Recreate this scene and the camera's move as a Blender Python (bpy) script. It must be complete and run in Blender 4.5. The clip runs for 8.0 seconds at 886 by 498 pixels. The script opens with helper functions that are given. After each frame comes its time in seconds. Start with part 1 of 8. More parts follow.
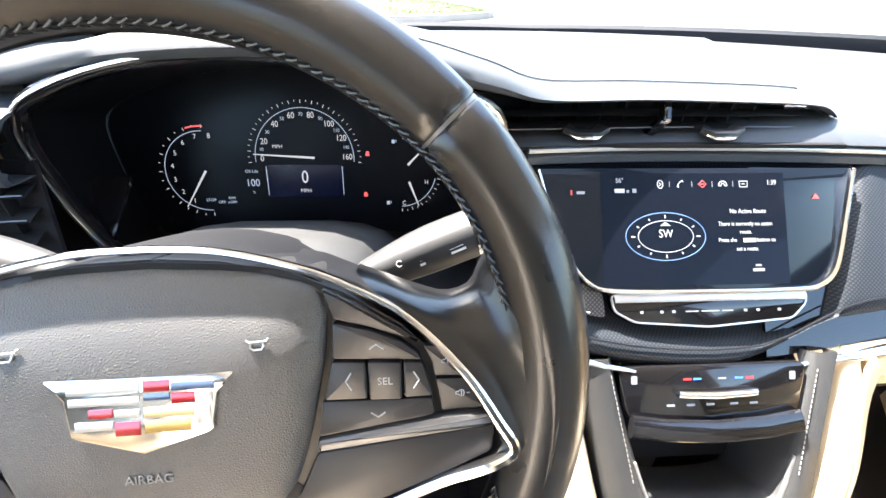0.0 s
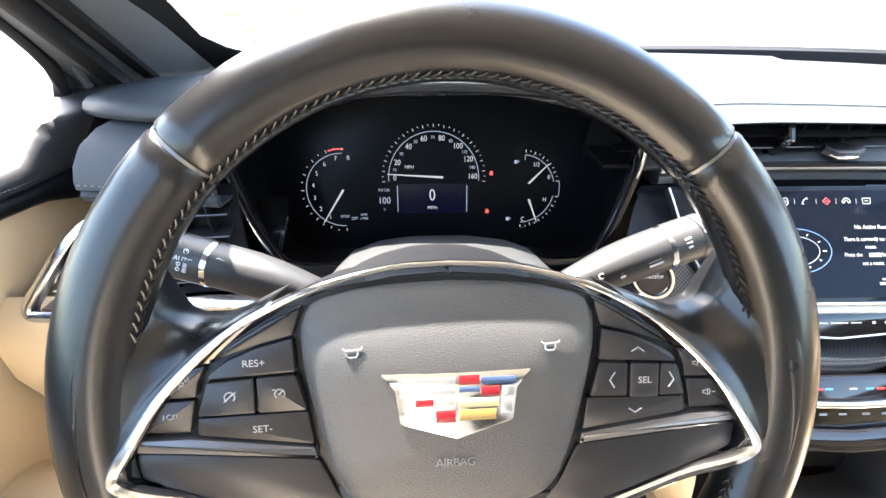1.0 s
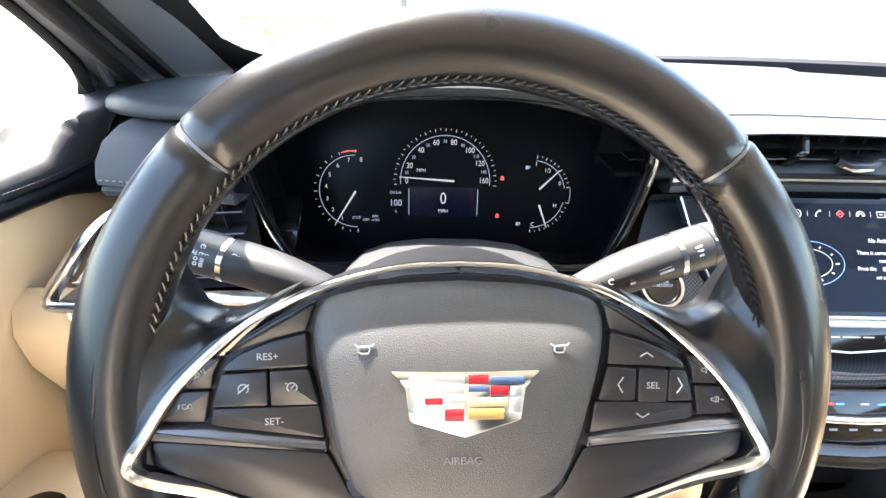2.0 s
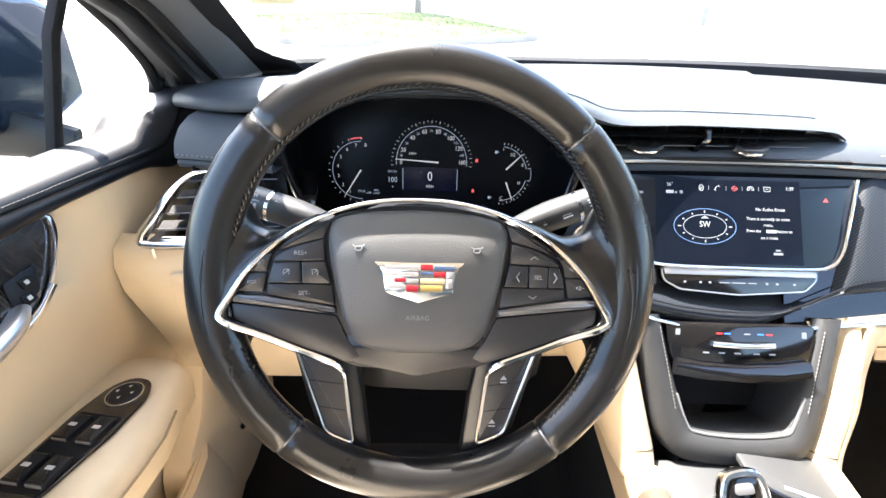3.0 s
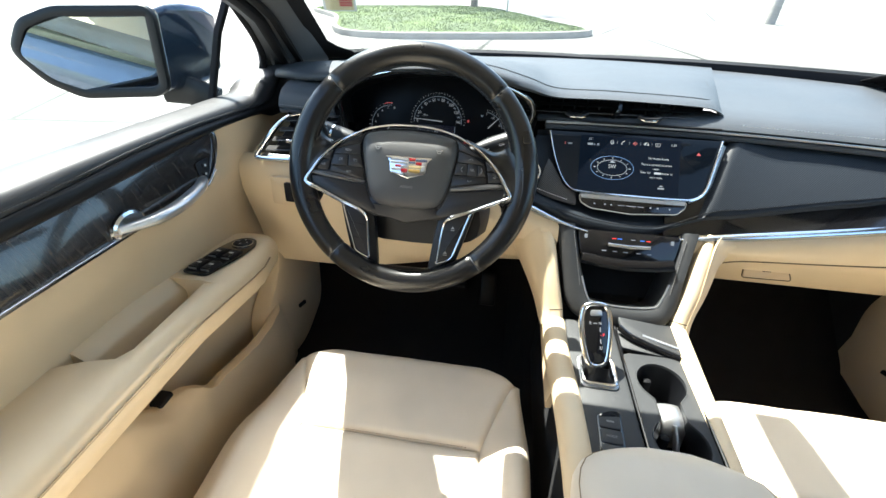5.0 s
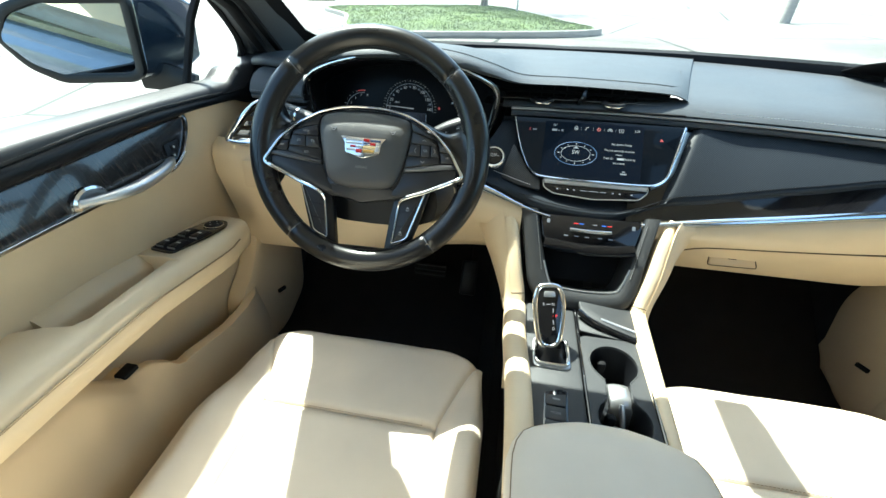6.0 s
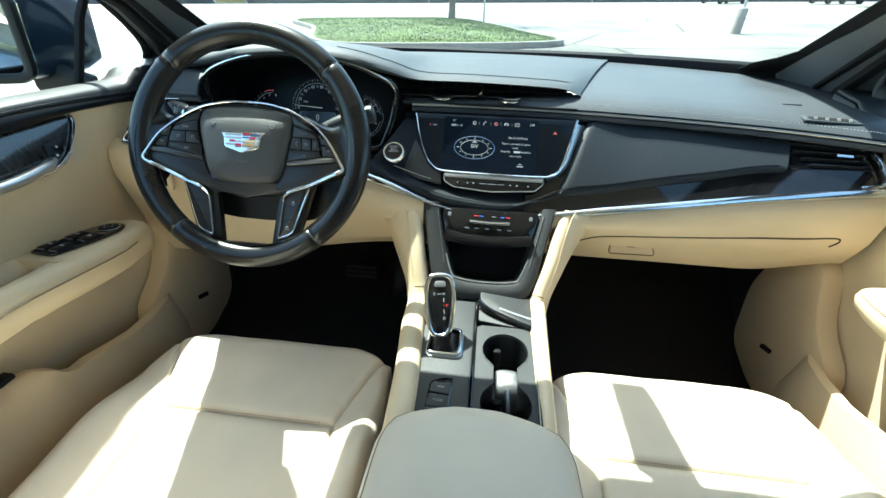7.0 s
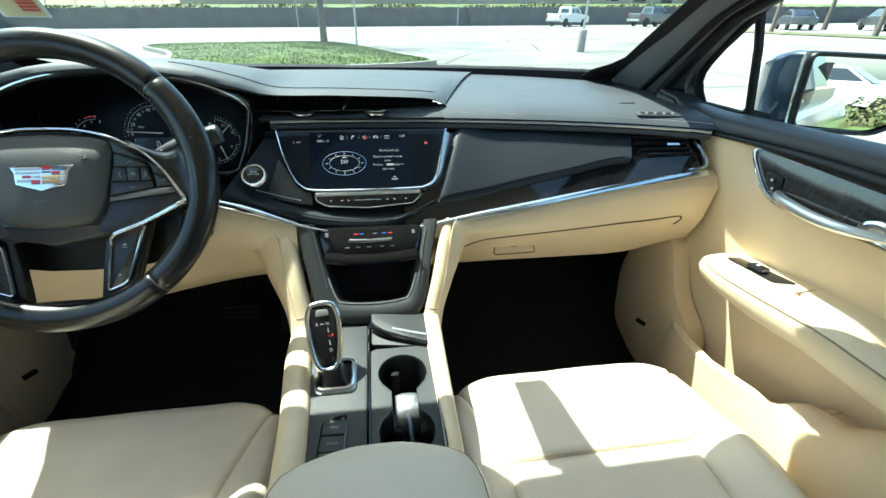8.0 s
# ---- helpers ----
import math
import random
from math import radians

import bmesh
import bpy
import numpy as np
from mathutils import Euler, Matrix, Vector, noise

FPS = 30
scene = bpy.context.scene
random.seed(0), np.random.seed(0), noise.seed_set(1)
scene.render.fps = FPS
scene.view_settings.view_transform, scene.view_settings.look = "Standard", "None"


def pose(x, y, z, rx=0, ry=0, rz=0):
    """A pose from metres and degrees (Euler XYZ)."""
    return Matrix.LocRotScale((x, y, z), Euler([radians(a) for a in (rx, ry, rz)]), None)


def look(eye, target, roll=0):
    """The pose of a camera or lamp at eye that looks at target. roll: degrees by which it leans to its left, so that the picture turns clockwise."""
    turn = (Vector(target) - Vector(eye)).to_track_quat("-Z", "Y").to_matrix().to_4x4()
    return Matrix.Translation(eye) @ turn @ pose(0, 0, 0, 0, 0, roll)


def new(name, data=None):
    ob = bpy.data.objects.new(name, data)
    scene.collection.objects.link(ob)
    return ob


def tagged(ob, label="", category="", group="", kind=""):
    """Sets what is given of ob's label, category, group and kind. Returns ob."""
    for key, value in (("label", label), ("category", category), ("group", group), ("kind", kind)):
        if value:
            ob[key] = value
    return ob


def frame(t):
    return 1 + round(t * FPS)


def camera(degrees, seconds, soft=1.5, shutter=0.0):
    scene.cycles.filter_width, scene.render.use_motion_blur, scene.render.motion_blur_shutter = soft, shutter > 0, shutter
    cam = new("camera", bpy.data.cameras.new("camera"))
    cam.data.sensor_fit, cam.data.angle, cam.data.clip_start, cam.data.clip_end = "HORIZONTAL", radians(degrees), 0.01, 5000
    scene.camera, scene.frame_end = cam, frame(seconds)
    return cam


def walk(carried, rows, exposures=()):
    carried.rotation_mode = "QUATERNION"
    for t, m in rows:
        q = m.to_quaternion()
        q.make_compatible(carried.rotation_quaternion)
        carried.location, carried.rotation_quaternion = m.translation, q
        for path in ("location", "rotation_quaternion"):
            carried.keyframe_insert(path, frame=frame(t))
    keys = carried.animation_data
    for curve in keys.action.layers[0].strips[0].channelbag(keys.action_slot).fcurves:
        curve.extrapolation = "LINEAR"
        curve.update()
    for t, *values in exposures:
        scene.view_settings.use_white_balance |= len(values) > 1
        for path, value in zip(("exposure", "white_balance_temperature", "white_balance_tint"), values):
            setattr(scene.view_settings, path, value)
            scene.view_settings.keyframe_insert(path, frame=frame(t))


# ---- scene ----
cam = camera(93.9, 8.0)
PATH = [
    (0, (-0.252, -0.123, 1.208), (-0.131, 1.513, 0.065), 1.6),
    (0.2, (-0.289, -0.132, 1.22), (-0.178, 1.512, 0.086), 1.4),
    (0.5, (-0.329, -0.143, 1.231), (-0.29, 1.516, 0.116), -1.2),
    (1, (-0.378, -0.141, 1.223), (-0.329, 1.534, 0.131), 0.3),
    (2.3, (-0.381, -0.15, 1.223), (-0.377, 1.539, 0.153), 1.2),
    (2.5, (-0.381, -0.167, 1.224), (-0.392, 1.523, 0.154), 1.1),
    (2.7, (-0.376, -0.207, 1.239), (-0.396, 1.467, 0.144), 1.5),
    (3, (-0.342, -0.282, 1.255), (-0.381, 1.4, 0.175), 1.0),
    (3.5, (-0.299, -0.386, 1.274), (-0.395, 1.294, 0.192), 1.2),
    (4, (-0.26, -0.479, 1.296), (-0.415, 1.193, 0.21), 1.2),
    (4.5, (-0.232, -0.554, 1.302), (-0.441, 1.109, 0.211), 1.1),
    (4.7, (-0.229, -0.587, 1.303), (-0.45, 1.071, 0.205), 1.2),
    (5.8, (-0.167, -0.616, 1.284), (-0.437, 1.026, 0.173), 1.3),
    (6, (-0.132, -0.618, 1.282), (-0.41, 1.025, 0.176), 1.2),
    (6.5, (-0.041, -0.616, 1.277), (-0.29, 1.042, 0.187), 1.2),
    (7, (0.02, -0.615, 1.261), (-0.161, 1.069, 0.197), 1.3),
    (7.5, (0.06, -0.616, 1.259), (0.088, 1.108, 0.244), 1.6),
    (8, (0.057, -0.584, 1.239), (0.337, 1.138, 0.26), 1.4),
]
walk(cam, [(t, look(eye, target, roll)) for t, eye, target, roll in PATH], [(0, 3.75, 6750, 12), (2.5, 3.73, 6680, 12), (3.5, 3.0, 6590, 12), (4.5, 2.43, 6460, 8), (6.0, 2.15, 6100, -6), (7.0, 2.0, 5950, -10), (8.0, 1.82, 5990, -12)])

# === world ===
world = bpy.data.worlds.new("daylight")
scene.world = world
world.use_nodes = True
wn = world.node_tree.nodes
sky = wn.new("ShaderNodeTexSky")
sky.sky_type = "NISHITA"
sky.sun_disc = False
SUN_EL, SUN_AZ = 59.5, -43.2          # degrees; azimuth from the car's nose, clockwise from above
sky.sun_elevation = radians(SUN_EL)
sky.sun_rotation = radians(SUN_AZ)
sky.air_density, sky.dust_density = 1.0, 2.0
world.node_tree.links.new(sky.outputs[0], wn["Background"].inputs[0])
wn["Background"].inputs[1].default_value = 0.15
sun = new("sun", bpy.data.lights.new("sun", "SUN"))
sun.data.energy, sun.data.angle, sun.data.color = 5.0, radians(0.6), (1.0, 0.95, 0.88)
el, az = radians(SUN_EL), radians(SUN_AZ)
sun.matrix_world = look((math.sin(az) * math.cos(el) * 40, math.cos(az) * math.cos(el) * 40, math.sin(el) * 40), (0, 0, 0))


# ---- materials ----
def mat(name, color, rough=0.5, metal=0.0, grain=0.0, scale=300.0, var=0.0, vscale=6.0, coat=0.0, spec=0.5, emit=None, power=0.0, cells=False):
    """Principled material: fine relief (noise or leather cells) and slow tone variation."""
    m = bpy.data.materials.new(name)
    m.use_nodes = True
    nt = m.node_tree
    b = nt.nodes["Principled BSDF"]
    b.inputs["Base Color"].default_value = (*color, 1)
    b.inputs["Roughness"].default_value = rough
    b.inputs["Metallic"].default_value = metal
    b.inputs["Coat Weight"].default_value = coat
    b.inputs["Coat Roughness"].default_value = 0.06
    b.inputs["Specular IOR Level"].default_value = spec
    if emit:
        b.inputs["Emission Color"].default_value = (*emit, 1)
        b.inputs["Emission Strength"].default_value = power
    co = nt.nodes.new("ShaderNodeTexCoord")
    if grain:
        if cells:
            tex = nt.nodes.new("ShaderNodeTexVoronoi")
            tex.feature = "DISTANCE_TO_EDGE"
            tex.inputs["Scale"].default_value = scale
            out = tex.outputs["Distance"]
        else:
            tex = nt.nodes.new("ShaderNodeTexNoise")
            tex.inputs["Scale"].default_value = scale
            tex.inputs["Detail"].default_value = 3
            out = tex.outputs["Fac"]
        nt.links.new(co.outputs["Object"], tex.inputs["Vector"])
        bump = nt.nodes.new("ShaderNodeBump")
        bump.inputs["Strength"].default_value = grain
        bump.inputs["Distance"].default_value = 0.0008
        nt.links.new(out, bump.inputs["Height"])
        nt.links.new(bump.outputs[0], b.inputs["Normal"])
    if var:
        n2 = nt.nodes.new("ShaderNodeTexNoise")
        n2.inputs["Scale"].default_value = vscale
        n2.inputs["Detail"].default_value = 5
        nt.links.new(co.outputs["Object"], n2.inputs["Vector"])
        ramp = nt.nodes.new("ShaderNodeMapRange")
        ramp.inputs["From Min"].default_value, ramp.inputs["From Max"].default_value = 0.3, 0.7
        ramp.inputs["To Min"].default_value, ramp.inputs["To Max"].default_value = 1 - var, 1 + var
        nt.links.new(n2.outputs["Fac"], ramp.inputs["Value"])
        mul = nt.nodes.new("ShaderNodeVectorMath")
        mul.operation = "SCALE"
        mul.inputs[0].default_value = color
        nt.links.new(ramp.outputs[0], mul.inputs["Scale"])
        nt.links.new(mul.outputs[0], b.inputs["Base Color"])
        r2 = nt.nodes.new("ShaderNodeMapRange")
        r2.inputs["From Min"].default_value, r2.inputs["From Max"].default_value = 0.3, 0.7
        r2.inputs["To Min"].default_value, r2.inputs["To Max"].default_value = max(0.02, rough - var * 0.4), min(1, rough + var * 0.4)
        nt.links.new(n2.outputs["Fac"], r2.inputs["Value"])
        nt.links.new(r2.outputs[0], b.inputs["Roughness"])
    return m


def dotted(name, base, dot, scale, rough):
    """Woven trim: a regular grid of pale dots."""
    m = mat(name, base, rough, spec=0.15)
    nt = m.node_tree
    co, vo = nt.nodes.new("ShaderNodeTexCoord"), nt.nodes.new("ShaderNodeTexVoronoi")
    vo.voronoi_dimensions = "2D"
    vo.inputs["Scale"].default_value = scale
    vo.inputs["Randomness"].default_value = 0.0
    # lay the dot grid on the sloping face, turned by 45 degrees
    lay, turn = nt.nodes.new("ShaderNodeMapping"), nt.nodes.new("ShaderNodeMapping")
    lay.inputs["Rotation"].default_value = (radians(-43.5), 0, 0)
    turn.inputs["Rotation"].default_value = (0, 0, radians(45))
    nt.links.new(co.outputs["Object"], lay.inputs[0])
    nt.links.new(lay.outputs[0], turn.inputs[0])
    nt.links.new(turn.outputs[0], vo.inputs["Vector"])
    ramp = nt.nodes.new("ShaderNodeValToRGB")
    ramp.color_ramp.elements[0].position, ramp.color_ramp.elements[0].color = 0.28, (*dot, 1)
    ramp.color_ramp.elements[1].position, ramp.color_ramp.elements[1].color = 0.42, (*base, 1)
    nt.links.new(vo.outputs["Distance"], ramp.inputs[0])
    nt.links.new(ramp.outputs[0], nt.nodes["Principled BSDF"].inputs["Base Color"])
    return m


def wood(name):
    """Dark open-pore veneer under clear lacquer."""
    m = mat(name, (0.03, 0.025, 0.022), 0.18, coat=1.0)
    nt = m.node_tree
    co, mp, no = nt.nodes.new("ShaderNodeTexCoord"), nt.nodes.new("ShaderNodeMapping"), nt.nodes.new("ShaderNodeTexNoise")
    mp.inputs["Rotation"].default_value = (radians(-14), 0, 0)
    mp.inputs["Scale"].default_value = (30, 150, 7)
    no.inputs["Scale"].default_value = 1.6
    no.inputs["Detail"].default_value = 6
    nt.links.new(co.outputs["Object"], mp.inputs[0])
    nt.links.new(mp.outputs[0], no.inputs["Vector"])
    ramp = nt.nodes.new("ShaderNodeValToRGB")
    ramp.color_ramp.elements[0].position, ramp.color_ramp.elements[0].color = 0.35, (0.016, 0.014, 0.013, 1)
    ramp.color_ramp.elements[1].position, ramp.color_ramp.elements[1].color = 0.72, (0.046, 0.039, 0.034, 1)
    nt.links.new(no.outputs["Fac"], ramp.inputs[0])
    nt.links.new(ramp.outputs[0], nt.nodes["Principled BSDF"].inputs["Base Color"])
    return m


def glass(name, tint=(0.93, 0.96, 0.94)):
    m = bpy.data.materials.new(name)
    m.use_nodes = True
    nt = m.node_tree
    nt.nodes.remove(nt.nodes["Principled BSDF"])
    tr, gl, mix, lw, pw = (nt.nodes.new("ShaderNode" + k) for k in ("BsdfTransparent", "BsdfGlossy", "MixShader", "LayerWeight", "Math"))
    tr.inputs[0].default_value = (*tint, 1)
    gl.inputs["Roughness"].default_value = 0.02
    lw.inputs[0].default_value = 0.5
    pw.operation, pw.inputs[1].default_value = "POWER", 6.0
    nt.links.new(lw.outputs["Facing"], pw.inputs[0])
    nt.links.new(pw.outputs[0], mix.inputs[0])
    nt.links.new(tr.outputs[0], mix.inputs[1])
    nt.links.new(gl.outputs[0], mix.inputs[2])
    nt.links.new(mix.outputs[0], nt.nodes["Material Output"].inputs[0])
    return m


CREAM = mat("cream leather", (0.65, 0.525, 0.35), 0.42, grain=0.25, scale=900, var=0.05, vscale=9, cells=True)
CREAM_SEAT = mat("cream perforated leather", (0.66, 0.58, 0.47), 0.45, grain=0.3, scale=800, var=0.04, vscale=12, cells=True)
CREAM_HARD = mat("cream moulded plastic", (0.62, 0.485, 0.315), 0.5, grain=0.2, scale=700, var=0.05, vscale=5)
CREAM_THREAD = mat("cream thread", (0.26, 0.19, 0.11), 0.8)
BLACK = mat("black leather", (0.022, 0.022, 0.024), 0.38, grain=0.35, scale=850, var=0.12, vscale=10, cells=True)
SILL = mat("black grained sill leather", (0.032, 0.033, 0.036), 0.47, grain=0.4, scale=700, var=0.12, vscale=10, cells=True, spec=0.42)
DASH = mat("charcoal dash leather", (0.045, 0.050, 0.056), 0.52, grain=0.4, scale=900, var=0.1, vscale=7, cells=True, spec=0.32)
GREY = mat("charcoal grain trim", (0.031, 0.0325, 0.034), 0.5, grain=0.5, scale=700, var=0.1, vscale=9, cells=True, spec=0.35)
RIM = mat("worn black wheel leather", (0.0055, 0.0056, 0.0062), 0.29, grain=0.05, scale=600, var=0.06, vscale=22, coat=0.12, spec=0.42)
PAD = mat("grained airbag vinyl", (0.052, 0.053, 0.054), 0.45, grain=0.5, scale=800, var=0.06, cells=True)
KEY = mat("satin black switch plastic", (0.014, 0.014, 0.016), 0.36, grain=0.08, scale=1500, var=0.08, spec=0.45)
# paler than the pad vinyl: light caught by the raised letters, put into colour
EMBOSS = mat("raised lettering, paled for caught light", (0.20, 0.20, 0.20), 0.4)
PLAST = mat("satin black plastic", (0.0065, 0.007, 0.0085), 0.42, grain=0.12, scale=1500, var=0.1, spec=0.3)
PILLAR = mat("charcoal pillar trim", (0.105, 0.114, 0.124), 0.6, grain=0.3, scale=1100, var=0.08)
GLOSS = mat("piano black", (0.006, 0.006, 0.007), 0.08, coat=0.4, spec=0.35, var=0.05, vscale=30)
MATTE = mat("matte black", (0.008, 0.008, 0.009), 0.75, grain=0.2, scale=600, var=0.1, spec=0.2)
CARPET = mat("black carpet", (0.010, 0.010, 0.011), 0.95, grain=0.9, scale=1800, var=0.2, vscale=20)
CHROME = mat("satin chrome", (0.72, 0.73, 0.75), 0.16, 1.0, var=0.05, vscale=40)
SATIN = mat("brushed satin silver", (0.60, 0.61, 0.62), 0.36, 0.9, grain=0.05, scale=900, var=0.05, vscale=30)
SILVER = mat("satin silver paint", (0.42, 0.43, 0.44), 0.32, 0.8, var=0.05, vscale=25)
GUN = mat("dark satin metal", (0.13, 0.132, 0.138), 0.36, 0.7, var=0.05)
WOOD = wood("dark veneer")
WEAVE = dotted("dotted weave trim", (0.035, 0.036, 0.038), (0.10, 0.10, 0.098), 330, 0.5)
FACE = dotted("dotted face leather", (0.0100, 0.0122, 0.0155), (0.026, 0.031, 0.038), 330, 0.5)
GLASS = glass("window glass")
PRIVACY = glass("privacy glass", (0.22, 0.23, 0.22))
# the screen glass glows faintly in place of a grey-blue reflected haze
SCREEN = mat("hazy display glass", (0.003, 0.004, 0.006), 0.06, spec=0.14, emit=(0.016, 0.026, 0.042), power=0.05)
BLUE_GLOW = mat("blue display", (0.0, 0.0, 0.01), 0.2, emit=(0.01, 0.03, 0.25), power=0.002)
LIT = mat("lit white marks", (0.2, 0.2, 0.21), 0.5, emit=(0.9, 0.93, 1.0), power=0.05)
LIT_DIM = mat("dim lit marks", (0.15, 0.16, 0.17), 0.5, emit=(0.6, 0.75, 1.0), power=0.05)
LIT_SCR = mat("lit screen marks", (0.2, 0.21, 0.22), 0.5, emit=(0.85, 0.92, 1.0), power=0.045)
LIT_FAINT = mat("faint lit marks", (0.12, 0.125, 0.13), 0.5, emit=(0.6, 0.75, 1.0), power=0.035)
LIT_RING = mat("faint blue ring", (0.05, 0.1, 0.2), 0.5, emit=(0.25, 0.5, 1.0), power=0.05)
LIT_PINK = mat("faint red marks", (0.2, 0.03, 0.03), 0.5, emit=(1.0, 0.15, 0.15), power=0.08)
LIT_RED = mat("lit red marks", (0.5, 0.02, 0.02), 0.5, emit=(1.0, 0.05, 0.05), power=0.12)
LIT_BLUE = mat("lit blue marks", (0.02, 0.1, 0.5), 0.5, emit=(0.1, 0.35, 1.0), power=0.10)
SEAM = mat("dark seam gap", (0.07, 0.05, 0.03), 0.9)
STALK = mat("soft charcoal plastic", (0.030, 0.0305, 0.032), 0.42, grain=0.1, scale=1500, var=0.08)
SILL_THREAD = mat("dark blue-grey thread", (0.09, 0.092, 0.10), 0.7)
THREAD = mat("grey thread", (0.20, 0.20, 0.20), 0.7)
WHITE = mat("white print", (0.62, 0.62, 0.62), 0.5, var=0.03)
PRINT = mat("dim key print", (0.33, 0.33, 0.34), 0.5, var=0.03)
RED = mat("red enamel", (0.24, 0.008, 0.014), 0.15, coat=1.0)
YELLOW = mat("gold enamel", (0.26, 0.17, 0.05), 0.2, coat=1.0)
CHAMPAGNE = mat("pale gold enamel", (0.40, 0.31, 0.16), 0.2, coat=1.0)
BLUE = mat("blue enamel", (0.035, 0.06, 0.12), 0.2, coat=1.0)
PAINT = mat("dark blue metallic paint", (0.026, 0.042, 0.072), 0.22, 0.5, coat=1.0, var=0.05)
MIRROR = mat("mirror glass", (0.9, 0.92, 0.94), 0.01, 1.0)
HEADLINER = mat("pale headliner cloth", (0.74, 0.71, 0.65), 0.9, grain=0.4, scale=1500, var=0.03)


# ---- mesh helpers ----
def thing(name, base=(0, 0, 0), m=None, label="", category="", group="", kind=""):
    """A thing's empty at its base; its parts are modelled in world metres unless m turns it."""
    ob = new(name)
    ob.empty_display_size = 0.05
    ob.matrix_basis = m or Matrix.Translation(base)
    ob["local"] = 1 if m else 0
    return tagged(ob, label, category, group, kind)


def part(name, bm, material, parent=None, label="", sharp=38, smooth=True):
    """Links a bmesh as one mesh object under a thing or under a part."""
    top = parent
    while top and top.parent:
        top = top.parent
    if top and not top["local"]:
        bm.transform(top.matrix_basis.inverted())
    bmesh.ops.recalc_face_normals(bm, faces=bm.faces)
    me = bpy.data.meshes.new(name)
    bm.to_mesh(me)
    bm.free()
    me.materials.append(material)
    if smooth:
        me.polygons.foreach_set("use_smooth", [True] * len(me.polygons))
        me.set_sharp_from_angle(angle=radians(sharp))
    ob = new(name, me)
    if parent:
        ob.parent = parent
    if label:
        ob["label"] = label
    return ob


def single(name, bm, material, label, category, kind="", group="", sharp=38):
    return tagged(part(name, bm, material, None, sharp=sharp), label, category, group, kind)


def spline(pts, n=6, closed=False):
    """Catmull-Rom through the points."""
    P = [Vector(p) for p in pts]
    k = len(P)
    out = []
    for i in range(k if closed else k - 1):
        if closed:
            a, b, c, d = P[i - 1], P[i], P[(i + 1) % k], P[(i + 2) % k]
        else:
            b, c = P[i], P[i + 1]
            a = P[i - 1] if i else b + (b - c)
            d = P[i + 2] if i + 2 < k else c + (c - b)
        for j in range(n):
            t = j / n
            out.append(0.5 * ((2 * b) + (c - a) * t + (2 * a - 5 * b + 4 * c - d) * t * t + (3 * b - a - 3 * c + d) * t ** 3))
    if not closed:
        out.append(P[-1])
    return out


def loft(rows, cu=False, cv=False, caps=False, bm=None):
    """Faces over a grid of points; cv closes each row, cu joins last row to first."""
    bm = bm or bmesh.new()
    V = [[bm.verts.new(p) for p in row] for row in rows]
    R, C = len(V), len(V[0])
    for i in range(R if cu else R - 1):
        for j in range(C if cv else C - 1):
            q = (V[i][j], V[i][(j + 1) % C], V[(i + 1) % R][(j + 1) % C], V[(i + 1) % R][j])
            try:
                bm.faces.new(q)
            except ValueError:
                pass
    if caps and not cu:
        for row in (V[0], V[-1]):
            try:
                bm.faces.new(row)
            except ValueError:
                pass
    return bm


def shell(rows, thick, axis):
    """A sheet with thickness: the grid and its copy moved by thick along axis, joined round the border."""
    d = Vector(axis).normalized() * thick
    bm = bmesh.new()
    A = [[bm.verts.new(Vector(p)) for p in row] for row in rows]
    B = [[bm.verts.new(Vector(p) + d) for p in row] for row in rows]
    R, C = len(A), len(A[0])
    for G in (A, B):
        for i in range(R - 1):
            for j in range(C - 1):
                bm.faces.new((G[i][j], G[i][j + 1], G[i + 1][j + 1], G[i + 1][j]))
    ring = [(i, 0) for i in range(R)] + [(R - 1, j) for j in range(1, C)] + [(i, C - 1) for i in range(R - 2, -1, -1)] + [(0, j) for j in range(C - 2, 0, -1)]
    for k in range(len(ring)):
        (i, j), (p, q) = ring[k], ring[(k + 1) % len(ring)]
        bm.faces.new((A[i][j], A[p][q], B[p][q], B[i][j]))
    return bm


def prof_round(w, h, n=12, p=3.0):
    """Super-ellipse section w by h."""
    out = []
    for k in range(n):
        a = 2 * math.pi * k / n
        c, s = math.cos(a), math.sin(a)
        out.append((w / 2 * math.copysign(abs(c) ** (2 / p), c), h / 2 * math.copysign(abs(s) ** (2 / p), s)))
    return out


def sweep(path, prof, up=(0, 0, 1), closed=False, size=None, bm=None):
    """Carries a section along a path; size(t) scales it."""
    P = [Vector(p) for p in path]
    n = len(P)
    rows = []
    for i in range(n):
        if closed:
            t = P[(i + 1) % n] - P[i - 1]
        else:
            t = P[min(i + 1, n - 1)] - P[max(i - 1, 0)]
        t.normalize()
        side = t.cross(Vector(up))
        if side.length < 1e-5:
            side = t.cross(Vector((1, 0.01, 0)))
        side.normalize()
        nor = side.cross(t)
        k = size(i / max(1, n - 1)) if size else 1.0
        rows.append([P[i] + side * (u * k) + nor * (v * k) for u, v in prof])
    return loft(rows, cu=closed, cv=True, caps=True, bm=bm)


def box(c, s, bevel=0.0, seg=2, m=None, bm=None):
    own = bmesh.new()
    bmesh.ops.create_cube(own, size=1, matrix=Matrix.Diagonal((*s, 1)))
    if bevel:
        bmesh.ops.bevel(own, geom=own.edges[:], offset=bevel, segments=seg, affect="EDGES", profile=0.5)
    own.transform(Matrix.Translation(c) @ (m or Matrix()))
    return join(bm, own) if bm else own


def join(bm, other):
    me = bpy.data.meshes.new("scrap")
    other.to_mesh(me)
    other.free()
    bm.from_mesh(me)
    bpy.data.meshes.remove(me)
    return bm


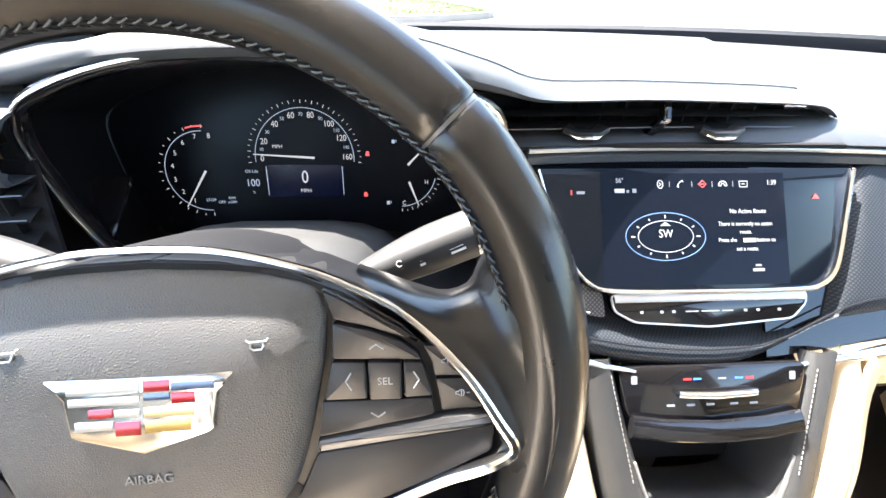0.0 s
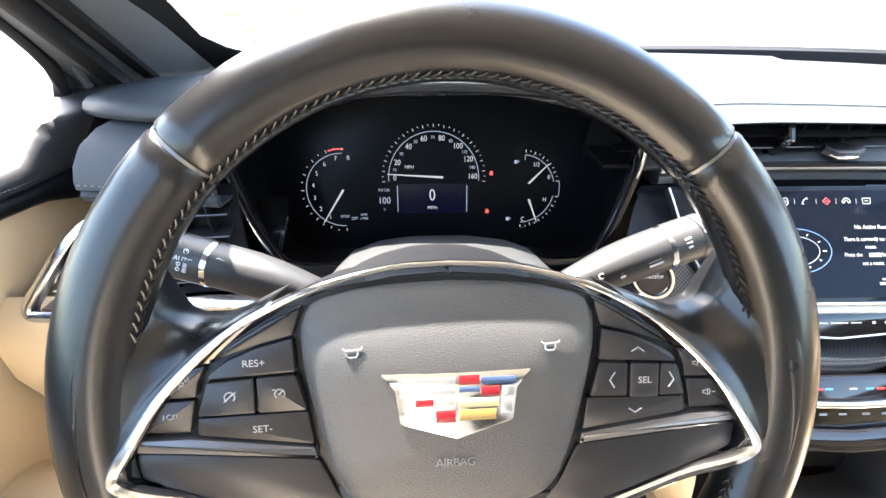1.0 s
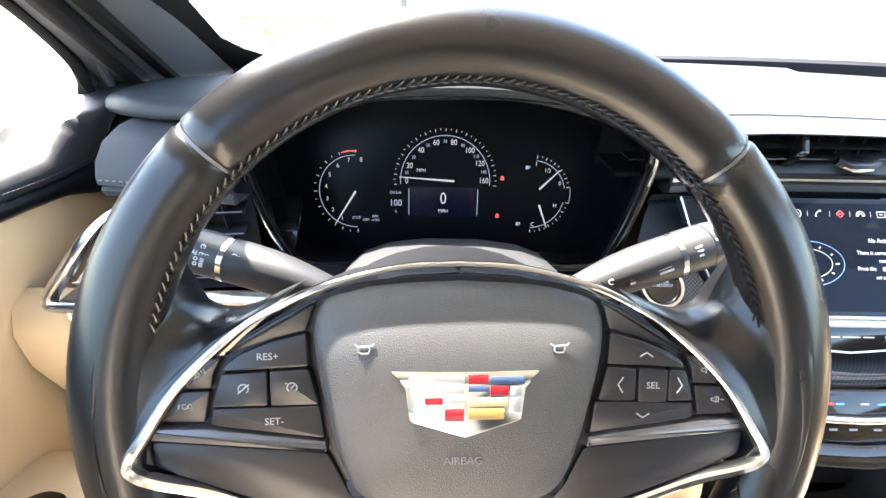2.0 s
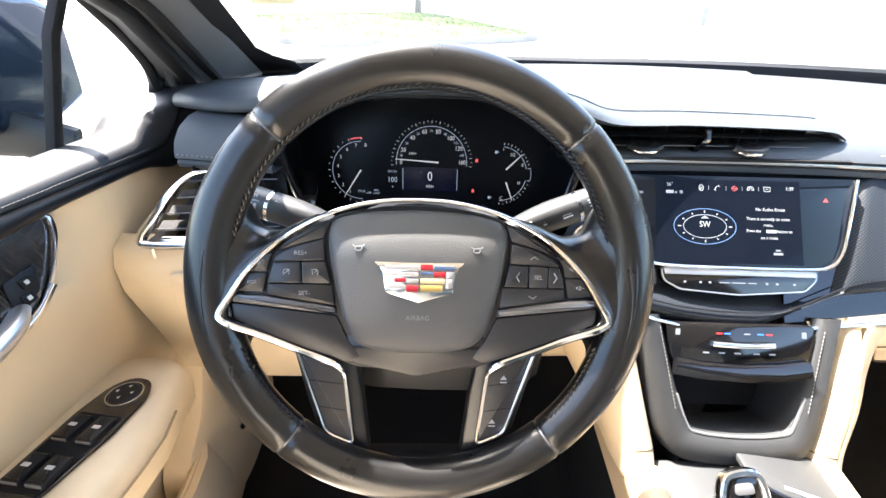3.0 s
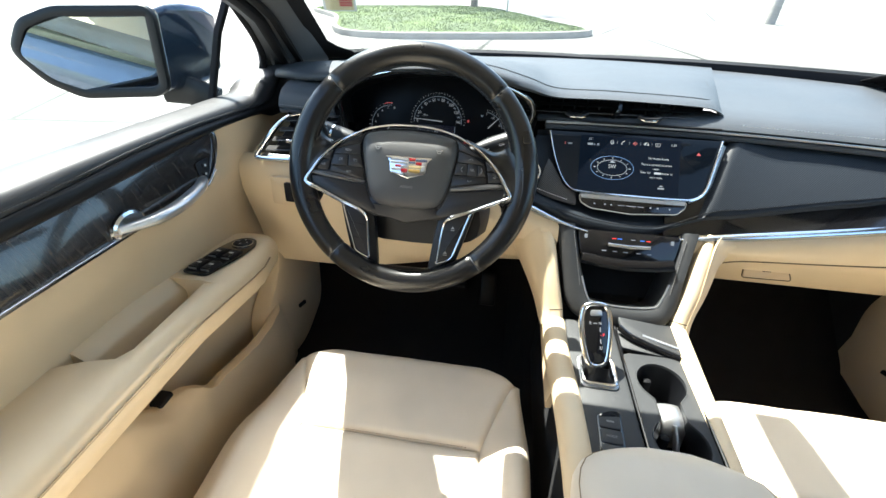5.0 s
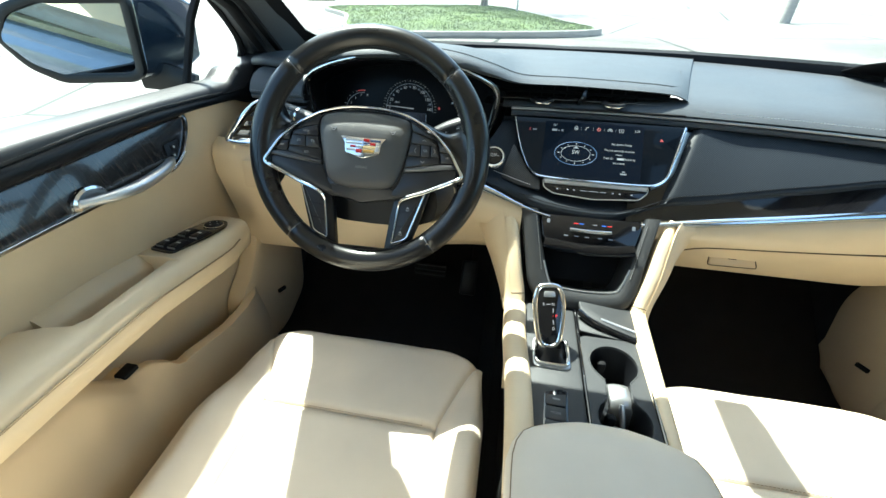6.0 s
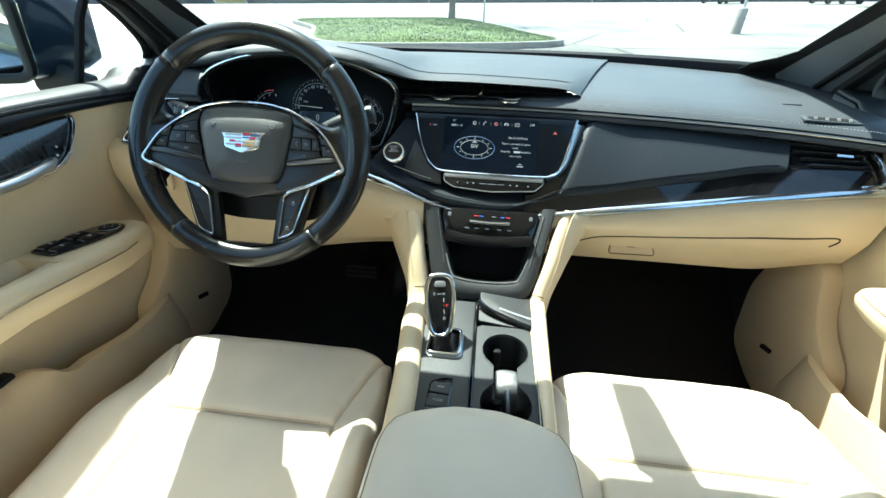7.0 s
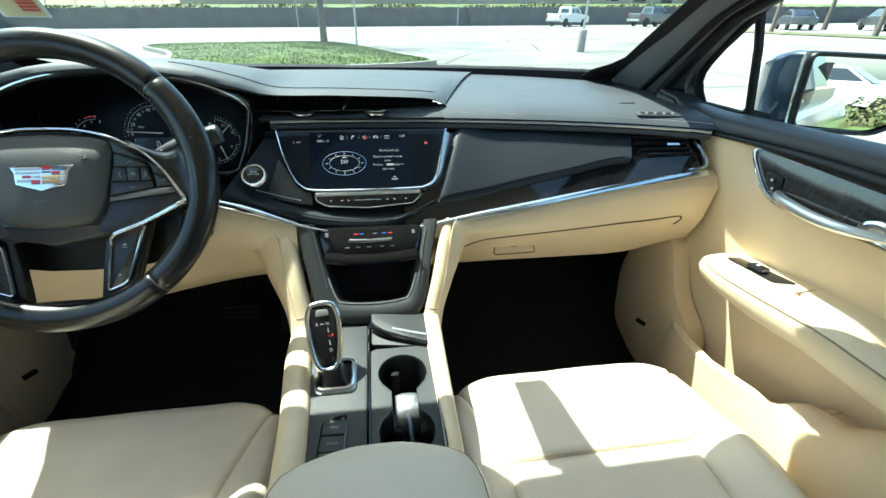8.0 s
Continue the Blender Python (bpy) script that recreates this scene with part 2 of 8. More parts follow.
def corner_round(pts, r, n=4):
    """Rounds the corners of a 2D outline."""
    P = [Vector((p[0], p[1])) for p in pts]
    out = []
    for i, b in enumerate(P):
        a, c = P[i - 1], P[(i + 1) % len(P)]
        rr = r[i] if isinstance(r, (list, tuple)) else r
        u, v = (a - b), (c - b)
        d = min(rr, u.length * 0.48, v.length * 0.48)
        if d < 1e-5:
            out.append(b)
            continue
        p, q = b + u.normalized() * d, b + v.normalized() * d
        for k in range(n + 1):
            t = k / n
            out.append(p * (1 - t) ** 2 + b * 2 * t * (1 - t) + q * t * t)
    return out


def plate(outline, m, h, bevel=0.0, lo=0.0, bm=None):
    """A solid of a 2D outline, from lo to lo + h along the matrix' z axis, its upper edge chamfered."""
    own = bm or bmesh.new()
    n = len(outline)
    c = sum((Vector((p[0], p[1])) for p in outline), Vector((0, 0))) / n
    def ring(z, inset):
        out = []
        for i in range(n):
            p = Vector((outline[i][0], outline[i][1]))
            if inset:
                a, b = Vector(outline[i - 1][:2]), Vector(outline[(i + 1) % n][:2])
                t = (b - a)
                if t.length > 1e-9:
                    nrm = Vector((-t.y, t.x)).normalized()
                    if nrm.dot(c - p) < 0:
                        nrm = -nrm
                    p = p + nrm * inset
            out.append(own.verts.new(m @ Vector((p.x, p.y, z))))
        return out
    rings = [ring(lo, 0), ring(lo + h - bevel, 0)]
    if bevel:
        rings.append(ring(lo + h - bevel * 0.3, bevel * 0.3))
        rings.append(ring(lo + h, bevel))
    for a, b in zip(rings, rings[1:]):
        for i in range(n):
            own.faces.new((a[i], a[(i + 1) % n], b[(i + 1) % n], b[i]))
    own.faces.new(rings[0][::-1])
    own.faces.new(rings[-1])
    return own


def tube(path, r, n=10, closed=False, bm=None, up=(0, 0, 1)):
    return sweep(path, prof_round(2 * r, 2 * r, n, 2.0), up, closed, bm=bm)


def lathe(prof, m, n=24, bm=None):
    """Turns a profile of (radius, height) about the matrix' z axis."""
    rows = [[m @ Vector((r * math.cos(2 * math.pi * k / n), r * math.sin(2 * math.pi * k / n), z)) for k in range(n)] for r, z in prof]
    return loft(rows, cv=True, caps=True, bm=bm)


def text(body, size, m, depth=0.0003, align="CENTER", width=1.0):
    """Lettering in the built-in font, as a mesh on the matrix' xy plane."""
    cu = bpy.data.curves.new("letters", "FONT")
    cu.body, cu.size, cu.align_x, cu.align_y, cu.extrude = body, size, align, "CENTER", depth
    cu.resolution_u = 3
    ob = bpy.data.objects.new("letters", cu)
    me = bpy.data.meshes.new_from_object(ob)
    bm = bmesh.new()
    bm.from_mesh(me)
    bm.transform(m @ Matrix.Diagonal((width, 1, 1, 1)))
    bpy.data.objects.remove(ob)
    bpy.data.curves.remove(cu)
    bpy.data.meshes.remove(me)
    return bm


def frame_of(o, x, y):
    """A matrix from an origin, an x axis and a rough y axis."""
    x = Vector(x).normalized()
    z = x.cross(Vector(y)).normalized()
    y = z.cross(x)
    return Matrix(((x.x, y.x, z.x, o[0]), (x.y, y.y, z.y, o[1]), (x.z, y.z, z.z, o[2]), (0, 0, 0, 1)))


def sm(a, b, x):
    t = max(0.0, min(1.0, (x - a) / (b - a)))
    return t * t * (3 - 2 * t)


def lerp(a, b, t):
    return a + (b - a) * t


def stitches(path, pitch, size, up, bm=None):
    """A row of short raised thread stitches along a path."""
    bm = bm or bmesh.new()
    P = [Vector(p) for p in path]
    for a, b in zip(P, P[1:]):
        L = (b - a).length
        k = max(1, int(L / pitch))
        d = (b - a).normalized()
        for i in range(k):
            p = a.lerp(b, (i + 0.2) / k)
            q = p + d * pitch * 0.62
            tube([p, (p + q) / 2 + Vector(up) * size * 0.5, q], size, 4, bm=bm, up=up)
    return bm


# ---- the lot outside ----
LEAN = 0.025                           # the lot falls away to the car's left


def gz(x):
    return LEAN * x


def lot_material():
    m = mat("sunlit concrete paving", (0.215, 0.198, 0.186), 0.9, grain=0.4, scale=60, var=0.35, vscale=0.35)
    # dark tar-filled cracks between large slabs
    nt = m.node_tree
    co, vo, no, add, lt, mix = (nt.nodes.new("ShaderNode" + k) for k in ("TexCoord", "TexVoronoi", "TexNoise", "VectorMath", "MapRange", "MixRGB"))
    vo.feature, vo.voronoi_dimensions = "DISTANCE_TO_EDGE", "2D"
    vo.inputs["Scale"].default_value, vo.inputs["Randomness"].default_value = 0.22, 0.55
    no.inputs["Scale"].default_value = 0.8
    add.operation = "ADD"
    nt.links.new(co.outputs["Object"], add.inputs[0])
    nt.links.new(no.outputs["Color"], add.inputs[1])
    nt.links.new(add.outputs[0], vo.inputs["Vector"])
    lt.inputs["From Min"].default_value, lt.inputs["From Max"].default_value = 0.006, 0.014
    nt.links.new(vo.outputs["Distance"], lt.inputs["Value"])
    base = nt.nodes["Principled BSDF"].inputs["Base Color"]
    tone = base.links[0].from_socket
    mix.inputs["Color1"].default_value = (0.06, 0.058, 0.055, 1)
    nt.links.new(lt.outputs[0], mix.inputs["Fac"])
    nt.links.new(tone, mix.inputs["Color2"])
    nt.links.new(mix.outputs[0], base)
    return m


LOT = lot_material()
KERB = mat("pale concrete kerb", (0.28, 0.26, 0.24), 0.85, grain=0.3, scale=90, var=0.15, vscale=3)
GRASS = mat("spring grass", (0.085, 0.118, 0.026), 0.85, grain=0.4, scale=40, var=0.3, vscale=0.9)
DRY = mat("dry winter grass", (0.105, 0.105, 0.05), 0.9, grain=0.4, scale=40, var=0.35, vscale=0.6)
BARK = mat("grey bark", (0.13, 0.11, 0.095), 0.9, grain=1.0, scale=40, var=0.3, vscale=12)
BLOCK = mat("dark grey block wall", (0.10, 0.10, 0.105), 0.9, grain=0.6, scale=14, var=0.18, vscale=0.8)
GALV = mat("galvanised steel", (0.4, 0.41, 0.42), 0.45, 0.7, var=0.1)
LEAF = mat("young leaves", (0.09, 0.14, 0.03), 0.7, var=0.3, vscale=2)
SHRUB = mat("olive shrubs", (0.125, 0.115, 0.05), 0.8, var=0.4, vscale=0.6)
TYRE = mat("tyre rubber", (0.015, 0.015, 0.016), 0.8, var=0.1)
WHITE_PAINT = mat("white car paint", (0.75, 0.76, 0.77), 0.25, coat=1.0, var=0.03)
GREY_PAINT = mat("grey car paint", (0.12, 0.13, 0.14), 0.25, 0.4, coat=1.0, var=0.05)
PALE_PAINT = mat("silver car paint", (0.42, 0.44, 0.45), 0.3, 0.4, coat=1.0, var=0.04)
RED_LAMP = mat("red tail lamp", (0.3, 0.01, 0.01), 0.2, coat=1.0, var=0.05)
CAR_GLASS = mat("dark car windows", (0.01, 0.012, 0.014), 0.05, coat=1.0, var=0.05)
STUCCO = mat("tan stucco", (0.45, 0.36, 0.26), 0.9, var=0.08, vscale=0.4)

rows = []
for i in range(41):
    u = -1 + i / 20
    y = math.copysign(abs(u) ** 2.2, u) * 700
    row = []
    for j in range(41):
        w = -1 + j / 20
        x = math.copysign(abs(w) ** 2.2, w) * 700
        row.append((x, y, gz(max(-90, min(90, x)))))
    rows.append(row)
single("ground", loft(rows), LOT, "pale sunlit concrete parking lot", "ground", "structure")

isle = [(1.62, 11.75), (-1.2, 10.9), (-4.75, 11.4), (-7.0, 16.6), (-9.8, 21.6), (-5.5, 22.6), (-2.0, 22.0), (-0.2, 18.0), (1.0, 14.2)]
edge = spline([(x, y, 0) for x, y in isle], 6, True)
cen = sum(edge, Vector()) / len(edge)
kerb = thing("kerb_island", (cen.x, cen.y, gz(cen.x)), label="grassed traffic island with a pale concrete kerb", category="traffic island", kind="structure")
part("kerb", sweep([Vector((p.x, p.y, gz(p.x) + 0.06)) for p in edge], prof_round(0.16, 0.2, 8, 5), closed=True), KERB, kerb)
rows = []
for k in range(9):
    s = 1 - k / 8
    rows.append([Vector((cen.x + (p.x - cen.x) * s, cen.y + (p.y - cen.y) * s, gz(cen.x + (p.x - cen.x) * s) + 0.13 + 0.12 * (1 - s * s) + 0.02 * noise.noise((p.x * s, p.y * s, 3)))) for p in edge])
part("turf", loft(rows, cv=True), GRASS, kerb)
blades = bmesh.new()
rnd = random.Random(4)
for _ in range(22000):
    k = rnd.randrange(len(edge))
    p = edge[k - 1].lerp(edge[k], rnd.random())
    s = math.sqrt(rnd.random()) * 0.97
    x, y = cen.x + (p.x - cen.x) * s + rnd.uniform(-0.3, 0.3) * (1 - s), cen.y + (p.y - cen.y) * s + rnd.uniform(-0.3, 0.3)
    z = gz(x) + 0.12 + 0.12 * (1 - s * s)
    a, h = rnd.uniform(0, 6.28), rnd.uniform(0.02, 0.055)
    d = Vector((math.cos(a), math.sin(a), 0)) * 0.016
    b = Vector((x, y, z))
    blades.faces.new([blades.verts.new(v) for v in (b - d, b + d, b + Vector((rnd.uniform(-.04, .04), rnd.uniform(-.04, .04), h)))])
single("grass", blades, GRASS, "short green grass with dry yellow patches", "grass", "stuff")

# painted bay lines
LINE = mat("worn white road paint", (0.7, 0.7, 0.68), 0.8, var=0.15, vscale=5)
for k in range(6):
    x = 5.0 + k * 2.75
    b = box((0, 0, 0), (0.1, 5.0, 0.008))
    b.transform(Matrix.Translation((x, 27.0, gz(x) + 0.006)))
    single("bay_line", b, LINE, "worn white painted parking line", "road marking", "structure", "bay lines")


def bare_tree(x, y, h, seed, r=0.16, leafy=True):
    rn = random.Random(seed)
    tr = thing("tree", (x, y, gz(x)), label="young street tree with a slim grey trunk", category="tree", group="trees")
    bm = sweep([(x, y, gz(x) - 0.05), (x + 0.02, y, gz(x) + 0.5), (x - 0.02, y, gz(x) + h * 0.5), (x + 0.03, y, gz(x) + h)], prof_round(2 * r, 2 * r, 9, 2), (0, 1, 0), size=lambda t: 1.15 - 0.7 * t)
    tips = []
    for k in range(16):
        a, z0 = rn.uniform(0, 6.28), gz(x) + h * rn.uniform(0.42, 0.98)
        L = h * rn.uniform(0.25, 0.5)
        p = [Vector((x, y, z0))]
        for i in range(1, 5):
            p.append(p[0] + Vector((math.cos(a) * L * i / 4 * 0.75, math.sin(a) * L * i / 4 * 0.75, L * i / 4 * 0.7 + 0.1 * rn.random())))
        sweep(p, prof_round(r * 0.6, r * 0.6, 5, 2), (0, 0, 1), size=lambda t: 1 - 0.85 * t, bm=bm)
        tips += p[1:]
    part("trunk", bm, BARK, tr)
    if leafy:
        cr = bmesh.new()
        for k in range(1500):
            c = rn.choice(tips) + Vector([rn.gauss(0, 0.4) for _ in range(3)])
            d = Vector([rn.gauss(0, 1) for _ in range(3)]).normalized()
            e = d.orthogonal().normalized() * 0.09
            f = d.cross(e).normalized() * 0.06
            cr.faces.new([cr.verts.new(v) for v in (c - e, c - f, c + e, c + f)])
        part("crown", cr, LEAF, tr, smooth=False)
    return tr


bare_tree(-2.15, 21.0, 6.5, 3, 0.17)
bare_tree(29.2, 30.0, 6.0, 7, 0.15, False)
bare_tree(38.0, 34.0, 6.0, 9, 0.2, False)


def pole(x, y, h, r, name, label, base=0.0):
    ob = thing(name, (x, y, gz(x)), label=label, category="pole", group=name)
    part("shaft", lathe([(r, 0), (r, h * 0.5), (r * 0.85, h)], Matrix.Translation((x, y, gz(x))), 10), GALV, ob)
    if base:
        part("footing", lathe([(0.15, 0), (0.15, base - 0.05), (0.135, base), (0.08, base + 0.02)], Matrix.Translation((x, y, gz(x) - 0.02)), 20), KERB, ob)
    return ob


pole(7.75, 15.7, 7.0, 0.042, "lamp_post", "slim grey lamp post on a round concrete footing", 0.75)
pole(-0.58, 18.0, 3.0, 0.035, "sign_post", "thin grey steel sign post in the grass")
pole(-8.6, 57.2, 6.0, 0.06, "wall_lamp_post", "tall grey lamp post beside the block wall")
pole(10.6, 57.2, 6.0, 0.06, "wall_lamp_post", "tall grey lamp post beside the block wall")

wall = thing("retaining_wall", (0, 58, 0), label="long dark grey concrete block retaining wall", category="wall", kind="structure")
bw = bmesh.new()
rnd = random.Random(5)
for r in range(6):
    for k in range(150):
        x = -62 + k * 0.92 + (0.46 if r % 2 else 0)
        z, w, d = gz(x) + 0.16 + r * 0.32, 0.455, 0.25 + rnd.uniform(0, 0.03)
        v = [bw.verts.new((x + a * w, 58 + b * d, z + c * 0.156)) for c in (-1, 1) for a, b in ((-1, -1), (1, -1), (1, 1), (-1, 1))]
        for f in ((0, 1, 5, 4), (4, 5, 6, 7), (1, 2, 6, 5), (3, 0, 4, 7)):
            bw.faces.new([v[n] for n in f])
tagged(part("block_course", bw, BLOCK, wall, sharp=20), kind="stuff")
part("core", loft([[(x, 58.05, gz(x) - 0.1), (x, 58.05, gz(x) + 1.93), (x, 58.2, gz(x) + 1.93), (x, 58.2, gz(x) - 0.1)] for x in (-90, 0, 90)], cv=True, caps=True), BLOCK, wall)
cap = bmesh.new()
for k in range(60):
    x = -88.5 + k * 3.0
    box((x, 57.98, gz(x) + 1.98), (2.99, 0.62, 0.12), 0.02, 1, bm=cap)
part("coping", cap, BLOCK, wall)
sh = bmesh.new()
rnd = random.Random(8)
for _ in range(5000):
    x = rnd.uniform(-80, 60)
    c = Vector((x, 60 + rnd.random() * 5, gz(x) + 1.7 + rnd.random() * (0.55 + 0.6 * noise.noise((x * 0.15, 0, 0)))))
    d = Vector([rnd.gauss(0, 1) for _ in range(3)]).normalized()
    e = d.orthogonal().normalized() * rnd.uniform(0.1, 0.3)
    f = d.cross(e).normalized() * e.length
    sh.faces.new([sh.verts.new(v) for v in (c - e, c - f, c + e, c + f)])
single("shrubs", sh, SHRUB, "olive and yellow-green shrubs above the wall", "shrubs", "stuff")
bank = [[(x, y, gz(x) + z) for x in range(-90, 91, 20)] for y, z in ((58.2, 1.8), (66, 2.2), (90, 3.0))]
single("bank", loft(bank), GRASS, "grassy bank behind the retaining wall", "ground", "structure")
fence = thing("fence", (10, 66, gz(10) + 2.2), label="tall thin steel fence on the bank", category="fence", kind="structure")
for k in range(26):
    x = -40 + k * 3.4
    part("post", box((x, 66, gz(x) + 3.6), (0.09, 0.09, 3.0)), GALV, fence)
for z in (2.9, 4.0, 5.0):
    part("rail", sweep([(-40, 66, gz(-40) + z), (45, 66, gz(45) + z)], prof_round(0.06, 0.06, 6)), GALV, fence)
bl = thing("building", (40, 100, 0), label="long tan stucco building with a flat roof", category="building")
part("wall", box((25, 100, 6.0), (120, 10, 9.0), 0.05), STUCCO, bl)
part("roof", box((25, 99.5, 10.7), (121, 12, 0.5), 0.05), KERB, bl)
for k in range(18):
    part("window", box((-30 + k * 6.2, 94.9, 6.2), (2.6, 0.3, 2.6), 0.03), CAR_GLASS, bl)


def parked_car(name, label, x, y, turn, paint, pickup=False, L=4.6):
    """Body side profile carried across the width, with cabin, windows and wheels."""
    m = Matrix.Translation((x, y, gz(x))) @ pose(0, 0, 0, 0, 0, turn)
    ob = thing(name, m=m, label=label, category="pickup" if pickup else "car", group="parked vehicles")
    h = L / 2
    if pickup:
        prof = [(-h, 0.48), (-h, 0.80), (-0.86, 0.82), (-0.85, 1.24), (h - 1.2, 1.26), (h - 0.12, 1.16), (h, 0.95), (h, 0.48)]
        cabin = [(-0.85, 1.22), (-0.74, 1.90), (0.62, 1.94), (1.38, 1.24)]
    else:
        prof = [(-h, 0.4), (-h, 0.9), (-h + 0.7, 1.0), (0, 1.0), (h - 1.1, 0.98), (h - 0.15, 0.8), (h, 0.6), (h, 0.35)]
        cabin = [(-h + 0.5, 0.98), (-h + 1.3, 1.45), (0.2, 1.48), (h - 1.3, 0.96)]
    w = 0.92
    rows = [[(px * (1 if abs(s) < 1 else 0.985), s * w, pz if abs(s) < 1 else pz * 0.985) for px, pz in prof] for s in (-1, -0.94, 0.94, 1)]
    part("body", loft([[Vector(p) for p in r] for r in rows], cv=True, caps=True), paint, ob)
    rows = [[(px, s * (w - 0.06) * (0.86 if pz > 1.3 else 1), pz) for px, pz in cabin] for s in (-1, 1)]
    cab = part("cabin", loft([[Vector(p) for p in r] for r in rows], cv=True, caps=True), paint, ob)
    if not pickup:
        def flank_at(side, px, pz):
            return Vector((px, side * ((w - 0.06) * lerp(1, 0.86, (pz - 0.98) / 0.48) + 0.010), pz))
        for side in (-1, 1):
            for q in (((-h + 0.82, 1.06), (-0.38, 1.06), (-0.38, 1.40), (-h + 1.32, 1.40)), ((-0.30, 1.06), (h - 1.55, 1.06), (0.20, 1.42), (-0.30, 1.41))):
                a, b, c, d = (flank_at(side, *p) for p in q)
                part("window", shell([[a, b], [d, c]], 0.01, (0, -side, 0)), CAR_GLASS, cab)
            part("head_lamp", box((h - 0.16, side * 0.72, 0.72), (0.2, 0.3, 0.12), 0.03), GALV, ob)
        for x0, z0, x1, z1 in ((h - 1.36, 1.02, 0.26, 1.43), (-h + 0.58, 1.04, -h + 1.24, 1.41)):
            sx = 0.012 if x0 > 0 else -0.012
            part("window", shell([[(x0 + sx, -0.72, z0), (x0 + sx, 0.72, z0)], [(x1 + sx, -0.64, z1), (x1 + sx, 0.64, z1)]], 0.01, (0, 0, 1)), CAR_GLASS, cab)
    if pickup:
        def side_at(s, px, pz):
            return Vector((px, s * ((w - 0.06) * lerp(1, 0.86, (pz - 1.22) / 0.7) + 0.012), pz))
        for s in (-1, 1):
            part("bed_side", box(((-h - 0.86) / 2, s * 0.87, 1.02), (h - 0.86, 0.09, 0.46), 0.02), paint, ob)
            part("tail_lamp", box((-h - 0.012, s * 0.85, 0.98), (0.04, 0.13, 0.36), 0.01), RED_LAMP, ob)
            for q in (((-0.70, 1.34), (-0.02, 1.34), (-0.02, 1.80), (-0.66, 1.78)), ((0.06, 1.34), (0.98, 1.34), (0.62, 1.82), (0.06, 1.81))):
                a, b, c, d = (side_at(s, *p) for p in q)
                part("window", shell([[a, b], [d, c]], 0.01, (0, -s, 0)), CAR_GLASS, cab)
            part("door_mirror", box((1.12, s * 1.0, 1.40), (0.12, 0.2, 0.2), 0.03), TYRE, ob)
            for px in (-h * 0.62, h * 0.62):
                part("wheel_arch", plate([(px + 0.46 * math.cos(k / 12 * math.pi), 0.42 + 0.44 * math.sin(k / 12 * math.pi)) for k in range(13)], frame_of((0, s * (w + 0.004), 0), (1, 0, 0), (0, 0, 1)), 0.008, lo=-0.004), TYRE, ob)
        part("rear_window", shell([[(-0.842, -0.55, 1.34), (-0.842, 0.55, 1.34)], [(-0.775, -0.5, 1.78), (-0.775, 0.5, 1.78)]], 0.01, (1, 0, 0)), CAR_GLASS, cab)
        part("tailgate", box((-h + 0.03, 0, 1.02), (0.07, 1.66, 0.46), 0.02), paint, ob)
        part("bumper", box((-h - 0.06, 0, 0.58), (0.16, 1.8, 0.2), 0.03), GALV, ob)
    top = [(px * 0.97, pz + 0.015) for px, pz in cabin[1:3]]
    part("roof", box(((top[0][0] + top[1][0]) / 2, 0, top[0][1] + 0.01), (top[1][0] - top[0][0], 1.46, 0.05), 0.02), paint, ob)
    for px in (-h * 0.62, h * 0.62):
        for s in (-1, 1):
            wm = Matrix.Translation((px, s * (0.86 if pickup else 0.84), 0.34)) @ pose(0, 0, 0, 90 * s, 0, 0)
            wh = part("wheel", lathe([(0.1, -0.09), (0.3, -0.1), (0.34, -0.07), (0.34, 0.07), (0.3, 0.1), (0.22, 0.09)], wm, 18), TYRE, ob)
            part("rim", lathe([(0.02, 0.05), (0.2, 0.06), (0.215, 0.095), (0.2, 0.1), (0.05, 0.07)], wm, 14), GALV, wh)
    return ob


parked_car("pickup", "white crew-cab pickup parked along the wall", 21.9, 50.0, 32, WHITE_PAINT, True, 5.5)
parked_car("pickup", "dark open pickup parked along the wall", 30.8, 48.0, 12, GREY_PAINT, True, 5.0)
parked_car("parked_car", "grey saloon parked under bare trees", 36.0, 35.0, 60, GREY_PAINT)
parked_car("parked_car", "white car parked at the lot's edge", -14.0, -4.0, 20, WHITE_PAINT)
parked_car("parked_car", "grey saloon parked under bare trees", 40.0, 31.0, 60, GREY_PAINT)

# verge behind the car: grass, shrubs and bare trees that the door mirrors catch
verge = [[(x, y, gz(x) + z) for x in (-1.6, 1, 5, 9, 14, 20)] for y, z in ((-9.5, 0.02), (-9.9, 0.14), (-15, 0.22), (-24, 0.3))]
single("verge", loft(verge), GRASS, "grass verge with shrubs behind the parked car", "ground", "structure")
bush = bmesh.new()
rnd = random.Random(21)
for _ in range(2600):
    k = rnd.choice(((0.0, -11.0, 0.7), (0.9, -12.0, 0.8), (2.4, -11.5, 0.7), (-0.6, -14.0, 0.9), (4.6, -12.6, 0.8)))
    d = Vector([rnd.gauss(0, 1) for _ in range(3)]).normalized()
    c = Vector((k[0], k[1], gz(k[0]) + 0.15)) + Vector((d.x, d.y, abs(d.z) * 0.9)) * k[2] * rnd.uniform(0.3, 1.0)
    e = d.orthogonal().normalized() * 0.05
    f = d.cross(e).normalized() * 0.04
    bush.faces.new([bush.verts.new(v) for v in (c - e, c - f, c + e, c + f)])
single("bushes", bush, SHRUB, "low bare shrubs on the verge", "shrubs", "stuff")
for k, (x, y, h) in enumerate(((1.3, -16.5, 6.0), (3.0, -20.0, 6.5), (-16.0, -30.0, 7.0), (-22.0, -34.0, 7.5), (-30.0, -36.0, 7.0))):
    bare_tree(x, y, h, 30 + k, 0.18, k > 1)
